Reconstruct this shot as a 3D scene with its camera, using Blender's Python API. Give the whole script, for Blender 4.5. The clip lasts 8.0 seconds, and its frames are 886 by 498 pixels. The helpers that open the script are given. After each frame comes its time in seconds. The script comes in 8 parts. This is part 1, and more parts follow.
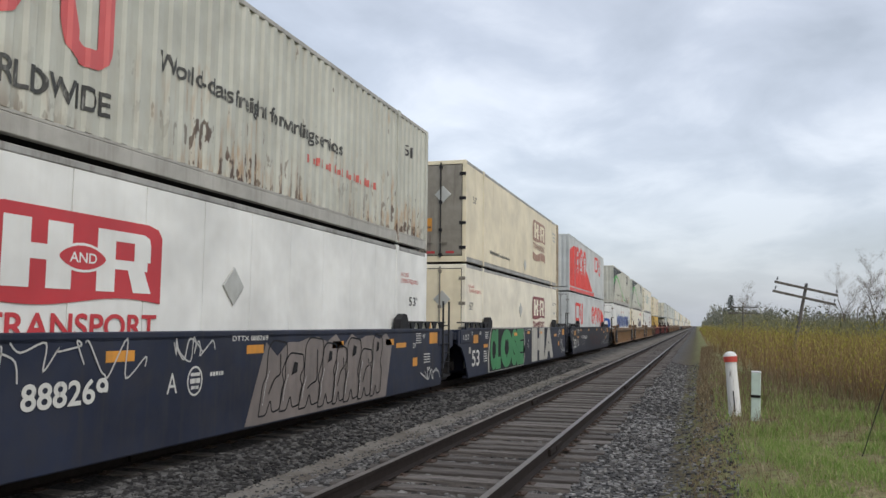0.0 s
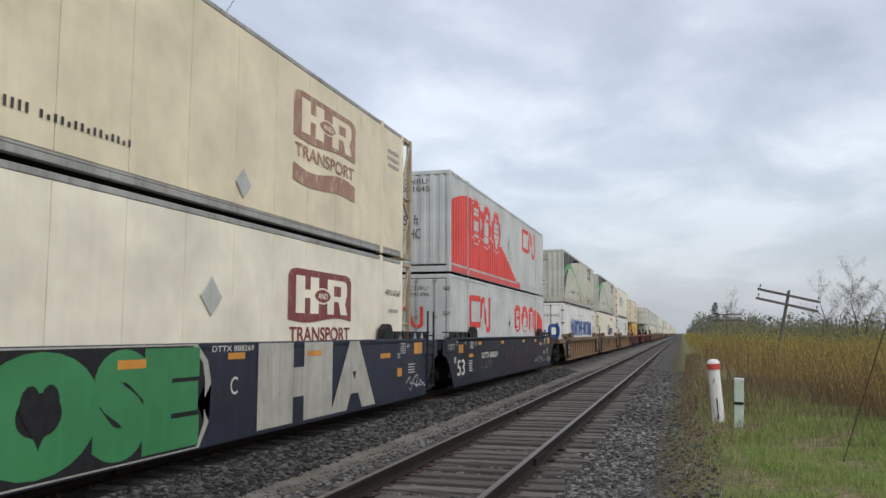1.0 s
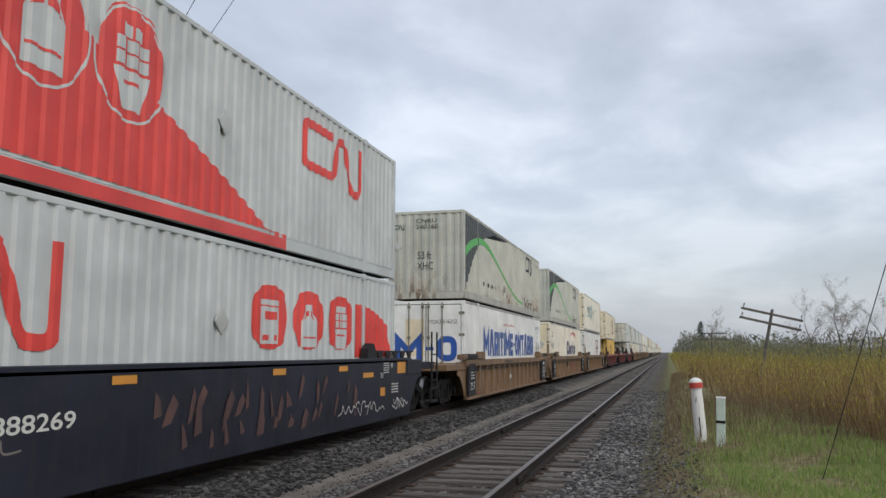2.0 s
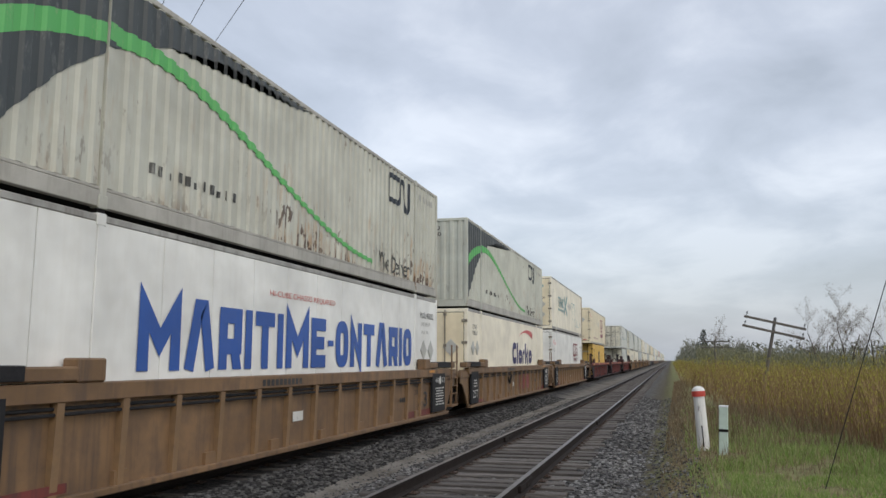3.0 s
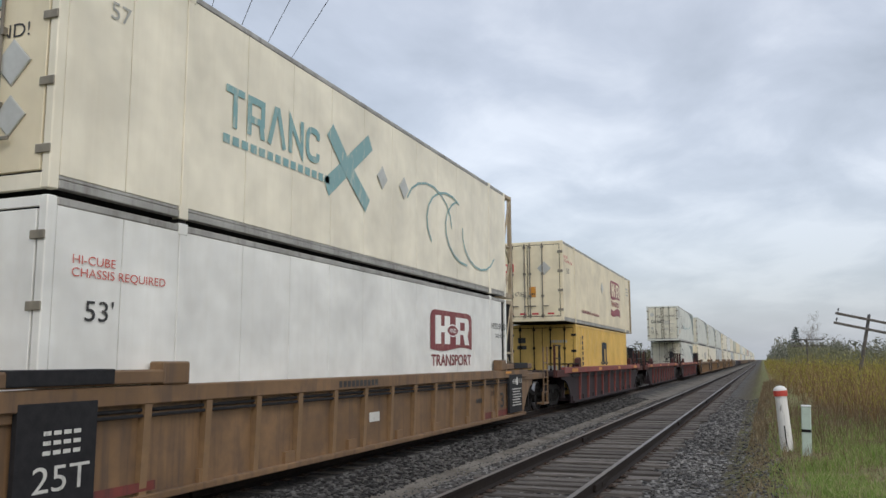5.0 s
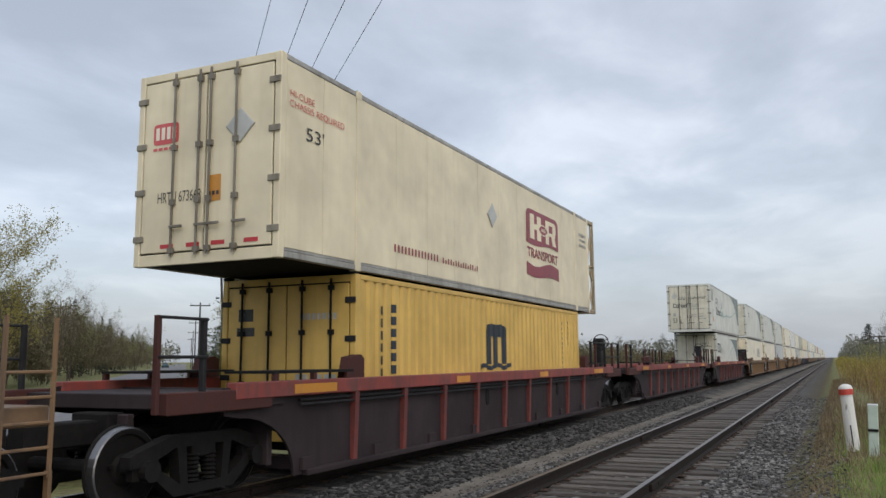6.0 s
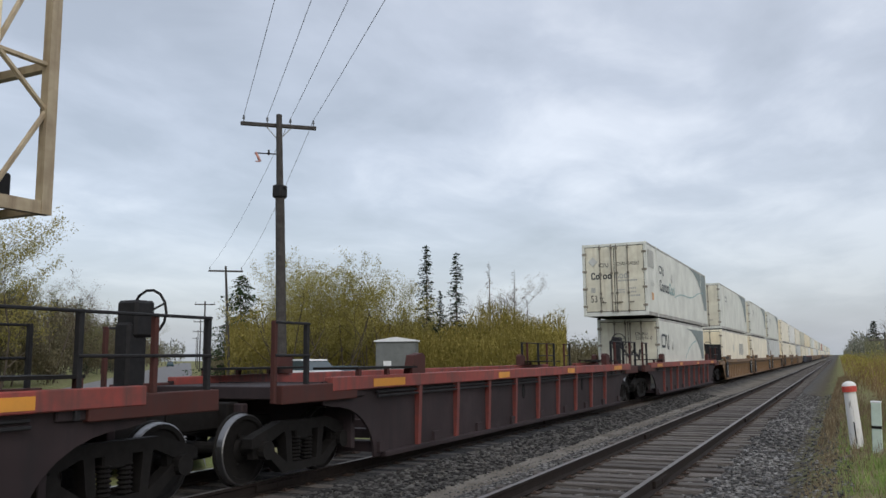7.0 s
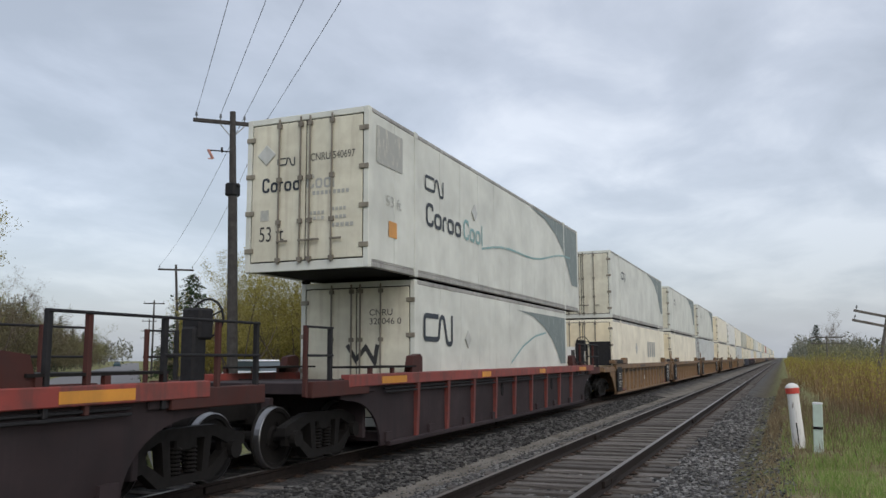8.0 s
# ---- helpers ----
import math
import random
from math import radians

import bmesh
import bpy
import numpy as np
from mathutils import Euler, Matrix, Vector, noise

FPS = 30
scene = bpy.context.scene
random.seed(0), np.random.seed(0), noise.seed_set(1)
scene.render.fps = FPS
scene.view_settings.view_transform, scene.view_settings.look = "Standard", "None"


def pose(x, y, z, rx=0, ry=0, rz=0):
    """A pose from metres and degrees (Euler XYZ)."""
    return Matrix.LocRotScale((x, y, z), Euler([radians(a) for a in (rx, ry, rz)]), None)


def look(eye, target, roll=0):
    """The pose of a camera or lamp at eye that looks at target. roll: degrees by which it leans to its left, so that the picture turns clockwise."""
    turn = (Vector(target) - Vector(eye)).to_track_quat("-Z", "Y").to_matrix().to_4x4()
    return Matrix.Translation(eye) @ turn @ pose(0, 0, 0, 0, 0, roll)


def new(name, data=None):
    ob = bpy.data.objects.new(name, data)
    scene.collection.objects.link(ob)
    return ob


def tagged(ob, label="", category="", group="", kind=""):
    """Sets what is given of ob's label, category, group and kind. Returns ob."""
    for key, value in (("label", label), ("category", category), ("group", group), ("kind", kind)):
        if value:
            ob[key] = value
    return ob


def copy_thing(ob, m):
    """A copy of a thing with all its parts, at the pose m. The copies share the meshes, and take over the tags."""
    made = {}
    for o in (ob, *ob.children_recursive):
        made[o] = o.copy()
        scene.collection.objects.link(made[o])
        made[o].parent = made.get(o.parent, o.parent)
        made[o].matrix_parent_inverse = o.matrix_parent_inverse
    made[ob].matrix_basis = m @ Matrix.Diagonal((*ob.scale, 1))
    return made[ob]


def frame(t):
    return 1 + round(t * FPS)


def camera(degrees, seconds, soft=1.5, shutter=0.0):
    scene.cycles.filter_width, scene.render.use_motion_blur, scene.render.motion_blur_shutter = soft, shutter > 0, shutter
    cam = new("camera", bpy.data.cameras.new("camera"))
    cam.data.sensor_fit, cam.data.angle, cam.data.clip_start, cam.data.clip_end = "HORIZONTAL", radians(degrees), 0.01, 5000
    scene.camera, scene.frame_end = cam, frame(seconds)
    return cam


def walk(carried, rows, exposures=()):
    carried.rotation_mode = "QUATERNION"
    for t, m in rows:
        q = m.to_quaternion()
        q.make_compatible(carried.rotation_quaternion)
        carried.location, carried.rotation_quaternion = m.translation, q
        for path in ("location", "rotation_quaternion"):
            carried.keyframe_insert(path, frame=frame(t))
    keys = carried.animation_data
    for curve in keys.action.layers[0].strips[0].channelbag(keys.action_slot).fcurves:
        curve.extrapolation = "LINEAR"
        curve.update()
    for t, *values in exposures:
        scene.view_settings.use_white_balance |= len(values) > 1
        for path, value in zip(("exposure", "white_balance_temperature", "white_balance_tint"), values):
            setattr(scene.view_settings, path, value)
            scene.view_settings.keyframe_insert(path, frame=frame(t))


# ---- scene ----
# The camera: held by hand beside the line, turning slowly to its left.
cam = camera(56.83, 8.0)
walk(cam, [
    (0.0, pose(-0.222, 0.219, 1.603, 95.16, -0.61, 17.16)),
    (0.5, pose(-0.201, 0.187, 1.612, 94.85, -0.81, 16.36)),
    (1.0, pose(-0.191, 0.167, 1.614, 95.82, -0.13, 16.19)),
    (1.5, pose(-0.157, 0.183, 1.611, 96.49, -0.02, 16.28)),
    (2.0, pose(-0.123, 0.125, 1.613, 97.15, -0.06, 15.26)),
    (3.5, pose(-0.112, 0.070, 1.618, 97.73, -0.32, 15.83)),
    (4.0, pose(-0.074, -0.021, 1.610, 97.68, -0.09, 17.57)),
    (4.5, pose(-0.003, -0.091, 1.618, 97.73, 0.04, 19.21)),
    (6.0, pose(0.200, -0.138, 1.616, 97.72, 0.45, 25.32)),
    (6.5, pose(0.212, -0.160, 1.615, 97.73, 0.31, 26.38)),
    (7.0, pose(0.230, -0.187, 1.614, 97.60, 0.58, 25.63)),
    (7.5, pose(0.223, -0.177, 1.614, 97.51, 0.74, 23.80)),
    (8.0, pose(0.231, -0.192, 1.607, 97.66, 0.33, 22.38)),
], exposures=[(0.0, -0.02), (2.0, -0.09), (4.6, -0.09), (6.0, -0.13), (6.5, -0.1), (7.5, -0.17), (8.0, -0.14)])

# ---- world and light: a closed, broken overcast ----
SUN_ELEVATION, SUN_ROTATION = radians(38), radians(120)
world = bpy.data.worlds.new("overcast_sky")
scene.world = world
world.use_nodes = True
scene.view_settings.exposure = 0.0


def build_world():
    nt = world.node_tree
    N, L = nt.nodes, nt.links
    N.clear()
    out = N.new("ShaderNodeOutputWorld")
    sky = N.new("ShaderNodeTexSky")
    sky.sky_type, sky.sun_disc = "NISHITA", False
    sky.sun_elevation, sky.sun_rotation = SUN_ELEVATION, SUN_ROTATION
    sky.air_density, sky.dust_density = 1.0, 3.0
    bg_sky = N.new("ShaderNodeBackground")
    bg_sky.inputs[1].default_value = 0.06
    L.new(sky.outputs[0], bg_sky.inputs[0])
    # a cloud sheet seen in perspective
    co = N.new("ShaderNodeTexCoord")
    sep = N.new("ShaderNodeSeparateXYZ")
    L.new(co.outputs["Generated"], sep.inputs[0])
    up = N.new("ShaderNodeMath")
    up.operation = "ADD"
    up.inputs[1].default_value = 0.16
    absz = N.new("ShaderNodeMath")
    absz.operation = "ABSOLUTE"
    L.new(sep.outputs[2], absz.inputs[0])
    L.new(absz.outputs[0], up.inputs[0])
    comb = N.new("ShaderNodeCombineXYZ")
    for i in (0, 1):
        d = N.new("ShaderNodeMath")
        d.operation = "DIVIDE"
        L.new(sep.outputs[i], d.inputs[0])
        L.new(up.outputs[0], d.inputs[1])
        L.new(d.outputs[0], comb.inputs[i])
    def cloud(scale, detail, rough, off):
        mp = N.new("ShaderNodeMapping")
        mp.inputs["Location"].default_value = off
        mp.inputs["Rotation"].default_value = (0, 0, radians(25))
        mp.inputs["Scale"].default_value = (1.0, 0.75, 1.0)
        L.new(comb.outputs[0], mp.inputs[0])
        n = N.new("ShaderNodeTexNoise")
        n.inputs["Scale"].default_value = scale
        n.inputs["Detail"].default_value = detail
        n.inputs["Roughness"].default_value = rough
        n.inputs["Distortion"].default_value = 0.35
        L.new(mp.outputs[0], n.inputs["Vector"])
        return n
    big, small = cloud(0.75, 5, 0.5, (3.1, 1.7, 0)), cloud(2.4, 6, 0.55, (0.4, 5.2, 0))
    mix = N.new("ShaderNodeMix")
    mix.inputs[0].default_value = 0.4
    L.new(big.outputs[0], mix.inputs[2])
    L.new(small.outputs[0], mix.inputs[3])
    ramp = N.new("ShaderNodeValToRGB")
    e = ramp.color_ramp.elements
    e[0].position, e[0].color = 0.38, (0.40, 0.425, 0.465, 1)
    e[1].position, e[1].color = 0.61, (0.74, 0.765, 0.815, 1)
    m = e.new(0.5)
    m.color = (0.53, 0.56, 0.62, 1)
    L.new(mix.outputs[0], ramp.inputs[0])
    # the sheet thins to an even pale grey low down
    haze = N.new("ShaderNodeMapRange")
    haze.inputs[1].default_value, haze.inputs[2].default_value = 0.0, 0.22
    haze.inputs[3].default_value, haze.inputs[4].default_value = 0.85, 0.0
    L.new(absz.outputs[0], haze.inputs[0])
    hz = N.new("ShaderNodeMix")
    hz.data_type = "RGBA"
    L.new(haze.outputs[0], hz.inputs[0])
    L.new(ramp.outputs[0], hz.inputs[6])
    hz.inputs[7].default_value = (0.415, 0.45, 0.51, 1)
    bg = N.new("ShaderNodeBackground")
    bg.inputs[1].default_value = 1.0
    L.new(hz.outputs[2], bg.inputs[0])
    add = N.new("ShaderNodeAddShader")
    L.new(bg.outputs[0], add.inputs[0])
    L.new(bg_sky.outputs[0], add.inputs[1])
    L.new(add.outputs[0], out.inputs[0])


build_world()
sun = new("sun", bpy.data.lights.new("sun", "SUN"))
sun.data.energy, sun.data.angle, sun.data.color = 0.9, radians(25), (1.0, 0.97, 0.93)
sun.matrix_world = look((20, -25, 30), (0, 0, 0))

# ---- the plan, in metres ----
TX = -7.667            # centre of the train's track
NX = -2.890            # centre of the empty track
SPEED, GAIN = 19.639, 0.015
RAIL_HALF = 0.7525
CAR_HALF = 1.527
BOX_W = 2.592


def travel(t):
    return SPEED * t + GAIN * t * t / 2


# ---- materials ----
def mat_new(name):
    m = bpy.data.materials.new(name)
    m.use_nodes = True
    nt = m.node_tree
    b = nt.nodes["Principled BSDF"]
    return m, nt, nt.nodes, nt.links, b


def tex_noise(nt, scale, detail=4, rough=0.55, stretch=(1, 1, 1), source="Object", offset=(0, 0, 0)):
    N, L = nt.nodes, nt.links
    co = N.new("ShaderNodeTexCoord")
    mp = N.new("ShaderNodeMapping")
    mp.inputs["Scale"].default_value = stretch
    mp.inputs["Location"].default_value = offset
    L.new(co.outputs[source], mp.inputs[0])
    n = N.new("ShaderNodeTexNoise")
    n.inputs["Scale"].default_value, n.inputs["Detail"].default_value, n.inputs["Roughness"].default_value = scale, detail, rough
    L.new(mp.outputs[0], n.inputs["Vector"])
    return n.outputs[0]


def ramp_mask(nt, value, lo, hi):
    r = nt.nodes.new("ShaderNodeMapRange")
    r.inputs[1].default_value, r.inputs[2].default_value = lo, hi
    nt.links.new(value, r.inputs[0])
    return r.outputs[0]


def mix_rgb(nt, fac, a, b):
    mx = nt.nodes.new("ShaderNodeMix")
    mx.data_type = "RGBA"
    if isinstance(fac, float):
        mx.inputs[0].default_value = fac
    else:
        nt.links.new(fac, mx.inputs[0])
    for i, v in ((6, a), (7, b)):
        if isinstance(v, tuple):
            mx.inputs[i].default_value = (*v, 1)
        else:
            nt.links.new(v, mx.inputs[i])
    return mx.outputs[2]


def times_value(nt, a, b):
    m = nt.nodes.new("ShaderNodeMath")
    m.operation = "MULTIPLY"
    for i, v in enumerate((a, b)):
        if isinstance(v, float):
            m.inputs[i].default_value = v
        else:
            nt.links.new(v, m.inputs[i])
    return m.outputs[0]


def bump(nt, b, height, strength=0.2, dist=0.01):
    n = nt.nodes.new("ShaderNodeBump")
    n.inputs["Strength"].default_value, n.inputs["Distance"].default_value = strength, dist
    nt.links.new(height, n.inputs["Height"])
    nt.links.new(n.outputs[0], b.inputs["Normal"])


def paint(name, col, rough=0.5, grime=(0.16, 0.13, 0.10), amount=0.35, streak=0.5, rust=0.0, metal=0.0, fade=0.12, random_tint=0.0):
    """Weathered paint: faded in broad patches, washed with vertical streaks of grime, and rust in spots that run down."""
    m, nt, N, L, b = mat_new(name)
    light = tuple(min(1, c * (1 + fade) + 0.02 * max(col)) for c in col)
    dark = tuple(c * (1 - fade) for c in col)
    c = mix_rgb(nt, ramp_mask(nt, tex_noise(nt, 0.8, 3), 0.35, 0.65), dark, light)
    fine = ramp_mask(nt, tex_noise(nt, 3.0, 6, 0.65, (1, 1, 1)), 0.42, 0.8)
    c = mix_rgb(nt, times_value(nt, fine, amount), c, grime)
    run = ramp_mask(nt, tex_noise(nt, 3.0, 5, 0.6, (2.2, 2.2, 0.16)), 0.5, 0.78)
    c = mix_rgb(nt, times_value(nt, run, streak * amount * 1.6), c, grime)
    if rust:
        # flaked in runs that gather low on the panel
        co = N.new("ShaderNodeTexCoord")
        sep = N.new("ShaderNodeSeparateXYZ")
        L.new(co.outputs["Object"], sep.inputs[0])
        low = ramp_mask(nt, sep.outputs[2], 1.75, 0.3)
        def gathered(noise_value, lo, hi):
            add = N.new("ShaderNodeMath")
            add.operation = "MULTIPLY_ADD"
            L.new(low, add.inputs[0])
            add.inputs[1].default_value = 0.17 * rust
            L.new(noise_value, add.inputs[2])
            return ramp_mask(nt, add.outputs[0], lo, hi)
        patch = ramp_mask(nt, tex_noise(nt, 0.45, 2, 0.5, offset=(5, 1, 3)), 0.38, 0.56)
        spots = gathered(tex_noise(nt, 4.6, 3, 0.6, (1.5, 1.5, 0.55), offset=(2, 7, 1)), 0.70, 0.735)
        halo = gathered(tex_noise(nt, 4.6, 3, 0.6, (1.5, 1.5, 0.3), offset=(2, 7, 1)), 0.62, 0.78)
        c = mix_rgb(nt, times_value(nt, times_value(nt, halo, patch), 0.7), c, (0.36, 0.20, 0.08))
        c = mix_rgb(nt, times_value(nt, times_value(nt, spots, patch), 0.92), c, (0.075, 0.04, 0.024))
    if random_tint:
        oi = N.new("ShaderNodeObjectInfo")
        c = mix_rgb(nt, times_value(nt, oi.outputs["Random"], random_tint), c, grime)
    L.new(c, b.inputs["Base Color"])
    b.inputs["Roughness"].default_value = rough
    b.inputs["Metallic"].default_value = metal
    if max(col) < 0.12:
        b.inputs["Specular IOR Level"].default_value = 0.18
    bump(nt, b, tex_noise(nt, 22, 3, 0.6), 0.06, 0.01)
    return m


def plain(name, col, rough=0.6, metal=0.0, vary=0.25, scale=9.0):
    m, nt, N, L, b = mat_new(name)
    c = mix_rgb(nt, ramp_mask(nt, tex_noise(nt, scale, 5, 0.65), 0.3, 0.7), tuple(x * (1 - vary) for x in col), tuple(min(1, x * (1 + vary)) for x in col))
    L.new(c, b.inputs["Base Color"])
    b.inputs["Roughness"].default_value, b.inputs["Metallic"].default_value = rough, metal
    if max(col) < 0.1 and not metal:
        b.inputs["Specular IOR Level"].default_value = 0.15
    bump(nt, b, tex_noise(nt, scale * 4, 4), 0.15, 0.01)
    return m


def worn_ink(name, col, under, wear=0.5):
    """Lettering film that has flaked: the ground colour shows through in specks and runs."""
    m, nt, N, L, b = mat_new(name)
    k = ramp_mask(nt, tex_noise(nt, 6.0, 6, 0.7, (1.5, 1.5, 0.5)), 0.62 - 0.22 * wear, 0.72 - 0.12 * wear)
    c = mix_rgb(nt, times_value(nt, k, 0.85), col, under)
    c = mix_rgb(nt, times_value(nt, ramp_mask(nt, tex_noise(nt, 1.2, 3), 0.35, 0.75), 0.35), c, tuple(0.6 * x + 0.4 * u for x, u in zip(col, under)))
    L.new(c, b.inputs["Base Color"])
    b.inputs["Roughness"].default_value = 0.55
    return m


M = {}
M["white"] = paint("white_panel_paint", (0.77, 0.78, 0.75), 0.42, (0.45, 0.40, 0.30), 0.13, 0.5)
M["cream"] = paint("cream_panel_paint", (0.76, 0.68, 0.49), 0.45, (0.46, 0.35, 0.18), 0.15, 0.6)
M["cream_low"] = paint("pale_cream_panel_paint", (0.82, 0.775, 0.635), 0.45, (0.48, 0.40, 0.25), 0.13, 0.6)
M["aluminium"] = paint("dull_aluminium_rail", (0.40, 0.39, 0.36), 0.45, (0.10, 0.08, 0.06), 0.5, 0.8, metal=0.35)
M["grey"] = paint("pale_grey_container_paint", (0.50, 0.53, 0.53), 0.5, (0.30, 0.28, 0.25), 0.12, 0.5)
M["grey_worn"] = paint("worn_beige_grey_container_paint", (0.50, 0.51, 0.45), 0.55, (0.30, 0.26, 0.18), 0.25, 0.6, rust=1.0)
M["grey_green"] = paint("stained_grey_green_container_paint", (0.50, 0.52, 0.46), 0.55, (0.30, 0.26, 0.18), 0.22, 0.6, rust=0.6)
M["rail_beige"] = paint("beige_bottom_rail_paint", (0.42, 0.41, 0.37), 0.5, (0.16, 0.14, 0.11), 0.4, 0.7)
M["blue_grey"] = paint("blue_grey_container_paint", (0.40, 0.45, 0.46), 0.5, (0.22, 0.20, 0.17), 0.25, 0.7)
M["door_dark"] = paint("dirty_grey_door", (0.26, 0.24, 0.20), 0.55, (0.10, 0.08, 0.06), 0.5, 0.9)
M["yellow"] = paint("ochre_yellow_container_paint", (0.62, 0.41, 0.10), 0.5, (0.36, 0.22, 0.06), 0.3, 0.7)
M["red"] = paint("bright_red_paint", (0.66, 0.045, 0.035), 0.45, (0.30, 0.05, 0.04), 0.2, 0.4)
M["logo_red"] = paint("crimson_film", (0.52, 0.035, 0.045), 0.45, (0.35, 0.1, 0.1), 0.15, 0.3)
M["logo_maroon"] = worn_ink("faded_maroon_film", (0.20, 0.035, 0.04), (0.40, 0.22, 0.17), 0.35)
M["logo_brown"] = worn_ink("sun_bleached_maroon_film", (0.33, 0.17, 0.12), (0.62, 0.53, 0.38), 0.45)
M["navy_sooty"] = paint("sooty_black_navy_car_paint", (0.017, 0.019, 0.031), 0.5, (0.036, 0.033, 0.034), 0.5, 0.8, fade=0.3)
M["navy"] = paint("dark_navy_car_paint", (0.023, 0.029, 0.050), 0.5, (0.05, 0.046, 0.045), 0.5, 0.7, fade=0.25)
M["brown"] = paint("ochre_brown_car_paint", (0.195, 0.115, 0.055), 0.6, (0.07, 0.05, 0.04), 0.65, 0.9, fade=0.2)
M["brown_rib"] = paint("lighter_ochre_rib_paint", (0.235, 0.145, 0.07), 0.6, (0.09, 0.06, 0.045), 0.55, 0.9)
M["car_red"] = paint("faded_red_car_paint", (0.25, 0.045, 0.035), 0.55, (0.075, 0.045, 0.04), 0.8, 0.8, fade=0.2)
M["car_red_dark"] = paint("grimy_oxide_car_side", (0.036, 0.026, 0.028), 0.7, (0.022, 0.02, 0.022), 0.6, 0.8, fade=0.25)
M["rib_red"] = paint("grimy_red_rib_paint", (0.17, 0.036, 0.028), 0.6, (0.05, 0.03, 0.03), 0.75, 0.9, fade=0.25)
M["nose"] = paint("rusty_cream_steel", (0.42, 0.35, 0.24), 0.55, (0.12, 0.07, 0.04), 0.6, 0.9)
M["oxide"] = paint("dark_oxide_red_ironwork", (0.07, 0.026, 0.022), 0.65, (0.04, 0.03, 0.03), 0.5, 0.6)
M["black"] = plain("black_ironwork", (0.022, 0.022, 0.024), 0.6)
M["iron"] = plain("dusty_cast_iron", (0.013, 0.012, 0.0115), 0.75)
M["tread"] = plain("polished_steel_tread", (0.26, 0.26, 0.265), 0.3, 0.9, 0.1)
M["steel"] = plain("galvanised_bar", (0.35, 0.35, 0.34), 0.45, 0.6)
M["gap"] = plain("shadow_gap_rubber", (0.015, 0.015, 0.015), 0.85)
M["ink"] = worn_ink("black_lettering", (0.02, 0.02, 0.022), (0.30, 0.28, 0.24), 0.2)
M["ink_flaked"] = worn_ink("flaked_black_lettering", (0.035, 0.035, 0.032), (0.36, 0.36, 0.33), 0.35)
M["ink_red"] = worn_ink("thin_red_lettering", (0.55, 0.10, 0.08), (0.62, 0.50, 0.42), 0.35)
M["ink_white"] = worn_ink("white_stencil", (0.62, 0.62, 0.58), (0.05, 0.05, 0.06), 0.25)
M["ink_green"] = worn_ink("grass_green_stripe", (0.10, 0.42, 0.12), (0.25, 0.42, 0.2), 0.2)
M["ink_dark"] = worn_ink("charcoal_swoosh", (0.05, 0.06, 0.065), (0.16, 0.17, 0.17), 0.3)
M["ink_grey"] = worn_ink("pale_grey_print", (0.36, 0.37, 0.35), (0.6, 0.58, 0.5), 0.5)
M["ink_teal"] = worn_ink("faded_teal_print", (0.20, 0.38, 0.40), (0.6, 0.6, 0.5), 0.4)
M["blue"] = paint("strong_blue_film", (0.018, 0.085, 0.36), 0.4, (0.1, 0.12, 0.2), 0.15, 0.3)
M["indigo"] = paint("deep_indigo_film", (0.022, 0.02, 0.14), 0.4, (0.08, 0.08, 0.12), 0.15, 0.3)
M["arc_red"] = paint("soft_red_film", (0.60, 0.10, 0.10), 0.45, (0.5, 0.2, 0.2), 0.15, 0.3)
M["slate"] = paint("dark_slate_film", (0.035, 0.045, 0.06), 0.45, (0.12, 0.11, 0.08), 0.2, 0.4)
M["orange"] = paint("amber_reflector", (0.60, 0.26, 0.03), 0.4, (0.25, 0.15, 0.05), 0.4, 0.4)
M["graf_grey"] = paint("grey_brown_spray_paint", (0.185, 0.16, 0.145), 0.6, (0.11, 0.10, 0.095), 0.5, 0.6)
M["graf_green"] = paint("green_spray_paint", (0.035, 0.20, 0.07), 0.5, (0.06, 0.28, 0.12), 0.5, 0.5)
M["graf_pale"] = paint("pale_spray_paint", (0.42, 0.41, 0.36), 0.6, (0.2, 0.19, 0.17), 0.5, 0.8)
M["graf_blue"] = paint("blue_spray_paint", (0.03, 0.05, 0.13), 0.6, (0.03, 0.03, 0.05), 0.3, 0.5)
M["graf_line"] = worn_ink("white_marker_scrawl", (0.5, 0.5, 0.48), (0.12, 0.12, 0.13), 0.4)
M["graf_rose"] = paint("dusty_rose_spray_paint", (0.115, 0.065, 0.058), 0.6, (0.04, 0.035, 0.04), 0.6, 0.8)
M["bar_worn"] = paint("worn_door_bar_steel", (0.20, 0.18, 0.145), 0.5, (0.05, 0.04, 0.03), 0.6, 0.6)
M["hinge"] = paint("dirty_door_hinge", (0.27, 0.245, 0.19), 0.5, (0.06, 0.05, 0.04), 0.6, 0.6)
M["foil"] = paint("dull_placard_metal", (0.52, 0.53, 0.50), 0.4, (0.2, 0.18, 0.15), 0.35, 0.3, metal=0.3)


# ---- mesh tools ----
def link_bm(name, bm, material, parent=None, label="", smooth=False):
    me = bpy.data.meshes.new(name)
    bm.to_mesh(me)
    bm.free()
    for m in (material if isinstance(material, (list, tuple)) else [material]):
        me.materials.append(m)
    if smooth:
        me.polygons.foreach_set("use_smooth", [True] * len(me.polygons))
    ob = new(name, me)
    if parent is not None:
        ob.parent = parent
    if label:
        ob["label"] = label
    return ob


def part(name, bm, material, parent, label=""):
    return link_bm(name, bm, material, parent, label)


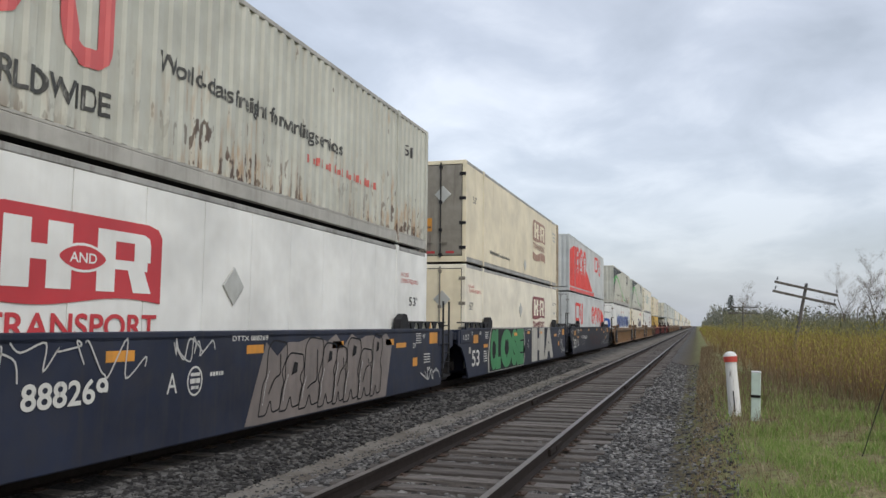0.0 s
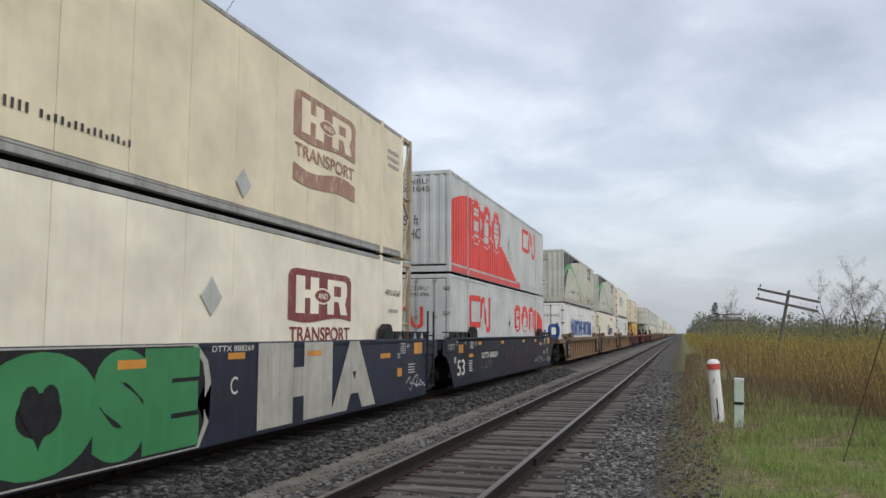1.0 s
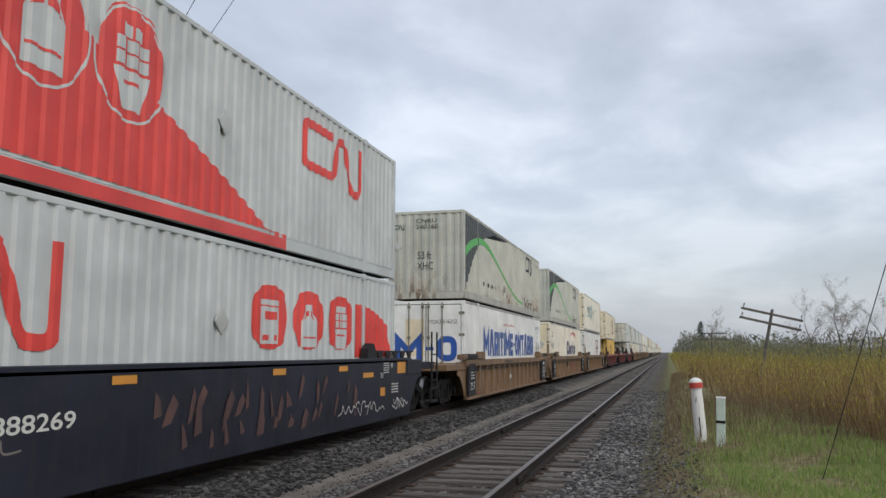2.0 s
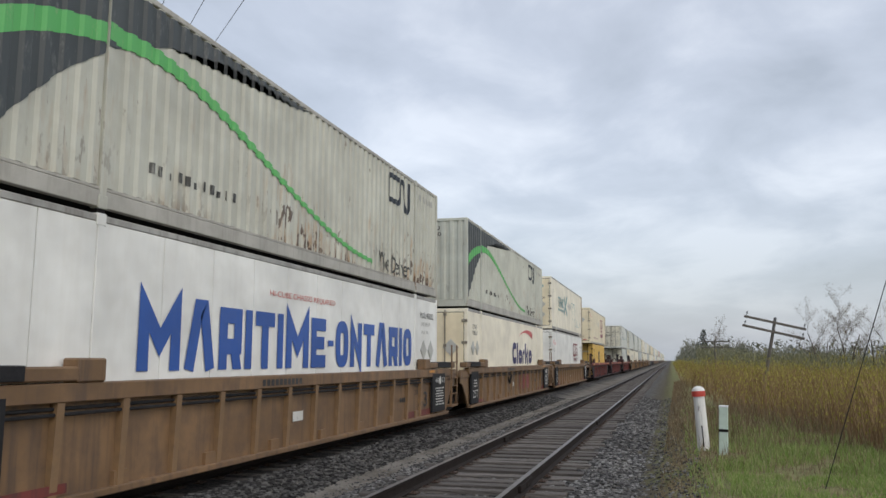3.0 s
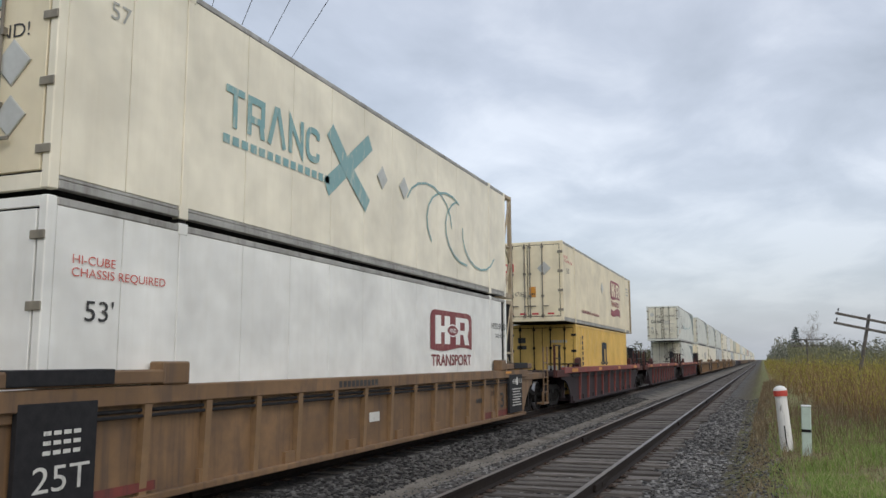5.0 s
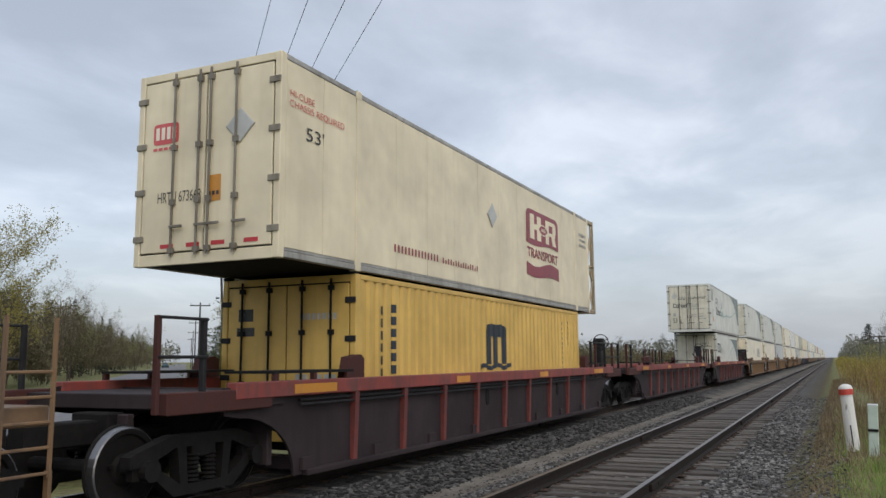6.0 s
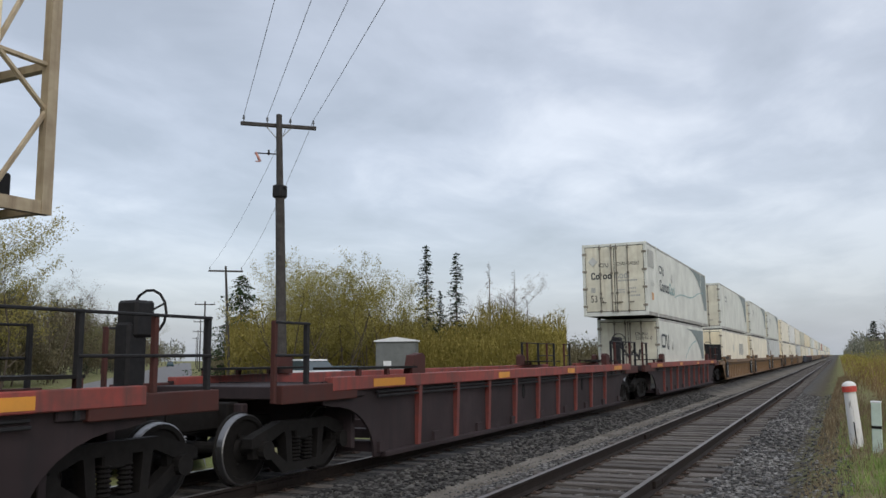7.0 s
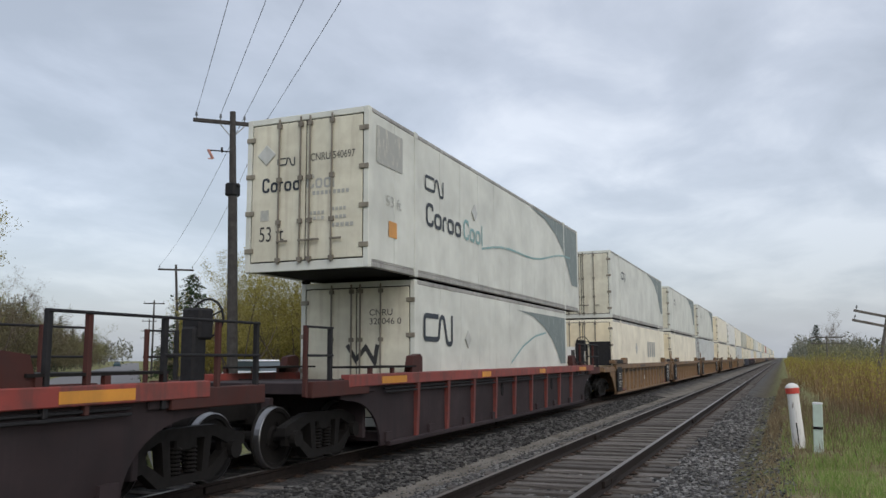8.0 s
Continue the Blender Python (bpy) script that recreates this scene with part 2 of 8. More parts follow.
def share(name, source, parent, m=None, label=""):
    ob = new(name, source.data)
    ob.parent = parent
    if m is not None:
        ob.matrix_basis = m
    if label:
        ob["label"] = label
    return ob


def thing(name, m, label, category, group="", kind=""):
    ob = new(name)
    ob.empty_display_size = 0.3
    ob.matrix_basis = m
    return tagged(ob, label, category, group, kind)


def box(bm, x0, x1, y0, y1, z0, z1, bevel=0.0):
    r = bmesh.ops.create_cube(bm, size=1)
    vs = r["verts"]
    for v in vs:
        v.co = Vector(((x0 + x1) / 2 + v.co.x * (x1 - x0), (y0 + y1) / 2 + v.co.y * (y1 - y0), (z0 + z1) / 2 + v.co.z * (z1 - z0)))
    if bevel:
        es = list({e for v in vs for e in v.link_edges})
        bmesh.ops.bevel(bm, geom=es, offset=bevel, segments=1, affect="EDGES")
    return bm


def boxes(*specs, bevel=0.0):
    bm = bmesh.new()
    for s in specs:
        box(bm, *s, bevel=bevel)
    return bm


def rod(bm, a, b, r, n=8, r2=None):
    """A round bar from a to b."""
    a, b = Vector(a), Vector(b)
    d = b - a
    m = Matrix.Translation((a + b) / 2) @ d.to_track_quat("Z", "Y").to_matrix().to_4x4()
    bmesh.ops.create_cone(bm, cap_ends=True, segments=n, radius1=r, radius2=r if r2 is None else r2, depth=d.length, matrix=m)
    return bm


def rods(r, *pairs, n=8):
    bm = bmesh.new()
    for a, b in pairs:
        rod(bm, a, b, r, n)
    return bm


def prism(bm, pts, axis, lo, hi):
    """A plate of outline pts (two coordinates each), from lo to hi along the axis x, y or z."""
    def at(p, w):
        return {"x": (w, p[0], p[1]), "y": (p[0], w, p[1]), "z": (p[0], p[1], w)}[axis]
    a = [bm.verts.new(at(p, lo)) for p in pts]
    b = [bm.verts.new(at(p, hi)) for p in pts]
    n = len(pts)
    fs = [bm.faces.new(a), bm.faces.new(b)]
    for i in range(n):
        fs.append(bm.faces.new((a[i], a[(i + 1) % n], b[(i + 1) % n], b[i])))
    bmesh.ops.recalc_face_normals(bm, faces=fs)
    return bm


# ---- flat drawings for paint and lettering: built in two coordinates, then laid on a face ----
def sheet(pts, bm=None):
    bm = bm or bmesh.new()
    f = bm.faces.new([bm.verts.new((x, y, 0)) for x, y in pts])
    bmesh.ops.triangulate(bm, faces=[f])
    return bm


def rects(*specs):
    bm = bmesh.new()
    for x0, x1, y0, y1 in specs:
        sheet([(x0, y0), (x1, y0), (x1, y1), (x0, y1)], bm)
    return bm


def ribbon(pts, w, closed=False, bm=None):
    """A band of width w along a line of points."""
    bm = bm or bmesh.new()
    P = [Vector((*p, 0)) for p in pts]
    n = len(P)
    rim = []
    for i, p in enumerate(P):
        a = P[(i - 1) % n] if closed or i else p
        b = P[(i + 1) % n] if closed or i < n - 1 else p
        d1, d2 = (p - a), (b - p)
        d1 = d1.normalized() if d1.length > 1e-6 else d2.normalized()
        d2 = d2.normalized() if d2.length > 1e-6 else d1
        t = (d1 + d2).normalized()
        nrm = Vector((-t.y, t.x, 0))
        k = w / 2 / max(0.35, nrm.dot(Vector((-d1.y, d1.x, 0))))
        rim.append((bm.verts.new(p + nrm * k), bm.verts.new(p - nrm * k)))
    for i in range(n if closed else n - 1):
        a, b = rim[i], rim[(i + 1) % n]
        bm.faces.new((a[0], a[1], b[1], b[0]))
    return bm


def softened(pts, r):
    """An open line with its inner corners rounded off over r metres."""
    out = [pts[0]]
    for a, p, b in zip(pts, pts[1:], pts[2:]):
        a, p, b = Vector(a), Vector(p), Vector(b)
        ka, kb = min(r, (a - p).length * 0.48), min(r, (b - p).length * 0.48)
        u, v = p + (a - p).normalized() * ka, p + (b - p).normalized() * kb
        for i in range(6):
            t = i / 5
            out.append(tuple(u * (1 - t) ** 2 + p * 2 * t * (1 - t) + v * t * t))
    return out + [pts[-1]]


def oval(cx, cy, rx, ry, n=28, power=2.0):
    pts = []
    for i in range(n):
        a = 2 * math.pi * i / n
        c, s = math.cos(a), math.sin(a)
        pts.append((cx + rx * math.copysign(abs(c) ** (2 / power), c), cy + ry * math.copysign(abs(s) ** (2 / power), s)))
    return pts


def rounded(x0, x1, y0, y1):
    return oval((x0 + x1) / 2, (y0 + y1) / 2, (x1 - x0) / 2, (y1 - y0) / 2, 32, 7)


def text(body, x0, x1, y0, y1, fat=0.0):
    """Words in the built-in font, fitted into a rectangle."""
    cu = bpy.data.curves.new("words", "FONT")
    cu.body, cu.resolution_u, cu.offset = body, 6, fat
    cu.align_x = "LEFT"
    ob = bpy.data.objects.new("words", cu)
    scene.collection.objects.link(ob)
    bpy.context.view_layer.update()
    me = ob.evaluated_get(bpy.context.evaluated_depsgraph_get()).to_mesh()
    bm = bmesh.new()
    bm.from_mesh(me)
    bpy.data.objects.remove(ob)
    bpy.data.curves.remove(cu)
    xs, ys = [v.co.x for v in bm.verts], [v.co.y for v in bm.verts]
    for v in bm.verts:
        v.co.x = x0 + (v.co.x - min(xs)) / (max(xs) - min(xs)) * (x1 - x0)
        v.co.y = y0 + (v.co.y - min(ys)) / (max(ys) - min(ys)) * (y1 - y0)
    return bm


def bars(x0, x1, y0, y1, n, gap=0.25, rnd=None, cut=0.0):
    """A row of n plain marks that stands for writing; cut lowers some of them."""
    w = (x1 - x0) / (n - gap)
    out = []
    for i in range(n):
        top = y1 - (cut * (y1 - y0) if (i * 7 + n) % 3 == 1 else 0)
        out.append((x0 + i * w, x0 + (i + 1 - gap) * w, y0, top))
    return rects(*out)


PITCH, DEPTH = 0.28, 0.036
STEPS = ((0.0, 0.0), (0.10, 0.0), (0.14, 1.0), (0.24, 1.0))


def groove(y):
    """How deep a corrugated side lies behind its outer face, y metres from the box's end."""
    p = (y - 0.14) % PITCH
    if p < 0.10:
        return 0.0
    if p < 0.14:
        return DEPTH * (p - 0.10) / 0.04
    if p < 0.24:
        return DEPTH
    return DEPTH * (PITCH - p) / 0.04


def lay(name, bm, material, parent, face="side", at=BOX_W / 2, corrugated=False, lift=0.004, label=""):
    """Lay a flat drawing on the side (x = at) or on the near end (y = at) of a thing."""
    if corrugated:
        lo, hi = min(v.co.x for v in bm.verts), max(v.co.x for v in bm.verts)
        k = math.floor((lo - 0.14) / PITCH)
        while True:
            y = 0.14 + k * PITCH
            if y > hi:
                break
            for s, _ in STEPS:
                if lo + 1e-3 < y + s < hi - 1e-3:
                    bmesh.ops.bisect_plane(bm, geom=bm.verts[:] + bm.edges[:] + bm.faces[:], plane_co=(y + s, 0, 0), plane_no=(1, 0, 0), dist=1e-5)
            k += 1
    for v in bm.verts:
        u, w = v.co.x, v.co.y
        if face == "side":
            d = groove(u) if corrugated else 0.0
            v.co = Vector((at - d + lift, u, w))
        else:
            v.co = Vector((u, at - lift, w))
    bm.normal_update()
    want = Vector((1, 0, 0)) if face == "side" else Vector((0, -1, 0))
    flip = [f for f in bm.faces if f.normal.dot(want) < 0]
    bmesh.ops.reverse_faces(bm, faces=flip)
    return part(name, bm, material, parent, label)


MESHES = {}


def cached(name, key, build, material, parent, label=""):
    """A part whose mesh is built once for each key and shared by all that look alike."""
    if key not in MESHES:
        ob = part(name, build(), material, parent, label)
        MESHES[key] = ob.data
        return ob
    ob = new(name, MESHES[key])
    ob.parent = parent
    if label:
        ob["label"] = label
    return ob


# ---- containers: origin at the near end, bottom, middle; y runs along the box ----
def corrugated_panel(y0, y1, z0, z1, x, sign):
    bm = bmesh.new()
    ys = [y0]
    k = math.floor((y0 - 0.14) / PITCH)
    while 0.14 + k * PITCH < y1:
        ys += [0.14 + k * PITCH + s for s, _ in STEPS if y0 < 0.14 + k * PITCH + s < y1]
        k += 1
    ys.append(y1)
    cols = []
    for y in ys:
        xx = x - sign * groove(y)
        cols.append([bm.verts.new((xx, y, z)) for z in (z0, z1)] + [bm.verts.new((x - sign * 0.07, y, z)) for z in (z1, z0)])
    for a, b in zip(cols, cols[1:]):
        for i in range(4):
            bm.faces.new((a[i], a[(i + 1) % 4], b[(i + 1) % 4], b[i]))
    bm.faces.new(cols[0])
    bm.faces.new(cols[-1])
    bmesh.ops.recalc_face_normals(bm, faces=bm.faces[:])
    return bm


def container(m, look_of, label, L=16.15, H=2.896, doors=True, nose_frame=False, lock=0.0, far=False, group="containers on the train"):
    """A freight box. look_of: side ('corr' or 'smooth'), body, rail, post, door: materials."""
    e = thing("shipping_container", m, label, "shipping container", group)
    hw, s = BOX_W / 2, look_of
    key = (s["side"], s["body"], L, H, far)
    corr = s["side"] == "corr"
    low = 0.26 if corr else 0.15
    end = L - (0.62 if nose_frame else 0.0)
    posts = [2.03, L - 2.03] if L > 14 else []
    for y in (0.0, end - 0.13):
        for sx in (1, -1):
            x0, x1 = sorted((sx * hw, sx * (hw - 0.11)))
            cached("corner_post", ("cp", s["post"], L, H, y, sx), lambda: boxes((x0, x1, y, y + 0.13, 0.0, H), bevel=0.012), M[s["post"]], e)
    for y in posts:
        x0, x1 = hw - 0.06, hw + 0.006
        cached("side_post", ("sp", s["post"], H, y), lambda: boxes((x0, x1, y - 0.055, y + 0.055, 0.0, H - 0.002), (x0 - 0.05, x1 + 0.004, y - 0.08, y + 0.08, H - 0.13, H + 0.012), (x0 - 0.05, x1 + 0.004, y - 0.08, y + 0.08, 0.0, 0.16), bevel=0.008), M[s["post"]], e)
    if lock:
        for y in (posts or (0.1, L - 0.1)):
            for sx in (1, -1):
                x0, x1 = sorted((sx * (hw - 0.02), sx * (hw - 0.14)))
                cached("twist_lock", ("lock", lock, y, sx), lambda: boxes((x0, x1, y - 0.07, y + 0.07, -lock - 0.004, 0.01)), M["iron"], e)
    for sx in (1, -1):
        x0, x1 = sorted((sx * (hw - 0.003), sx * (hw - 0.09)))
        cached("top_rail", ("tr", s["rail"], L, H, sx, nose_frame), lambda: boxes((x0, x1, 0.13, end - 0.13, H - 0.09, H - 0.004), bevel=0.012), M[s["rail"]], e)
        xr0, xr1 = sorted((sx * (hw - 0.002), sx * (hw - 0.1)))
        def bottom():
            bm = boxes((xr0, xr1, 0.13, end - 0.13, 0.015, low - 0.045), bevel=0.01)
            box(bm, *sorted((sx * (hw - 0.012), sx * (hw - 0.1))), 0.13, end - 0.13, low - 0.04, low, bevel=0.006)
            return bm
        cached("bottom_rail", ("br", s["rail"], L, low, sx, nose_frame), bottom, M[s["rail"]], e)
    stops = [0.13] + [q for y in posts for q in (y - 0.055, y + 0.055)] + [end - 0.13]
    bays = list(zip(stops[0::2], stops[1::2]))
    if corr:
        for a, b in bays:
            cached("side_panel", (*key, a, 1), lambda: corrugated_panel(a, b, low, H - 0.085, hw - 0.006, 1), M[s["body"]], e)
        cached("side_panel", (*key, "far"), lambda: boxes((-hw + 0.03, -hw + 0.07, 0.1, end - 0.1, low, H - 0.085)), M[s["body"]], e)
    else:
        for a, b in bays:
            n = max(1, round((b - a) / 1.22)) if not far else 1
            w = (b - a) / n
            for i in range(n):
                y0, y1 = a + i * w, a + (i + 1) * w
                cached("side_panel", (*key, round(y0, 3)), lambda: boxes((hw - 0.05, hw - 0.008, y0 + 0.007, y1 - 0.007, low + 0.002, H - 0.092), bevel=0.004), M[s["body"]], e)
        if not far:
            cached("inner_wall", (*key, "in"), lambda: boxes((hw - 0.07, hw - 0.052, 0.1, end - 0.1, low, H - 0.1)), M["iron"], e)
        cached("side_panel", (*key, "far"), lambda: boxes((-hw + 0.01, -hw + 0.05, 0.1, end - 0.1, low, H - 0.09)), M[s["body"]], e)
    cached("roof", (*key, "roof", nose_frame), lambda: boxes((-hw + 0.02, hw - 0.02, 0.02, end - 0.02, H - 0.06, H - 0.012)), M[s["body"]], e)
    cached("floor", (*key, "floor", nose_frame), lambda: boxes((-hw + 0.04, hw - 0.04, 0.06, end - 0.06, 0.03, 0.14)), M["gap"], e)
    cached("front_wall", (*key, "front", nose_frame), lambda: boxes((-hw + 0.1, hw - 0.1, end - 0.1, end - 0.05, 0.1, H - 0.05)), M[s["body"]], e)
    if nose_frame:
        def nose():
            bm = bmesh.new()
            for sx in (1, -1):
                x = sx * (hw - 0.05)
                box(bm, x - 0.05, x + 0.05, L - 0.11, L, 0.0, H)
                box(bm, x - 0.04, x + 0.04, end, L - 0.11, H - 0.1, H - 0.01)
                box(bm, x - 0.04, x + 0.04, end, L - 0.11, 0.0, 0.12)
                for za, zb in ((0.1, 1.0), (1.45, 1.0), (1.5, 2.75)):
                    rod(bm, (x, end, za), (x, L - 0.08, zb), 0.028, 6)
                rod(bm, (x, end, 1.45), (x, L - 0.06, 1.45), 0.03, 6)
            for z in (0.05, 1.45, H - 0.05):
                box(bm, -hw + 0.1, hw - 0.1, L - 0.1, L - 0.02, z - 0.04, z + 0.04)
            return bm
        cached("nose_frame", (*key, "nose"), nose, M["nose"], e, "open cream steel frame at the front end")
        cached("cooling_unit", (*key, "unit"), lambda: boxes((-0.7, 0.9, end + 0.02, L - 0.14, 0.12, 0.42), bevel=0.02), M["black"], e)
    # the end that faces back along the line
    if doors:
        for sx in (1, -1):
            x0, x1 = sorted((sx * 0.014, sx * (hw - 0.132)))
            leaf = cached("door", (*key, "door", sx, s["door"]), lambda: boxes((x0, x1, 0.0, 0.05, 0.188, H - 0.138), bevel=0.008), M[s["door"]], e)
            for q in ((0.32, 0.86) if corr else (0.10, 0.56)) if not far else (0.6,):
                x = sx * q
                def bar():
                    bm = rods(0.019, ((x, -0.035, 0.12), (x, -0.035, H - 0.06)))
                    for z in (0.2, 0.9, 1.7, H - 0.2):
                        box(bm, x - 0.045, x + 0.045, -0.055, 0.0, z - 0.04, z + 0.04)
                    return bm
                cached("locking_bar", ("bar", H, x, s["bar"]), bar, M[s["bar"]], leaf)
                if far:
                    continue
                cached("handle", ("hand", x), lambda: boxes((x - 0.02, x + 0.22, -0.07, -0.045, 0.52, 0.56), bevel=0.006), M[s["bar"]], leaf)
            for i in range(4 if not far else 0):
                z = 0.4 + i * (H - 0.8) / 3
                hx0, hx1 = sorted((sx * (hw + 0.004), sx * (hw - 0.19)))
                cached("hinge", ("hinge", H, sx, i, s["bar"]), lambda: boxes((hx0, hx1, -0.022, -0.002, z - 0.045, z + 0.045), bevel=0.006), M["hinge"] if s["bar"] == "bar_worn" else M["steel"] if s["bar"] == "steel" else M["black"], leaf)
        cached("door_header", (*key, "head"), lambda: boxes((-hw + 0.11, hw - 0.11, 0.005, 0.06, H - 0.115, H - 0.005), bevel=0.006), M[s["post"]], e)
        cached("door_sill", (*key, "sill"), lambda: boxes((-hw + 0.11, hw - 0.11, 0.005, 0.06, 0.0, 0.165), bevel=0.006), M[s["post"]], e)
        cached("door_seal", (*key, "seal"), lambda: boxes((-hw + 0.1, hw - 0.1, 0.03, 0.07, 0.1, H - 0.08)), M["gap"], e)
    else:
        def end_wall():
            bm = corrugated_panel(-hw + 0.11, hw - 0.11, 0.22, H - 0.1, 0.0, 1)
            for v in bm.verts:
                v.co = Vector((v.co.y, 0.012 - v.co.x, v.co.z))
            bmesh.ops.recalc_face_normals(bm, faces=bm.faces[:])
            return bm
        cached("end_wall", (*key, "endw"), end_wall, M[s["body"]], e)
        cached("end_sill", (*key, "sill"), lambda: boxes((-hw + 0.11, hw - 0.11, 0.002, 0.08, 0.0, 0.21), bevel=0.008), M[s["post"]], e)
        cached("end_header", (*key, "head"), lambda: boxes((-hw + 0.11, hw - 0.11, 0.002, 0.08, H - 0.1, H - 0.004), bevel=0.008), M[s["post"]], e)
    return e


STYLES = {
    "white_reefer": dict(side="smooth", body="white", rail="aluminium", post="white", door="white", bar="bar_worn"),
    "cream_reefer": dict(side="smooth", body="cream", rail="aluminium", post="cream", door="cream", bar="bar_worn"),
    "white_cream_door": dict(side="smooth", body="cream_low", rail="aluminium", post="cream_low", door="cream", bar="bar_worn"),
    "cream_dark_door": dict(side="smooth", body="cream", rail="aluminium", post="cream", door="door_dark", bar="black"),
    "pale_reefer": dict(side="smooth", body="cream_low", rail="aluminium", post="cream_low", door="cream", bar="bar_worn"),
    "grey_dry": dict(side="corr", body="grey", rail="grey", post="grey", door="grey", bar="steel"),
    "worn_dry": dict(side="corr", body="grey_worn", rail="rail_beige", post="grey_worn", door="grey_worn", bar="steel"),
    "green_dry": dict(side="corr", body="grey_green", rail="rail_beige", post="grey_green", door="grey_green", bar="steel"),
    "yellow_dry": dict(side="corr", body="yellow", rail="yellow", post="yellow", door="yellow", bar="iron"),
}


# ---- emblems and markings, as plain shapes in their colours ----
def mark_row(e, u0, u1, z0, z1, figures, mat, label="", stroke=0.2, corr=False, face="side", at=BOX_W / 2, low=0.68):
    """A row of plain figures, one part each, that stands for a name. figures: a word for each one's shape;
    a shape that begins with small_ stands low."""
    widths = {"post": 0.42, "dash": 0.5, "hook": 0.62, "wave": 1.35, "gable": 1.15}
    sizes = [widths.get(f.replace("small_", ""), 1.0) for f in figures]
    unit = (u1 - u0) / sum(sizes)
    x = u0
    for f, k in zip(figures, sizes):
        a, b = x + 0.07 * unit, x + k * unit - 0.07 * unit
        x += k * unit
        top = z0 + (z1 - z0) * low if f.startswith("small_") else z1
        f = f.replace("small_", "")
        s = min(stroke, 0.40 * (b - a)) if f != "post" else min(stroke, b - a)
        h, mid = s / 2, (z0 + top) / 2
        if f == "post":
            bm = rects(((a + b) / 2 - h, (a + b) / 2 + h, z0, top))
        elif f == "dash":
            bm = rects((a, b, mid - h, mid + h))
        elif f == "ring":
            bm = ribbon(oval((a + b) / 2, mid, (b - a) / 2 - h, (top - z0) / 2 - h, 28, 3.2), s, True)
        elif f == "open_ring":
            bm = ribbon(softened([(b - h, mid + 0.2 * (top - z0)), (b - h, top - h), (a + h, top - h), (a + h, z0 + h), (b - h, z0 + h), (b - h, mid - 0.2 * (top - z0))], 0.4 * (b - a)), s)
        elif f == "gable":
            bm = ribbon([(a + h, z0), ((a + b) / 2 - 0.3 * s, top - 0.2 * s), ((a + b) / 2 + 0.3 * s, top - 0.2 * s), (b - h, z0)], s)
        elif f == "tee":
            bm = rects(((a + b) / 2 - h, (a + b) / 2 + h, z0, top - s), (a, b, top - s, top))
        elif f == "loop":
            bm = rects((a, a + s, z0, top), (a + s, b, top - s, top), (b - s, b, mid, top - s), (a + s, b, mid - s, mid))
            sheet([(b - 1.35 * s, mid - s), (b - 0.25 * s, mid - s), (b + 0.05 * s, z0), (b - 1.05 * s, z0)], bm)
        elif f == "wave":
            bm = ribbon([(a + h, z0), (a + h, top - h), ((a + b) / 2, z0 + 0.4 * (top - z0)), (b - h, top - h), (b - h, z0)], s)
        elif f == "zigzag":
            bm = ribbon([(a + h, z0), (a + h, top - 0.6 * s), (b - h, z0 + 0.6 * s), (b - h, top)], s)
        elif f == "comb":
            bm = ribbon([(b, top - h), (a + h, top - h), (a + h, z0 + h), (b, z0 + h)], s)
            sheet([(a + s, mid - h), (b - 0.1 * (b - a), mid - h), (b - 0.1 * (b - a), mid + h), (a + s, mid + h)], bm)
        elif f == "hook":
            bm = ribbon(softened([(a + h, z0), (a + h, top - h), (b, top - h)], 0.5 * (b - a)), s)
        else:
            bm = ribbon([(a + h, z0), (a + h, top)], s)
            ribbon([(b - h, z0 + low * (top - z0)), (a + 1.75 * s, mid - 0.1 * (top - z0)), (b - h, z0)], s * 0.8, False, bm)
        lay("mark", bm, mat, e, face=face, at=at, corrugated=corr, lift=0.006, label=label)


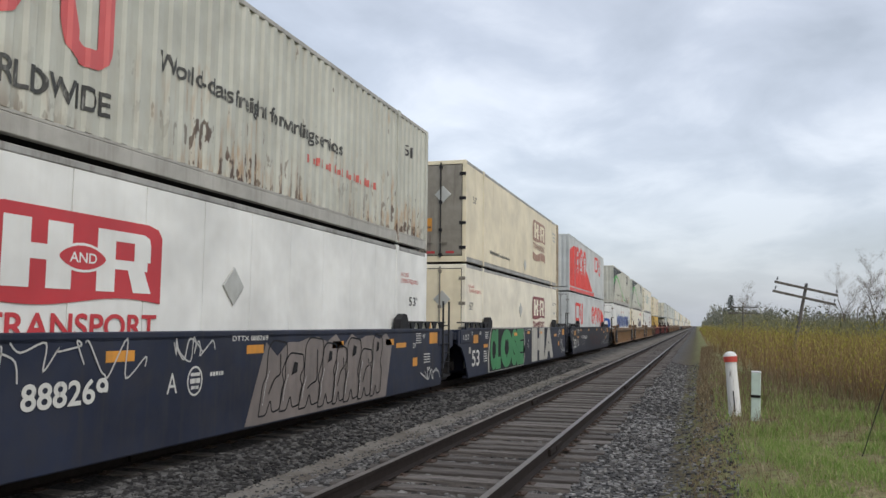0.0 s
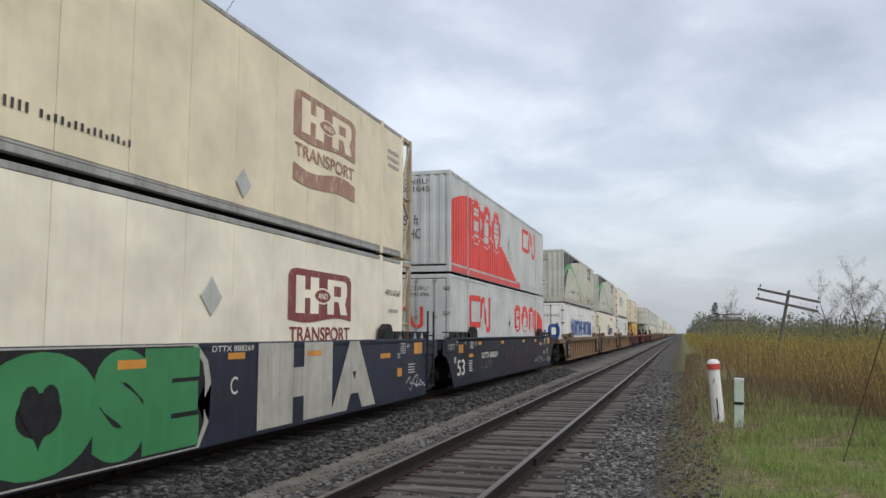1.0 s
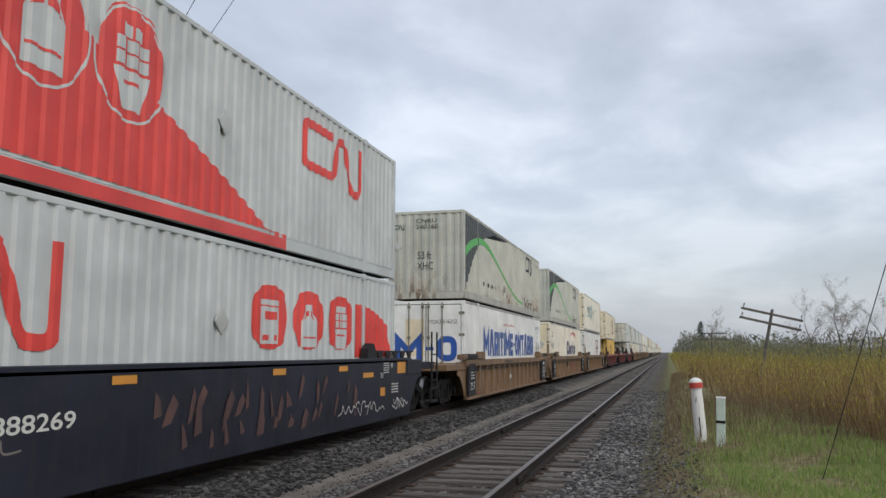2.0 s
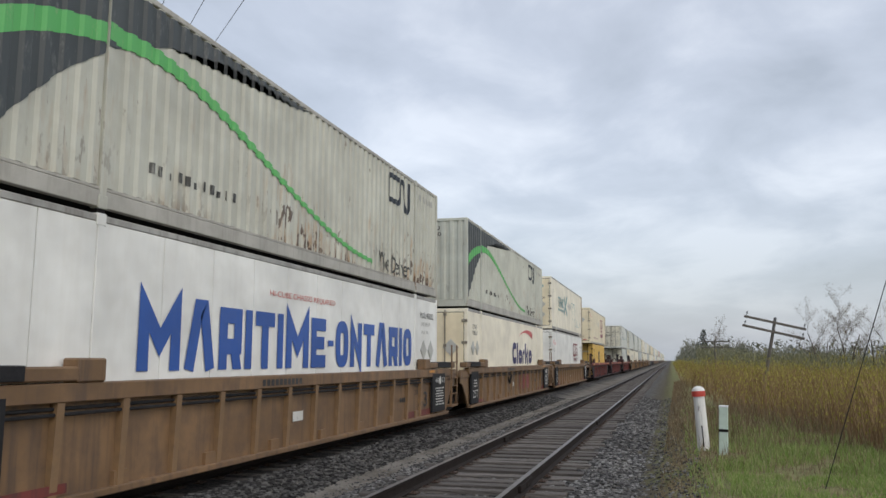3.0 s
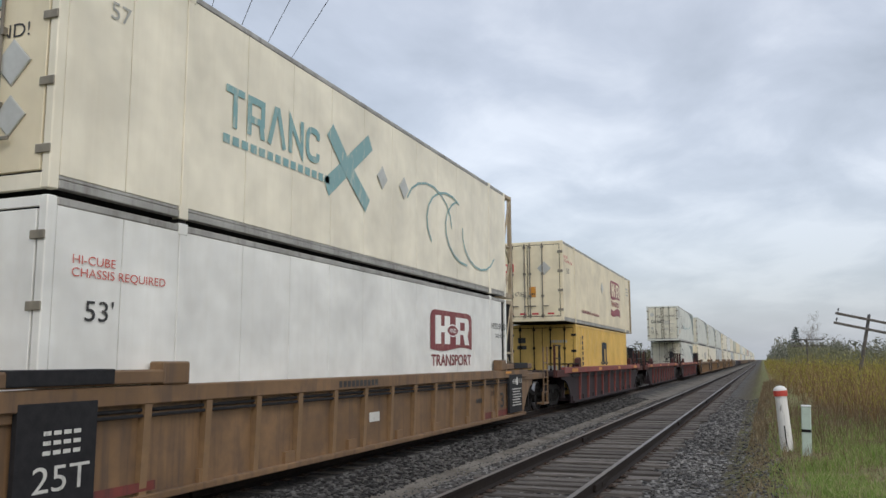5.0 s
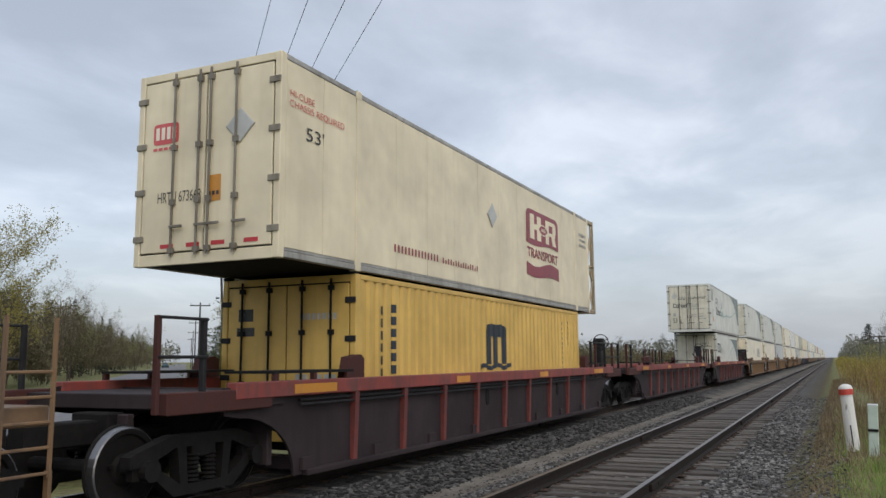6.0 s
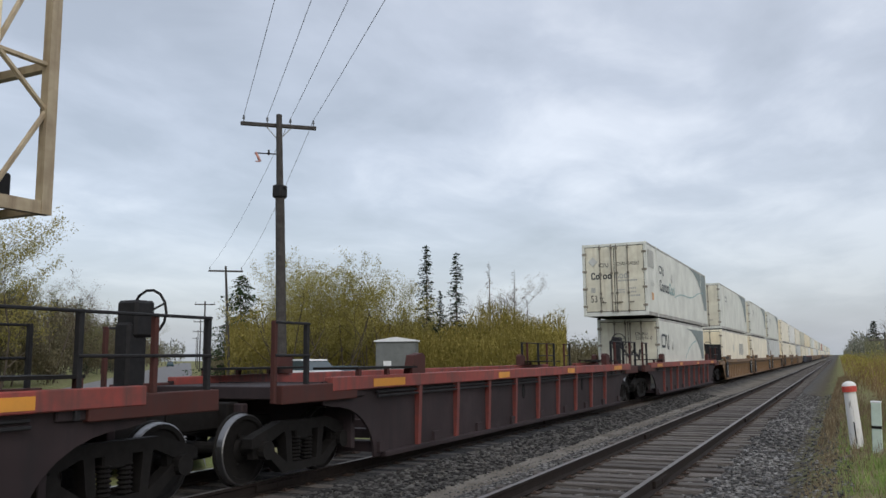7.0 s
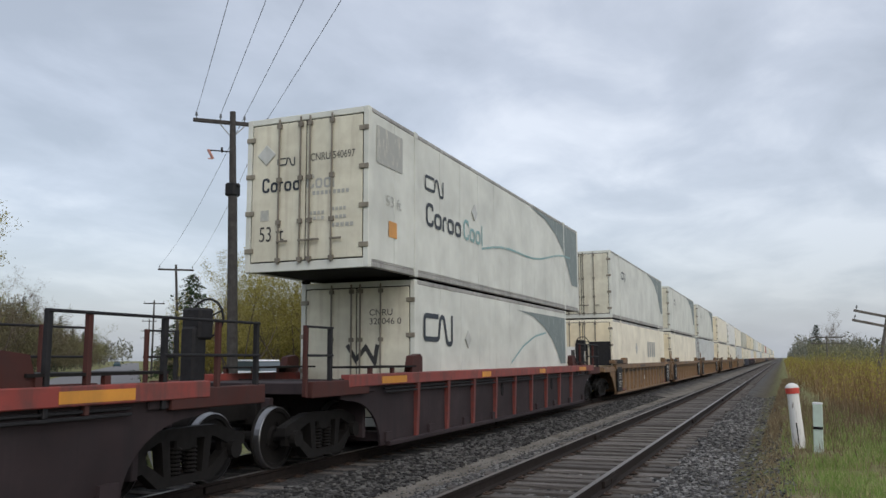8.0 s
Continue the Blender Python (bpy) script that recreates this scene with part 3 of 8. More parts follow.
def panel_emblem(e, u0, u1, z0, z1, mat, ground, words=True, band=False, at=BOX_W / 2):
    """A rounded panel with a wavy lower edge, four pale blocks and a lens, a row of marks under it, and a wavy band."""
    w, h = u1 - u0, z1 - z0
    top = [(u0 + 0.10 * w, z1), (u1 - 0.10 * w, z1), (u1 - 0.03 * w, z1 - 0.04 * h), (u1, z1 - 0.14 * h)]
    wave = [(u1 - w * i / 14, z0 + 0.05 * h + 0.05 * h * math.sin(i / 14 * 2 * math.pi)) for i in range(15)]
    pts = [(u0, z1 - 0.14 * h), (u0 + 0.03 * w, z1 - 0.04 * h)] + top + wave
    lay("emblem_panel", sheet(pts), mat, e, at=at, label="red emblem panel with a wavy lower edge")
    lo, hi = z0 + 0.17 * h, z1 - 0.13 * h
    left = rects((u0 + 0.10 * w, u0 + 0.23 * w, lo, hi), (u0 + 0.31 * w, u0 + 0.44 * w, lo, hi), (u0 + 0.23 * w, u0 + 0.31 * w, z0 + 0.46 * h, z0 + 0.62 * h))
    lay("emblem_figure", left, ground, e, at=at, lift=0.008)
    right = rects((u0 + 0.58 * w, u0 + 0.69 * w, lo, hi), (u0 + 0.81 * w, u0 + 0.92 * w, z0 + 0.54 * h, hi - 0.12 * h), (u0 + 0.69 * w, u0 + 0.90 * w, z0 + 0.43 * h, z0 + 0.54 * h))
    sheet([(u0 + 0.69 * w, hi - 0.12 * h), (u0 + 0.92 * w, hi - 0.12 * h), (u0 + 0.91 * w, hi - 0.04 * h), (u0 + 0.87 * w, hi), (u0 + 0.69 * w, hi)], right)
    sheet([(u0 + 0.77 * w, z0 + 0.43 * h), (u0 + 0.88 * w, z0 + 0.43 * h), (u0 + 0.93 * w, lo), (u0 + 0.81 * w, lo)], right)
    lay("emblem_figure", right, ground, e, at=at, lift=0.008)
    cx, cz = u0 + 0.50 * w, z0 + 0.52 * h
    lens = [(cx + 0.15 * w * math.cos(q), cz + 0.16 * h * math.sin(q) * (0.55 + 0.45 * abs(math.sin(q)))) for q in [2 * math.pi * i / 24 for i in range(24)]]
    lay("emblem_lens", sheet(lens), ground, e, at=at, lift=0.011)
    lens2 = [(cx + (x - cx) * 0.86, cz + (z - cz) * 0.82) for x, z in lens]
    lay("emblem_lens_field", sheet(lens2), mat, e, at=at, lift=0.014)
    lay("emblem_lens_line", text("AND", cx - 0.075 * w, cx + 0.075 * w, cz - 0.055 * h, cz + 0.055 * h, 0.012), ground, e, at=at, lift=0.017)
    if words:
        lay("word", text("TRANSPORT", u0 + 0.02 * w, u1 - 0.02 * w, z0 - 0.36 * h, z0 - 0.08 * h, 0.018), mat, e, at=at)
    if band:
        up = [(u0 + w * i / 14, z0 - (0.50 + 0.0 * i) * h - 0.09 * h * math.sin(i / 14 * 2 * math.pi) - 0.0) for i in range(15)]
        dn = [(u1 - w * i / 14, z0 - 0.85 * h + 0.05 * h * math.sin(i / 14 * 2 * math.pi)) for i in range(15)]
        lay("emblem_band", sheet(up + dn), mat, e, at=at)


def bent_emblem(e, u0, u1, z0, z1, mat, corr, face="side", at=BOX_W / 2):
    """Two heavy bent bands side by side: a squared ring and a slanting bar between two uprights."""
    w, h = u1 - u0, z1 - z0
    t = 0.15 * h
    line = [(0.49, 0.90), (0.05, 0.90), (0.05, 0.20), (0.50, 0.20), (0.56, 0.90), (0.67, 0.90), (0.79, 0.07), (0.95, 0.07), (0.95, 0.98)]
    ring = ribbon(softened([(u0 + a * w, z0 + b * h) for a, b in line], 0.15 * h), t)
    lay("emblem_band", ring, mat, e, face=face, at=at, corrugated=corr, lift=0.006)


def placard(e, u, z, r=0.27, face="side", at=BOX_W / 2):
    """A diamond-shaped metal holder, slightly bent, on four clips."""
    bm = bmesh.new()
    out = [(u + r, z), (u, z + r), (u - r, z), (u, z - r)]
    a = [bm.verts.new((p[0], p[1], 0.012)) for p in out]
    b = [bm.verts.new((u + (p[0] - u) * 0.92, z + (p[1] - z) * 0.92, 0.018)) for p in out]
    c = [bm.verts.new((p[0], p[1], 0.0)) for p in out]
    for i in range(4):
        j = (i + 1) % 4
        bm.faces.new((a[i], a[j], b[j], b[i]))
        bm.faces.new((c[i], c[j], a[j], a[i]))
    bm.faces.new(b)
    for v in bm.verts:
        x, y, d = v.co
        v.co = Vector((at + d, x, y)) if face == "side" else Vector((x, at - d, y))
    bmesh.ops.recalc_face_normals(bm, faces=bm.faces[:])
    return part("placard_holder", bm, M["foil"], e, "grey diamond-shaped placard holder")


def end_marks(e, x0, z0, mat, w=0.62, h=0.13, n=4):
    lay("end_marks", bars(x0, x0 + w, z0, z0 + h, n), mat, e, face="end", at=-0.004)


# ---- well cars: origin above the rail top, at the near end of the well; y runs along the car ----
def end_cut(y0, y1, z0, z1):
    """Outline of a well car's side: straight below, cut back over the trucks at both ends."""
    return [(y0, z1), (y0, z1 - 0.38), (y0 + 0.28, z1 - 0.44), (y0 + 0.62, z1 - 0.72), (y0 + 1.02, z0), (y1 - 1.02, z0), (y1 - 0.62, z1 - 0.72), (y1 - 0.28, z1 - 0.44), (y1, z1 - 0.38), (y1, z1)]


def arch_cut(y0, y1, z0, z1):
    """Outline of a side with quarter-round arches over the trucks."""
    left = [(y0, z1), (y0, z1 - 0.32)]
    for i in range(9):
        a = math.pi / 2 * i / 8
        left.append((y0 + 0.25 + 1.15 * math.sin(a), z1 - 0.36 - (z1 - 0.36 - z0) * (1 - math.cos(a))))
    return left + [(y0 + y1 - u, w) for u, w in reversed(left)]


def well_car(y, style, label, far_end=1.55, near_end=1.55, long_near=False, long_far=False):
    """style: navy (smooth sides), brown or red (ribbed sides)."""
    e = thing("well_car", pose(TX, y, 0), label, "well car", "well cars of the train")
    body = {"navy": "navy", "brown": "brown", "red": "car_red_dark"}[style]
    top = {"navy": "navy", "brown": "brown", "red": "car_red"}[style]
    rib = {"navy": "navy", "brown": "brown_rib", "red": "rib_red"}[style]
    zt = {"navy": 1.47, "brown": 1.36, "red": 1.37}[style]
    y0, y1 = -near_end, 16.15 + far_end
    hw = CAR_HALF
    recess = 0.0 if style == "navy" else 0.10
    for sx in (1, -1):
        x = sx * (hw - recess)
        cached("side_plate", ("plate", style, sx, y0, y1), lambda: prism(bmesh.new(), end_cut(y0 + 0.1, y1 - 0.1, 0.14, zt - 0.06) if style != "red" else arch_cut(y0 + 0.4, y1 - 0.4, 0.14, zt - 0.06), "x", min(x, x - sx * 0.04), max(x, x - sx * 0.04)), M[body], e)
        def chord():
            bm = bmesh.new()
            xa, xb = sorted((sx * hw, sx * (hw - 0.16)))
            h = 0.11 if style == "navy" else 0.20
            k = 0.9 if style != "red" else 0.5
            box(bm, xa, xb, y0 + k, y1 - k, zt - h, zt, bevel=0.012)
            return bm
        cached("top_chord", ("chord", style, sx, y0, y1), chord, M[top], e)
        xa, xb = sorted((sx * (hw - 0.01), sx * (hw - 0.18)))
        cached("bottom_chord", ("bchord", style, sx, y0, y1), lambda: boxes((xa, xb, y0 + (1.12 if style != "red" else 2.0), y1 - (1.12 if style != "red" else 2.0), 0.12, 0.20), bevel=0.01), M[body], e)
        if style != "navy":
            step, first, n = (1.06, 1.305, 14) if style == "brown" else (1.53, 1.68, 9)
            for i in range(n):
                yy = first + i * step
                xi, xo = sorted((sx * (hw - 0.11), sx * (hw - 0.005)))
                src = ("rib", style, sx)
                if src not in MESHES:
                    bm = bmesh.new()
                    prism(bm, [(sx * (hw - 0.11), 0.17), (sx * (hw - 0.045), 0.17), (sx * (hw - 0.005), zt - 0.2), (sx * (hw - 0.11), zt - 0.2)], "y", -0.055, 0.055)
                    ob = part("rib", bm, M[rib], e)
                    MESHES[src] = ob.data
                else:
                    ob = new("rib", MESHES[src])
                    ob.parent = e
                ob.location = (0, yy, 0)
            for q in (0, 1):
                xg = sx * (hw - 0.06 + 0.02 * q)
                cached("air_pipe", ("pipe", style, sx, q), lambda: rods(0.02, ((xg, 0.3, zt - 0.26 - 0.06 * q), (xg, 15.9, zt - 0.26 - 0.06 * q)), n=6), M["black"], e)
    for i in range(9):
        yy = 0.5 + i * 15.15 / 8
        ob = cached("floor_beam", ("floor", style), lambda: boxes((-hw + 0.05, hw - 0.05, -0.13, 0.13, 0.2, 0.36)), M[body], e)
        ob.location = (0, yy, 0)
    # end platforms
    for k, (s, ye, reach) in enumerate(((-1, 0.0, 2.85 if long_near else near_end), (1, 16.15, 2.85 if long_far else far_end))):
        def at(a):
            return ye + s * a
        def span(a, b):
            return tuple(sorted((at(a), at(b))))
        cached("end_platform", ("plat", style, k, reach), lambda: boxes((-hw + 0.06, hw - 0.06, *span(0.03, reach), zt - 0.3, zt - 0.12), (-0.45, 0.45, *span(reach, reach + 0.12), 0.62, 1.02), (-hw + 0.25, hw - 0.25, *span(0.02, 0.12), 0.3, zt - 0.1), bevel=0.012), M[body], e)
        for sx in (1, -1):
            xo = sx * (hw - 0.02)
            if style == "navy":
                cached("guide", ("guide", style, k, sx), lambda: prism(bmesh.new(), [(at(-2.35), zt), (at(-2.32), zt + 0.2), (at(-2.1), zt + 0.32), (at(-1.95), zt + 0.3), (at(-1.72), zt)], "x", *sorted((xo, xo - sx * 0.16))), M["black"], e, "black pentagonal container guide")
                def gang():
                    bm = boxes((*sorted((xo, xo - sx * 0.2)), *span(-1.9, 0.85), zt + 0.13, zt + 0.165))
                    for i in range(5):
                        yy = at(-1.55 + i * 0.52)
                        prism(bm, [(yy - 0.17, zt + 0.13), (yy - 0.09, zt), (yy + 0.09, zt), (yy + 0.17, zt + 0.13)], "x", *sorted((xo, xo - sx * 0.03)))
                    return bm
                cached("side_step", ("gang", style, k, sx), gang, M["black"], e)
                cached("end_plate", ("endpl", style, k, sx), lambda: boxes((*sorted((sx * (hw + 0.02), xo - sx * 0.3)), *span(0.25, 1.3), zt - 0.4, zt - 0.04), bevel=0.015), M[body], e)
            elif style == "brown":
                cached("end_beam", ("ebeam", k, sx), lambda: boxes((*sorted((sx * (hw + 0.012), sx * (hw - 0.22))), *span(-1.9, 1.05), zt + 0.015, zt + 0.17), (*sorted((sx * (hw + 0.02), sx * (hw - 0.2))), *span(-1.95, -1.5), zt + 0.0, zt + 0.26), bevel=0.02), M["brown"], e)
                cached("end_beam_cover", ("ecov", k, sx), lambda: boxes((*sorted((sx * (hw + 0.03), sx * (hw - 0.2))), *span(-0.75, 0.55), zt + 0.03, zt + 0.185), bevel=0.01), M["black"], e)
                cached("data_plate", ("dplate", k, sx), lambda: boxes((*sorted((sx * (hw - 0.06), sx * (hw + 0.003))), *(span(-1.2, 0.02) if k else span(-0.56, 0.4)), 0.24, zt - 0.12), bevel=0.004), M["black"], e, "black data panel with white stencil lines")
            else:
                cached("end_beam", ("rbeam", k, sx), lambda: boxes((*sorted((sx * (hw - 0.01), sx * (hw - 0.14))), *span(0.35, reach + 0.6), zt - 0.32, zt - 0.08), bevel=0.012), M["oxide"], e)
                for i, q in enumerate((-1.4, -0.9, 0.2, 1.15, 1.95) if k else (1.55, 2.25)):
                    cached("railing_post", ("rpost", k, sx, i), lambda: boxes((*sorted((xo, xo - sx * 0.07)), *span(q, q + 0.06), zt - 0.3, zt + 0.74), bevel=0.008), M["oxide" if i % 2 else "black"], e)
                cached("handrail", ("rhand", k, sx), lambda: rods(0.018, ((xo, at(-1.4 if k else 1.55), zt + 0.72), (xo, at(2.0 if k else 2.3), zt + 0.72)), ((xo, at(0.2 if k else 1.55), zt + 0.3), (xo, at(2.0 if k else 2.3), zt + 0.3)), n=6), M["black"], e)
                cached("walkway", ("rwalk", k, sx), lambda: boxes((*sorted((sx * (hw - 0.03), sx * 0.7)), *span(-1.6, 0.3), zt + 0.09, zt + 0.125)), M["iron"], e)
                cached("guide", ("rguide", k, sx), lambda: prism(bmesh.new(), [(at(-1.95), zt), (at(-1.95), zt + 0.28), (at(-1.85), zt + 0.34), (at(-1.55), zt + 0.3), (at(-1.45), zt)], "x", *sorted((sx * (hw - 0.06), sx * (hw - 0.22)))), M["oxide"], e, "dark red container guide")
                for i in range(3):
                    cached("walkway_bracket", ("rbrk", k, sx, i), lambda: boxes((*sorted((sx * (hw - 0.03), sx * (hw - 0.09))), *span(-1.5 + i * 0.85, -1.42 + i * 0.85), zt - 0.02, zt + 0.09)), M["oxide"], e)
        # ladder on the outer side of the platform
        if style != "red":
            xo = hw + 0.03
            ya, yb = sorted((at(2.3), at(2.8)) if reach > 2 else (at(0.52), at(1.0)) if style == "navy" else (at(0.62), at(1.2)))
            def ladder():
                bm = rods(0.024, ((xo, ya, 0.62), (xo, ya, zt + 0.66)), ((xo, yb, 0.62), (xo, yb, zt + 0.66)), n=6)
                for i in range(5):
                    rod(bm, (xo, ya, 0.66 + i * 0.22), (xo, yb, 0.66 + i * 0.22), 0.016, 6)
                return bm
            if k == 1:
                cached("ladder", ("ladder", style, k, reach), ladder, M["black" if style == "navy" else "brown"], e)
                def step():
                    return boxes((hw - 0.18, hw + 0.05, ya - 0.05, yb + 0.05, 0.30, 0.35), (hw - 0.02, hw + 0.04, ya - 0.03, ya + 0.01, 0.3, 0.68), (hw - 0.02, hw + 0.04, yb - 0.01, yb + 0.03, 0.3, 0.68))
                cached("step", ("step", style, k, reach), step, M["black" if style == "navy" else "brown"], e)
        # coupling between units
        cached("coupling", ("coup", style, k, reach), lambda: boxes((-0.14, 0.14, *span(reach + 0.1, reach + (0.6 if reach > 2 else 1.2)), 0.68, 0.96), (-0.3, 0.3, *span(reach, reach + 0.25), 0.6, 1.04), bevel=0.02), M["iron"], e)
    if style == "red":
        def brake():
            bm = boxes((hw - 0.62, hw - 0.40, 17.3, 17.56, zt - 0.1, zt + 0.66), (hw - 0.66, hw - 0.36, 17.36, 17.64, zt + 0.5, zt + 0.9), bevel=0.03)
            for i in range(14):
                a, b = 2 * math.pi * i / 14, 2 * math.pi * (i + 1) / 14
                rod(bm, (hw - 0.5 + 0.25 * math.cos(a), 17.68, zt + 0.78 + 0.25 * math.sin(a)), (hw - 0.5 + 0.25 * math.cos(b), 17.68, zt + 0.78 + 0.25 * math.sin(b)), 0.016, 5)
            for i in range(3):
                a = 2 * math.pi * i / 3 + 0.4
                rod(bm, (hw - 0.5, 17.66, zt + 0.78), (hw - 0.5 + 0.25 * math.cos(a), 17.68, zt + 0.78 + 0.25 * math.sin(a)), 0.012, 5)
            return bm
        cached("hand_brake", ("brake",), brake, M["black"], e, "black hand-brake box with a spoked wheel")
        for yy in (5.5, 10.3):
            cached("reflector", ("refl", yy), lambda: boxes((hw - 0.01, hw + 0.006, yy - 0.3, yy + 0.3, zt - 0.17, zt - 0.05)), M["orange"], e)
        for yy in (0.6, 15.4):
            cached("reflector", ("refl", yy), lambda: boxes((hw - 0.01, hw + 0.006, yy - 0.5, yy + 0.5, zt - 0.17, zt - 0.05)), M["orange"], e)
        # oval plates in near-black, standing for the dark inside open drain holes
        for yy in (6.9, 11.6):
            cached("drain_cover", ("drain", yy), lambda: prism(bmesh.new(), oval(yy, 0.86, 0.09, 0.16, 16), "x", hw - 0.12, hw - 0.085), M["gap"], e)
    return e


# ---- trucks: two wheelsets under side frames; origin at the rail top under the centre ----
WHEEL_R = 0.457
AXLE = 0.89


def wheelset_mesh():
    bm = bmesh.new()
    rings = [(0.66, 0.10), (0.66, 0.16), (0.675, 0.36), (0.68, 0.385), (0.675, 0.40), (0.68, 0.482), (0.705, 0.482), (0.722, 0.462), (0.81, WHEEL_R), (0.82, 0.44), (0.815, 0.385), (0.79, 0.37), (0.765, 0.18), (0.80, 0.14), (0.80, 0.085)]
    n = 32
    for sx in (1, -1):
        loops = [[bm.verts.new((sx * x, r * math.cos(2 * math.pi * i / n), r * math.sin(2 * math.pi * i / n))) for i in range(n)] for x, r in rings]
        for k, (a, b) in enumerate(zip(loops, loops[1:])):
            for i in range(n):
                f = bm.faces.new((a[i], a[(i + 1) % n], b[(i + 1) % n], b[i]))
                f.material_index = 1 if k in (7, 8) else 0
        bm.faces.new(loops[0])
        bm.faces.new(loops[-1])
        # three bolt heads and a chalk mark turn with the wheel
        for i in range(3):
            a = 2 * math.pi * i / 3
            rod(bm, (sx * 0.79, 0.22 * math.cos(a), 0.22 * math.sin(a)), (sx * 0.815, 0.22 * math.cos(a), 0.22 * math.sin(a)), 0.03, 6)
    rod(bm, (-1.05, 0, 0), (1.05, 0, 0), 0.085, 12)
    bmesh.ops.recalc_face_normals(bm, faces=bm.faces[:])
    return bm


def side_frame(sx):
    """Cast side frame with two open triangles and a spring nest between them."""
    bm = bmesh.new()
    x0, x1 = sorted((sx * 0.98, sx * 1.13))
    prism(bm, [(-1.15, 0.62), (-1.05, 0.66), (-0.55, 0.80), (0.55, 0.80), (1.05, 0.66), (1.15, 0.62), (1.15, 0.50), (0.9, 0.5), (0.5, 0.66), (-0.5, 0.66), (-0.9, 0.5), (-1.15, 0.50)], "x", x0, x1)
    prism(bm, [(-0.98, 0.5), (-0.80, 0.5), (-0.38, 0.24), (0.38, 0.24), (0.80, 0.5), (0.98, 0.5), (0.50, 0.13), (-0.50, 0.13)], "x", x0, x1)
    for s in (1, -1):
        prism(bm, [(s * 0.28, 0.24), (s * 0.40, 0.24), (s * 0.46, 0.68), (s * 0.32, 0.68)], "x", x0, x1)
        prism(bm, [(s * 0.70, 0.60), (s * 1.10, 0.60), (s * 1.07, 0.36), (s * 0.73, 0.36)], "x", *sorted((sx * 1.0, sx * 1.09)))
        rod(bm, (sx * 1.05, s * AXLE, WHEEL_R), (sx * 1.2, s * AXLE, WHEEL_R), 0.12, 12)
    bmesh.ops.recalc_face_normals(bm, faces=bm.faces[:])
    return bm


def spring(sx, side):
    bm = bmesh.new()
    n, rings = 10, []
    for i in range(15):
        r = 0.088 if i % 2 else 0.058
        rings.append([bm.verts.new((sx * 1.06 + r * math.cos(6.2832 * k / n), side + r * math.sin(6.2832 * k / n), 0.24 + i * 0.024)) for k in range(n)])
    for a, b in zip(rings, rings[1:]):
        for k in range(n):
            bm.faces.new((a[k], a[(k + 1) % n], b[(k + 1) % n], b[k]))
    bmesh.ops.recalc_face_normals(bm, faces=bm.faces[:])
    return bm


def truck(y, label="black cast-steel freight truck with two wheelsets"):
    e = thing("freight_truck", pose(TX, y, 0), label, "rail truck", "trucks under the train")
    for sx in (1, -1):
        cached("side_frame", ("sf", sx), lambda: side_frame(sx), M["iron"], e)
        for side in (-0.14, 0.14):
            cached("spring", ("spr", sx, side), lambda: spring(sx, side), M["iron"], e)
    cached("bolster", ("bol",), lambda: boxes((-1.12, 1.12, -0.2, 0.2, 0.52, 0.70), (-0.3, 0.3, -0.3, 0.3, 0.68, 0.84), bevel=0.02), M["iron"], e)
    for s in (1, -1):
        if "wheelset" not in MESHES:
            ob = part("wheelset", wheelset_mesh(), [M["iron"], M["tread"]], e)
            MESHES["wheelset"] = ob.data
        else:
            ob = new("wheelset", MESHES["wheelset"])
            ob.parent = e
        ob.location = (0, s * AXLE, WHEEL_R)
        WHEELSETS.append(ob)
    return e


WHEELSETS = []
TRAIN = []


# ---- the ground: one sheet to the horizon ----
def lerp_profile(x, prof):
    for (xa, za), (xb, zb) in zip(prof, prof[1:]):
        if x <= xb:
            return za + (zb - za) * max(0, x - xa) / (xb - xa)
    return prof[-1][1]


PROFILE = ((-400, -0.1), (-40, -0.1), (-20, -0.25), (-14, -0.75), (-11.2, -0.6), (-9.6, -0.22), (-9.1, -0.19), (-6.2, -0.19), (-5.75, -0.30), (-5.2, -0.38), (-4.7, -0.32),
           (-4.35, -0.22), (-4.15, -0.245), (-1.65, -0.245), (-1.45, -0.22), (-1.05, -0.30), (-0.6, -0.36), (0.0, -0.15), (0.4, -0.01), (1.5, 0.05), (3.0, 0.05), (8, -0.3), (14, -0.5), (60, -0.3), (400, 0.0))


def ground_z(x, y):
    z = lerp_profile(x, PROFILE)
    wild = min(1.0, max(0.0, (abs(x + 5.2) - 4.5) / 2.5))
    z += wild * (0.07 * noise.noise((x * 0.5, y * 0.5, 0)) + 0.03 * noise.noise((x * 2.1, y * 2.1, 5)))
    if x > 0.2 and y < 12:
        z -= min(0.12, (12 - y) * 0.02)
    return z


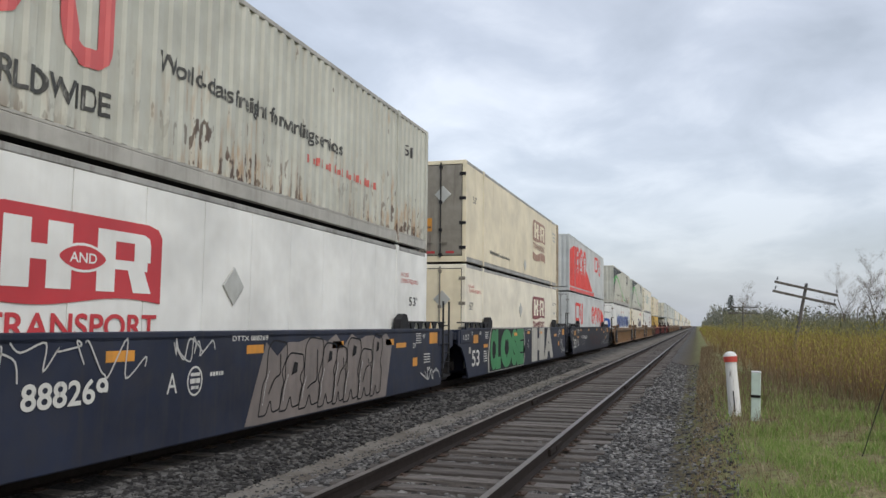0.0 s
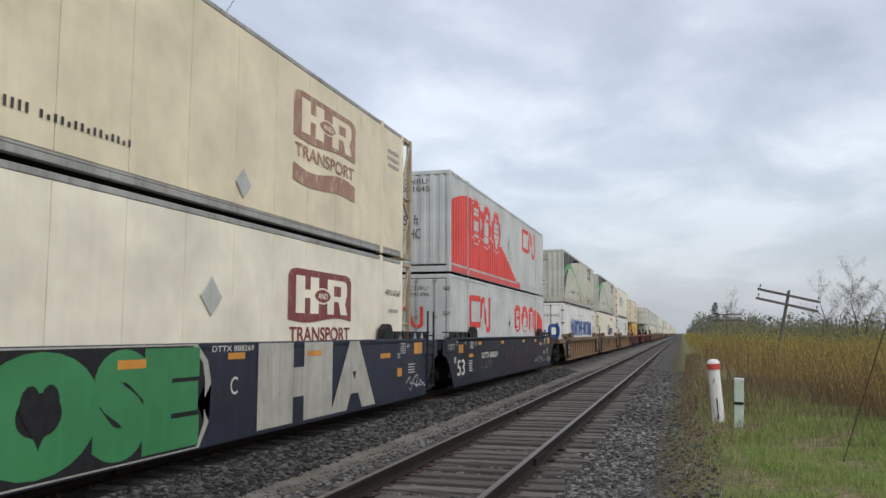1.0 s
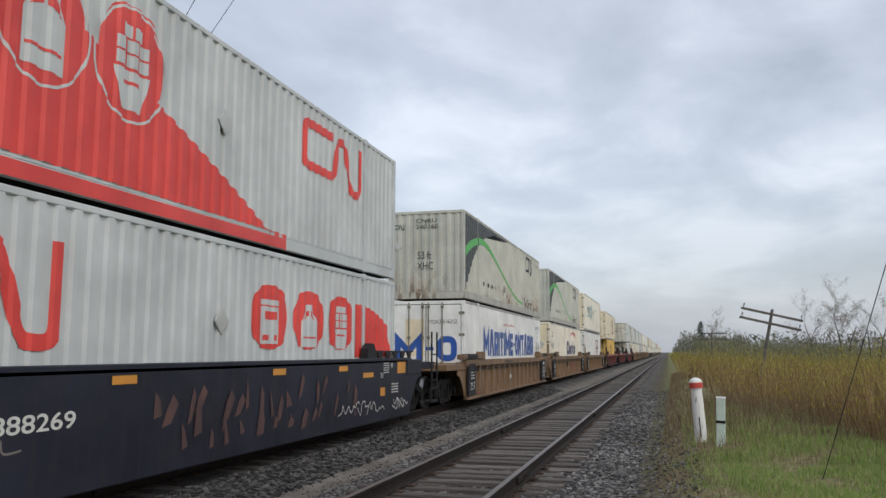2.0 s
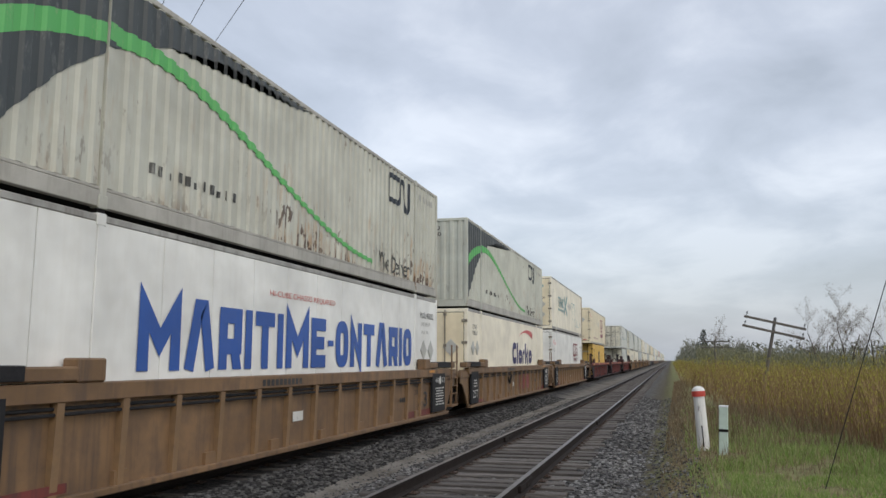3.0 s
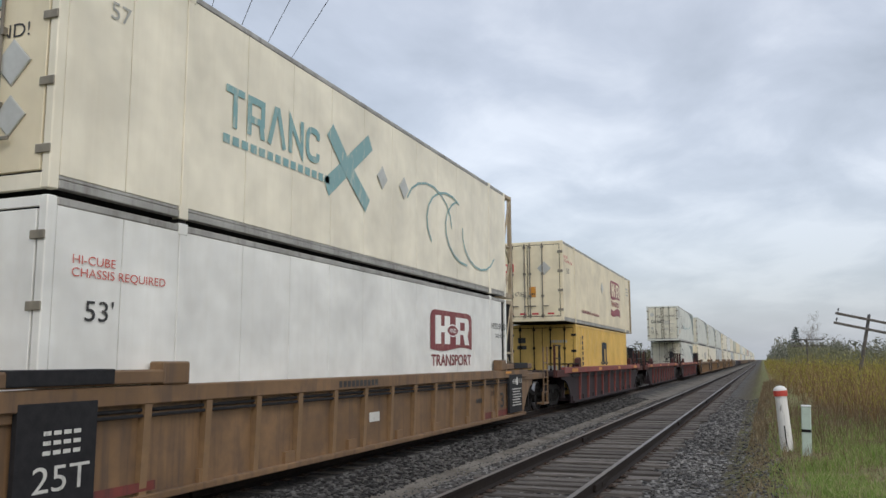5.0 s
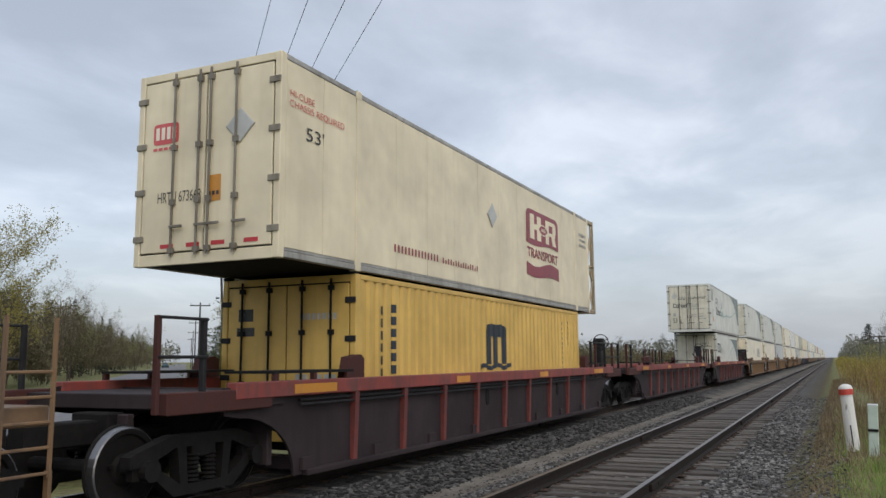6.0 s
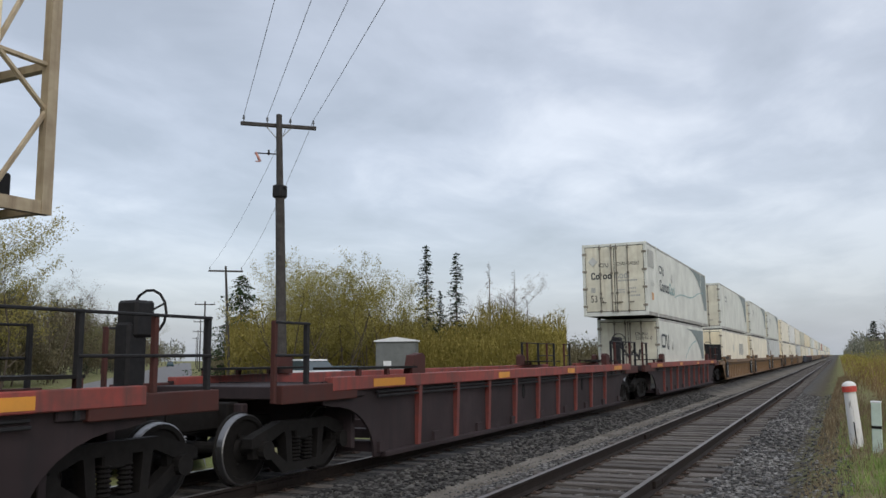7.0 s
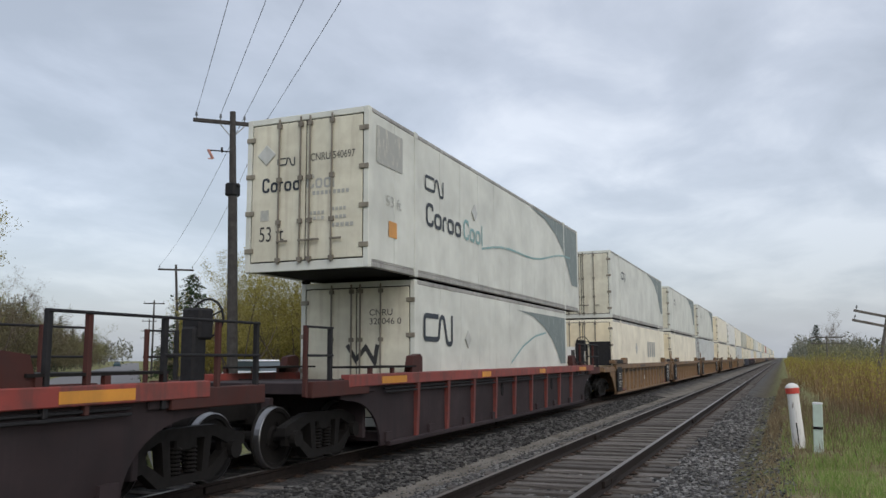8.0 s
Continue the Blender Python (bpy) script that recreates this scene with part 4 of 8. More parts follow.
def build_ground():
    xs = [-3000, -1500, -700, -350, -200, -120, -80, -60, -45, -35, -28, -22, -18, -15, -13]
    x = -12.0
    while x < 8.0:
        xs.append(x)
        x += 0.2 if -10 < x < -0.5 else 0.35
    xs += [8, 9, 10.5, 12, 14, 17, 21, 27, 35, 45, 60, 90, 140, 220, 400, 800, 1500, 3000]
    ys = [-3000, -1000, -300, -120, -60, -30, -15, -8, -4, 0]
    y, d = 2.0, 0.35
    while y < 900:
        ys.append(y)
        d = 0.35 if y < 25 else d * 1.09
        y += d
    ys += [1000, 1400, 2000, 3000]
    me = bpy.data.meshes.new("ground")
    verts = [(x, y, ground_z(x, y)) for y in ys for x in xs]
    nx = len(xs)
    faces = [(j * nx + i, j * nx + i + 1, (j + 1) * nx + i + 1, (j + 1) * nx + i) for j in range(len(ys) - 1) for i in range(nx - 1)]
    me.from_pydata(verts, [], faces)
    me.materials.append(ground_material())
    me.polygons.foreach_set("use_smooth", [True] * len(me.polygons))
    return tagged(new("ground", me), "gravel track bed between weedy verges of short spring grass", "ground", kind="structure")


def ground_material():
    m, nt, N, L, b = mat_new("ground")
    co = N.new("ShaderNodeTexCoord")
    sep = N.new("ShaderNodeSeparateXYZ")
    L.new(co.outputs["Object"], sep.inputs[0])
    wob = tex_noise(nt, 0.9, 4, 0.6)
    x = N.new("ShaderNodeMath")
    x.operation = "MULTIPLY_ADD"
    L.new(wob, x.inputs[0])
    x.inputs[1].default_value = 1.3
    L.new(sep.outputs[0], x.inputs[2])
    x = x.outputs[0]
    # crushed stone, dark and mixed
    vor = N.new("ShaderNodeTexVoronoi")
    vor.inputs["Scale"].default_value = 27
    L.new(co.outputs["Object"], vor.inputs["Vector"])
    hue = N.new("ShaderNodeSeparateColor")
    L.new(vor.outputs["Color"], hue.inputs[0])
    stone = mix_rgb(nt, hue.outputs[0], (0.032, 0.032, 0.034), (0.15, 0.147, 0.143))
    stone = mix_rgb(nt, ramp_mask(nt, tex_noise(nt, 0.5, 4), 0.45, 0.75), stone, (0.06, 0.053, 0.047))
    grit = mix_rgb(nt, tex_noise(nt, 60, 4, 0.7), (0.10, 0.092, 0.08), (0.33, 0.31, 0.275))
    grit = mix_rgb(nt, ramp_mask(nt, tex_noise(nt, 1.1, 5), 0.4, 0.65), grit, (0.12, 0.105, 0.088))
    grass = mix_rgb(nt, ramp_mask(nt, tex_noise(nt, 0.6, 5), 0.35, 0.65), (0.15, 0.19, 0.055), (0.25, 0.225, 0.12))
    grass = mix_rgb(nt, ramp_mask(nt, tex_noise(nt, 7, 5), 0.45, 0.75), grass, (0.09, 0.07, 0.04))
    def step(lo, hi):
        return ramp_mask(nt, x, lo, hi)
    # the stone nearest the train has a darker colour range
    dark_stone = mix_rgb(nt, hue.outputs[0], (0.02, 0.02, 0.021), (0.085, 0.082, 0.08))
    c = mix_rgb(nt, step(-5.45, -4.6), dark_stone, grit)
    c = mix_rgb(nt, step(-4.05, -3.4), c, stone)
    c = mix_rgb(nt, step(-0.75, 0.1), c, mix_rgb(nt, tex_noise(nt, 14, 5), (0.11, 0.085, 0.06), (0.06, 0.06, 0.03)))
    c = mix_rgb(nt, step(0.0, 0.75), c, grass)
    left = ramp_mask(nt, x, -9.6, -10.6)
    c = mix_rgb(nt, left, c, grass)
    L.new(c, b.inputs["Base Color"])
    b.inputs["Roughness"].default_value = 0.95
    b.inputs["Specular IOR Level"].default_value = 0.2
    bump(nt, b, vor.outputs["Distance"], 0.7, 0.03)
    return m


# ---- track ----
M["rail_side"] = plain("rusty_rail", (0.022, 0.017, 0.015), 0.8)
M["rail_top"] = plain("worn_rail_head", (0.28, 0.26, 0.25), 0.35, 0.7, 0.15)
M["rail_dull"] = plain("dull_rail_head", (0.13, 0.115, 0.108), 0.4, 0.5, 0.25)
M["plate"] = plain("rusty_tie_plate", (0.07, 0.05, 0.04), 0.8)


def tie_material():
    m, nt, N, L, b = mat_new("weathered_tie_timber")
    oi = N.new("ShaderNodeObjectInfo")
    gr = tex_noise(nt, 5, 6, 0.65, (0.5, 9, 9))
    c = mix_rgb(nt, ramp_mask(nt, gr, 0.35, 0.7), (0.035, 0.03, 0.027), (0.25, 0.225, 0.205))
    c = mix_rgb(nt, times_value(nt, oi.outputs["Random"], 0.7), c, (0.045, 0.038, 0.034))
    L.new(c, b.inputs["Base Color"])
    b.inputs["Roughness"].default_value = 0.9
    bump(nt, b, gr, 0.5, 0.02)
    return m


M["tie"] = tie_material()


def rail_profile(bm, x, y0, y1):
    pts = [(-0.036, 0), (-0.036, -0.035), (-0.009, -0.05), (-0.009, -0.14), (-0.072, -0.16), (-0.072, -0.172), (0.072, -0.172), (0.072, -0.16), (0.009, -0.14), (0.009, -0.05), (0.036, -0.035), (0.036, 0)]
    a = [bm.verts.new((x + p[0], y0, p[1])) for p in pts]
    b = [bm.verts.new((x + p[0], y1, p[1])) for p in pts]
    n = len(pts)
    for i in range(n):
        f = bm.faces.new((a[i], a[(i + 1) % n], b[(i + 1) % n], b[i]))
        f.material_index = 1 if i == n - 1 else 0
    bm.faces.new(a)
    bm.faces.new(b)
    bmesh.ops.recalc_face_normals(bm, faces=bm.faces[:])


def track(name, cx, head, label, single_to, joint0):
    e = thing(name, pose(cx, 0, 0), label, "railway track", kind="structure")
    rnd = random.Random(int(abs(cx) * 100))
    for sx in (1, -1):
        bm = bmesh.new()
        rail_profile(bm, sx * RAIL_HALF, -60, 1200)
        part("rail", bm, [M["rail_side"], M[head]], e)
    # bolted joints
    jb = boxes((-0.05, 0.05, -0.45, 0.45, -0.135, -0.045), (-0.06, 0.06, -0.02, 0.02, -0.12, -0.06), bevel=0.008)
    src = None
    for i in range(6):
        for sx in (1, -1):
            y = joint0 + i * 11.9 + (5.3 if sx > 0 else 0)
            if src is None:
                src = part("fish_plate", jb, M["rail_side"], e)
                ob = src
            else:
                ob = share("fish_plate", src, e)
            ob.location = (sx * RAIL_HALF, y, 0)
    # ties: those nearest singly, the rest joined
    tb = boxes((-1.3, 1.3, -0.112, 0.112, -0.36, -0.178), bevel=0.012)
    variants = []
    for k in range(3):
        bm = tb.copy()
        for v in bm.verts:
            v.co += Vector((rnd.uniform(-0.03, 0.03), rnd.uniform(-0.012, 0.012), rnd.uniform(-0.008, 0.006)))
        variants.append(bm)
    tb.free()
    made = []
    y = 2.0
    far = bmesh.new()
    while y < 260:
        if y < single_to:
            if len(made) < 3:
                ob = part("tie", variants[len(made)], M["tie"], e)
                made.append(ob)
            else:
                ob = share("tie", made[rnd.randrange(3)], e)
            ob.location = (rnd.uniform(-0.11, 0.11), y + rnd.uniform(-0.05, 0.05), rnd.uniform(-0.018, 0.012))
            ob.rotation_euler = (0, 0, radians(rnd.uniform(-2.2, 2.2)))
        else:
            w = rnd.uniform(-0.06, 0.06)
            box(far, -1.3 + w, 1.3 + w, y - 0.112, y + 0.112, -0.36, -0.178)
        y += 0.53
    tagged(part("far_ties", far, M["tie"], e), kind="stuff")
    pl = bmesh.new()
    y = 2.0
    while y < 60:
        for sx in (1, -1):
            box(pl, sx * RAIL_HALF - 0.17, sx * RAIL_HALF + 0.17, y - 0.09, y + 0.09, -0.182, -0.166)
            for q in (-0.11, 0.11):
                box(pl, sx * RAIL_HALF + q - 0.018, sx * RAIL_HALF + q + 0.018, y - 0.055, y - 0.02, -0.17, -0.145)
        y += 0.53
    tagged(part("tie_plates", pl, M["plate"], e), kind="stuff")
    return e


ground = build_ground()
track("track_1", NX, "rail_dull", "empty railway track with worn timber ties", 60, 6.3)
track("track_2", TX, "rail_top", "railway track under the passing train", 30, 4.0)


# ---- the train ----
LOW, HIGH = 0.36, 3.32


def box_on(y, z, style, label, **kw):
    lock = {HIGH: 0.064, 2.985: 0.034, 3.215: 0.045}.get(z, 0.0)
    e = container(pose(TX, y, z), STYLES[style], label, lock=lock, **kw)
    TRAIN.append(e)
    return e


def car_at(y, style, label, **kw):
    e = well_car(y, style, label, **kw)
    TRAIN.append(e)
    return e


def truck_at(y):
    TRAIN.append(truck(y))


U = [2.63, 22.20, 41.80, 64.95, 84.66, 104.22, 126.77, 148.40, 170.03, 192.30]
NAVY, BROWN, RED = ("dark navy well car with smooth graffiti-covered sides", "ochre-brown ribbed well car streaked with dirt", "red-topped well car with grimy dark ribbed sides")
cars = {}
for i, y in enumerate(U):
    style = "navy" if i < 3 else "brown" if i < 6 or i > 8 else "red"
    if i == 7:
        cars[i] = car_at(y, style, "empty red-topped well car with grimy ribbed sides", near_end=1.5, far_end=1.5)
    else:
        cars[i] = car_at(y, style, long_near=i in (3, 9), long_far=i in (2, 5), label={"navy": NAVY, "brown": BROWN, "red": RED}[style])
for a, b in ((0, 1), (1, 2), (3, 4), (4, 5)):
    truck_at((U[a] + 16.15 + U[b]) / 2)
for i in (3, 9):
    truck_at(U[i] - 1.75)
for i in (2, 5):
    truck_at(U[i] + 16.15 + 1.75)
for i in (6, 7, 8):
    truck_at(U[i] - 1.1)
    truck_at(U[i] + 16.15 + 1.1)


def scribble(rnd, x0, x1, y0, y1, n, w):
    """A loose line that wanders from one side to the other, as a spray can or marker leaves it."""
    knots = [Vector((x0 + (x1 - x0) * (i / (n - 1)) + rnd.uniform(-0.12, 0.12) * (x1 - x0), rnd.uniform(y0, y1), 0)) for i in range(n)]
    pts = []
    for i in range(n - 1):
        a, b, c, d = knots[max(0, i - 1)], knots[i], knots[i + 1], knots[min(n - 1, i + 2)]
        for q in range(5):
            t = q / 5
            p = 0.5 * (2 * b + (c - a) * t + (2 * a - 5 * b + 4 * c - d) * t * t + (3 * b - a - 3 * c + d) * t ** 3)
            pts.append((p.x, min(1.42, max(0.17, p.y))))
    return ribbon(pts, w)


# car 0 -----------------------------------------------------------------
def dress_unit_0():
    lo = box_on(U[0], LOW, "white_reefer", "white smooth-sided container with a big red emblem", nose_frame=False)
    panel_emblem(lo, 3.33, 5.98, 1.74 - LOW, 2.71 - LOW, M["logo_red"], M["white"])
    placard(lo, 7.6, 2.08 - LOW)
    lay("caption", text("HI-CUBE\nCHASSIS REQUIRED", 14.35, 15.5, 2.46 - LOW, 2.70 - LOW), M["ink_red"], lo)
    lay("numeral", text("53'", 14.9, 15.45, 1.98 - LOW, 2.18 - LOW), M["ink"], lo)
    up = box_on(U[0], HIGH, "worn_dry", "worn beige-grey corrugated container with rust spots", doors=False)
    bent_emblem(up, 2.15, 5.0, 4.28 - HIGH, 5.7 - HIGH, M["arc_red"], True)
    lay("word", text("WORLDWIDE", 2.75, 4.97, 3.80 - HIGH, 4.08 - HIGH, 0.02), M["ink_flaked"], up, corrugated=True)
    lay("slogan", text("World-class freight forwarding services", 5.8, 11.15, 4.55 - HIGH, 4.87 - HIGH, 0.02), M["ink_flaked"], up, corrugated=True)
    lay("text_line", bars(9.8, 12.8, 4.26 - HIGH, 4.40 - HIGH, 18, 0.5, cut=0.35), M["ink_red"], up, corrugated=True)
    lay("numeral", text("51", 14.5, 15.0, 5.33 - HIGH, 5.58 - HIGH), M["ink"], up, corrugated=True)
    c, S = cars[0], CAR_HALF
    lay("number", text("888269", 3.68, 4.85, 0.74, 1.0, 0.02), M["ink_white"], c, at=S, lift=0.012)
    lay("stencil", text("A", 5.86, 6.06, 0.74, 0.98), M["ink_white"], c, at=S)
    lay("badge", ribbon(oval(6.42, 0.86, 0.15, 0.17), 0.025, True), M["ink_white"], c, at=S)
    lay("badge_line", rects((6.33, 6.52, 0.92, 0.96), (6.32, 6.53, 0.83, 0.89), (6.34, 6.5, 0.76, 0.80)), M["ink_white"], c, at=S)
    lay("number", text("DTTX 888269", 7.25, 8.2, 1.33, 1.40, 0.01), M["ink_white"], c, at=S)
    for u in (4.8, 7.62, 10.4, 12.9):
        lay("reflector", rects((u, u + 0.46, 1.15, 1.27)), M["orange"], c, at=S)
    # grey block letters of a sprayed piece, with dark outlines and pale highlights
    rnd = random.Random(5)
    base = [(7.62, 0.16)]
    for i in range(15):
        base.append((7.9 + i * 0.36, 0.15))
    top = []
    for i in range(16):
        u = 13.25 - i * 0.34
        top.append((u, 1.18 + 0.22 * abs(math.sin(i * 1.35)) - (0.10 if i > 12 else 0)))
    lay("spray_field", sheet(base + top), M["graf_grey"], c, at=S, label="grey-brown sprayed graffiti with dark outlines")
    u = 7.95
    for k in range(8):
        wd = rnd.uniform(0.48, 0.74)
        z0, z1 = 0.2 + rnd.uniform(0, 0.08), 1.18 + rnd.uniform(-0.06, 0.2)
        lean = 0.25 - 0.02 * k
        def slant(a, z):
            return u + a * wd + lean * (z - 0.2), z
        zm = rnd.uniform(0.62, 0.82)
        rim = [slant(0.02, z0), slant(0.0, zm - 0.1), slant(0.12, zm), slant(0.02, z1 - 0.12), slant(0.2, z1), slant(0.86, z1 - 0.04), slant(0.98, z1 - 0.25), slant(0.8, zm + 0.04), slant(1.0, zm - 0.12), slant(0.95, z0 + 0.05), slant(0.6, z0 + 0.02), slant(0.45, z0 + 0.22), slant(0.34, z0), slant(0.02, z0)]
        lay("spray_outline", ribbon(softened(rim, 0.07), 0.026), M["black"], c, at=S, lift=0.007 + 0.0012 * k)
        if k % 2:
            lay("spray_hole", sheet([slant(0.36, z1 - 0.34), slant(0.62, z1 - 0.3), slant(0.6, z1 - 0.16), slant(0.42, z1 - 0.14)]), M["black"], c, at=S, lift=0.017)
        else:
            lay("spray_outline", ribbon(softened([slant(0.3, z0 + 0.3), slant(0.5, zm - 0.02), slant(0.75, zm), slant(0.6, z1 - 0.2)], 0.1), 0.026), M["black"], c, at=S, lift=0.017)
        lay("spray_highlight", ribbon(softened([slant(0.1, z0 + 0.15), slant(0.1, zm - 0.1), slant(0.2, zm + 0.1)], 0.08), 0.012), M["graf_line"], c, at=S, lift=0.019)
        u += wd * 0.93
    for k in range(4):
        u = 1.9 + k * 0.85
        lay("scrawl", scribble(rnd, u, u + 1.0, 0.95, 1.40, 9, 0.02), M["graf_line"], c, at=S, lift=0.006 + 0.002 * k)
    lay("scrawl", scribble(rnd, 5.95, 6.75, 1.06, 1.40, 12, 0.02), M["graf_line"], c, at=S, lift=0.006)
    lay("scrawl", scribble(rnd, 6.0, 6.8, 1.1, 1.38, 9, 0.022), M["graf_line"], c, at=S, lift=0.009)
    lay("stencil_line", bars(6.75, 7.05, 0.90, 0.95, 5), M["ink_white"], c, at=S)
    far_marks(c)


def far_marks(c):
    """Stencils at the far end of a navy car."""
    S = CAR_HALF
    lay("reflector", rects((15.7, 16.3, 1.12, 1.38)), M["orange"], c, at=S)
    lay("reflector", rects((13.5, 14.1, 1.08, 1.18)), M["orange"], c, at=S)
    lay("reflector", rects((14.55, 14.85, 0.66, 0.84)), M["orange"], c, at=S)
    for i in range(5):
        lay("stencil_line", bars(14.75, 15.1, 1.15 + i * 0.05, 1.17 + i * 0.05, 4, 0.1), M["ink_white"], c, at=S)
    lay("stencil", text("20", 14.55, 14.72, 1.05, 1.16), M["ink_white"], c, at=S)
    lay("stencil", text("49", 15.2, 15.36, 1.25, 1.36), M["ink_white"], c, at=S)
    lay("stencil", text("53", 16.4, 16.55, 1.25, 1.36), M["ink_white"], c, at=S)
    for i in range(4):
        lay("stencil_line", bars(15.3, 15.75, 0.7 + i * 0.06, 0.725 + i * 0.06, 5, 0.15), M["ink_white"], c, at=S)
    rnd = random.Random(len(c.children))
    lay("scrawl", scribble(rnd, 15.2, 16.5, 0.3, 0.62, 11, 0.03), M["graf_line"], c, at=S, lift=0.006)
    lay("scrawl", scribble(rnd, 15.3, 16.3, 0.32, 0.58, 8, 0.025), M["graf_line"], c, at=S, lift=0.009)


def near_marks(c):
    """Stencils at the near end of a navy car."""
    S = CAR_HALF
    lay("stencil", text("125T", -1.05, -0.45, 1.16, 1.30), M["ink_white"], c, at=S + 0.02)
    lay("stencil", text("53", -0.1, 0.72, 0.42, 0.86, 0.015), M["ink_white"], c, at=S)
    lay("reflector", rects((0.05, 0.55, 1.05, 1.28)), M["orange"], c, at=S)
    lay("stencil", text("53", -0.2, -0.05, 1.28, 1.38), M["ink_white"], c, at=S)
    lay("stencil", text("48", 0.72, 0.9, 1.26, 1.38), M["ink_white"], c, at=S)
    lay("stencil", text("40", 1.95, 2.1, 1.22, 1.36), M["ink_white"], c, at=S)
    lay("patch", rects((-0.42, -0.22, 0.78, 0.95)), M["graf_pale"], c, at=S)
    lay("reflector", rects((1.2, 1.7, 0.9, 1.0)), M["orange"], c, at=S)
    for i in range(5):
        lay("stencil_line", bars(1.2, 1.6, 0.5 + i * 0.07, 0.53 + i * 0.07, 5, 0.15), M["ink_white"], c, at=S)
    for i in range(4):
        lay("stencil_line", bars(1.35, 1.75, 1.16 + i * 0.055, 1.185 + i * 0.055, 4, 0.1), M["ink_white"], c, at=S)


def reefer_doors(e, H=2.896, plate=True, emblem=None, number=""):
    """Stickers, plates and marks on a pair of doors."""
    if emblem:
        lay("door_emblem", sheet(rounded(-0.98, -0.5, H * 0.62, H * 0.73)), emblem, e, face="end", at=-0.002)
        lay("door_emblem_line", bars(-0.93, -0.55, H * 0.645, H * 0.71, 4, 0.35), M["cream_low"], e, face="end", at=-0.008)
        lay("door_emblem_line", bars(-0.98, -0.5, H * 0.59, H * 0.605, 5, 0.2), emblem, e, face="end", at=-0.002)
    if plate:
        placard(e, 0.62, H * 0.66, 0.25, face="end", at=-0.004)
    lay("sticker", rects((0.05, 0.3, H * 0.30, H * 0.43)), M["orange"], e, face="end", at=-0.002)
    lay("sticker_line", bars(0.08, 0.27, H * 0.33, H * 0.35, 3, 0.3), M["ink"], e, face="end", at=-0.008)
    if number:
        lay("number", text(number, -0.86, -0.06, H * 0.315, H * 0.37), M["ink"], e, face="end", at=-0.002)
    else:
        lay("number_line", bars(-0.85, -0.2, H * 0.32, H * 0.365, 8, 0.35), M["ink"], e, face="end", at=-0.002)
    for x in (-0.78, -0.3, 0.15, 0.72):
        lay("reflector", rects((x, x + 0.24, 0.24, 0.30)), M["logo_red"], e, face="end", at=-0.002)


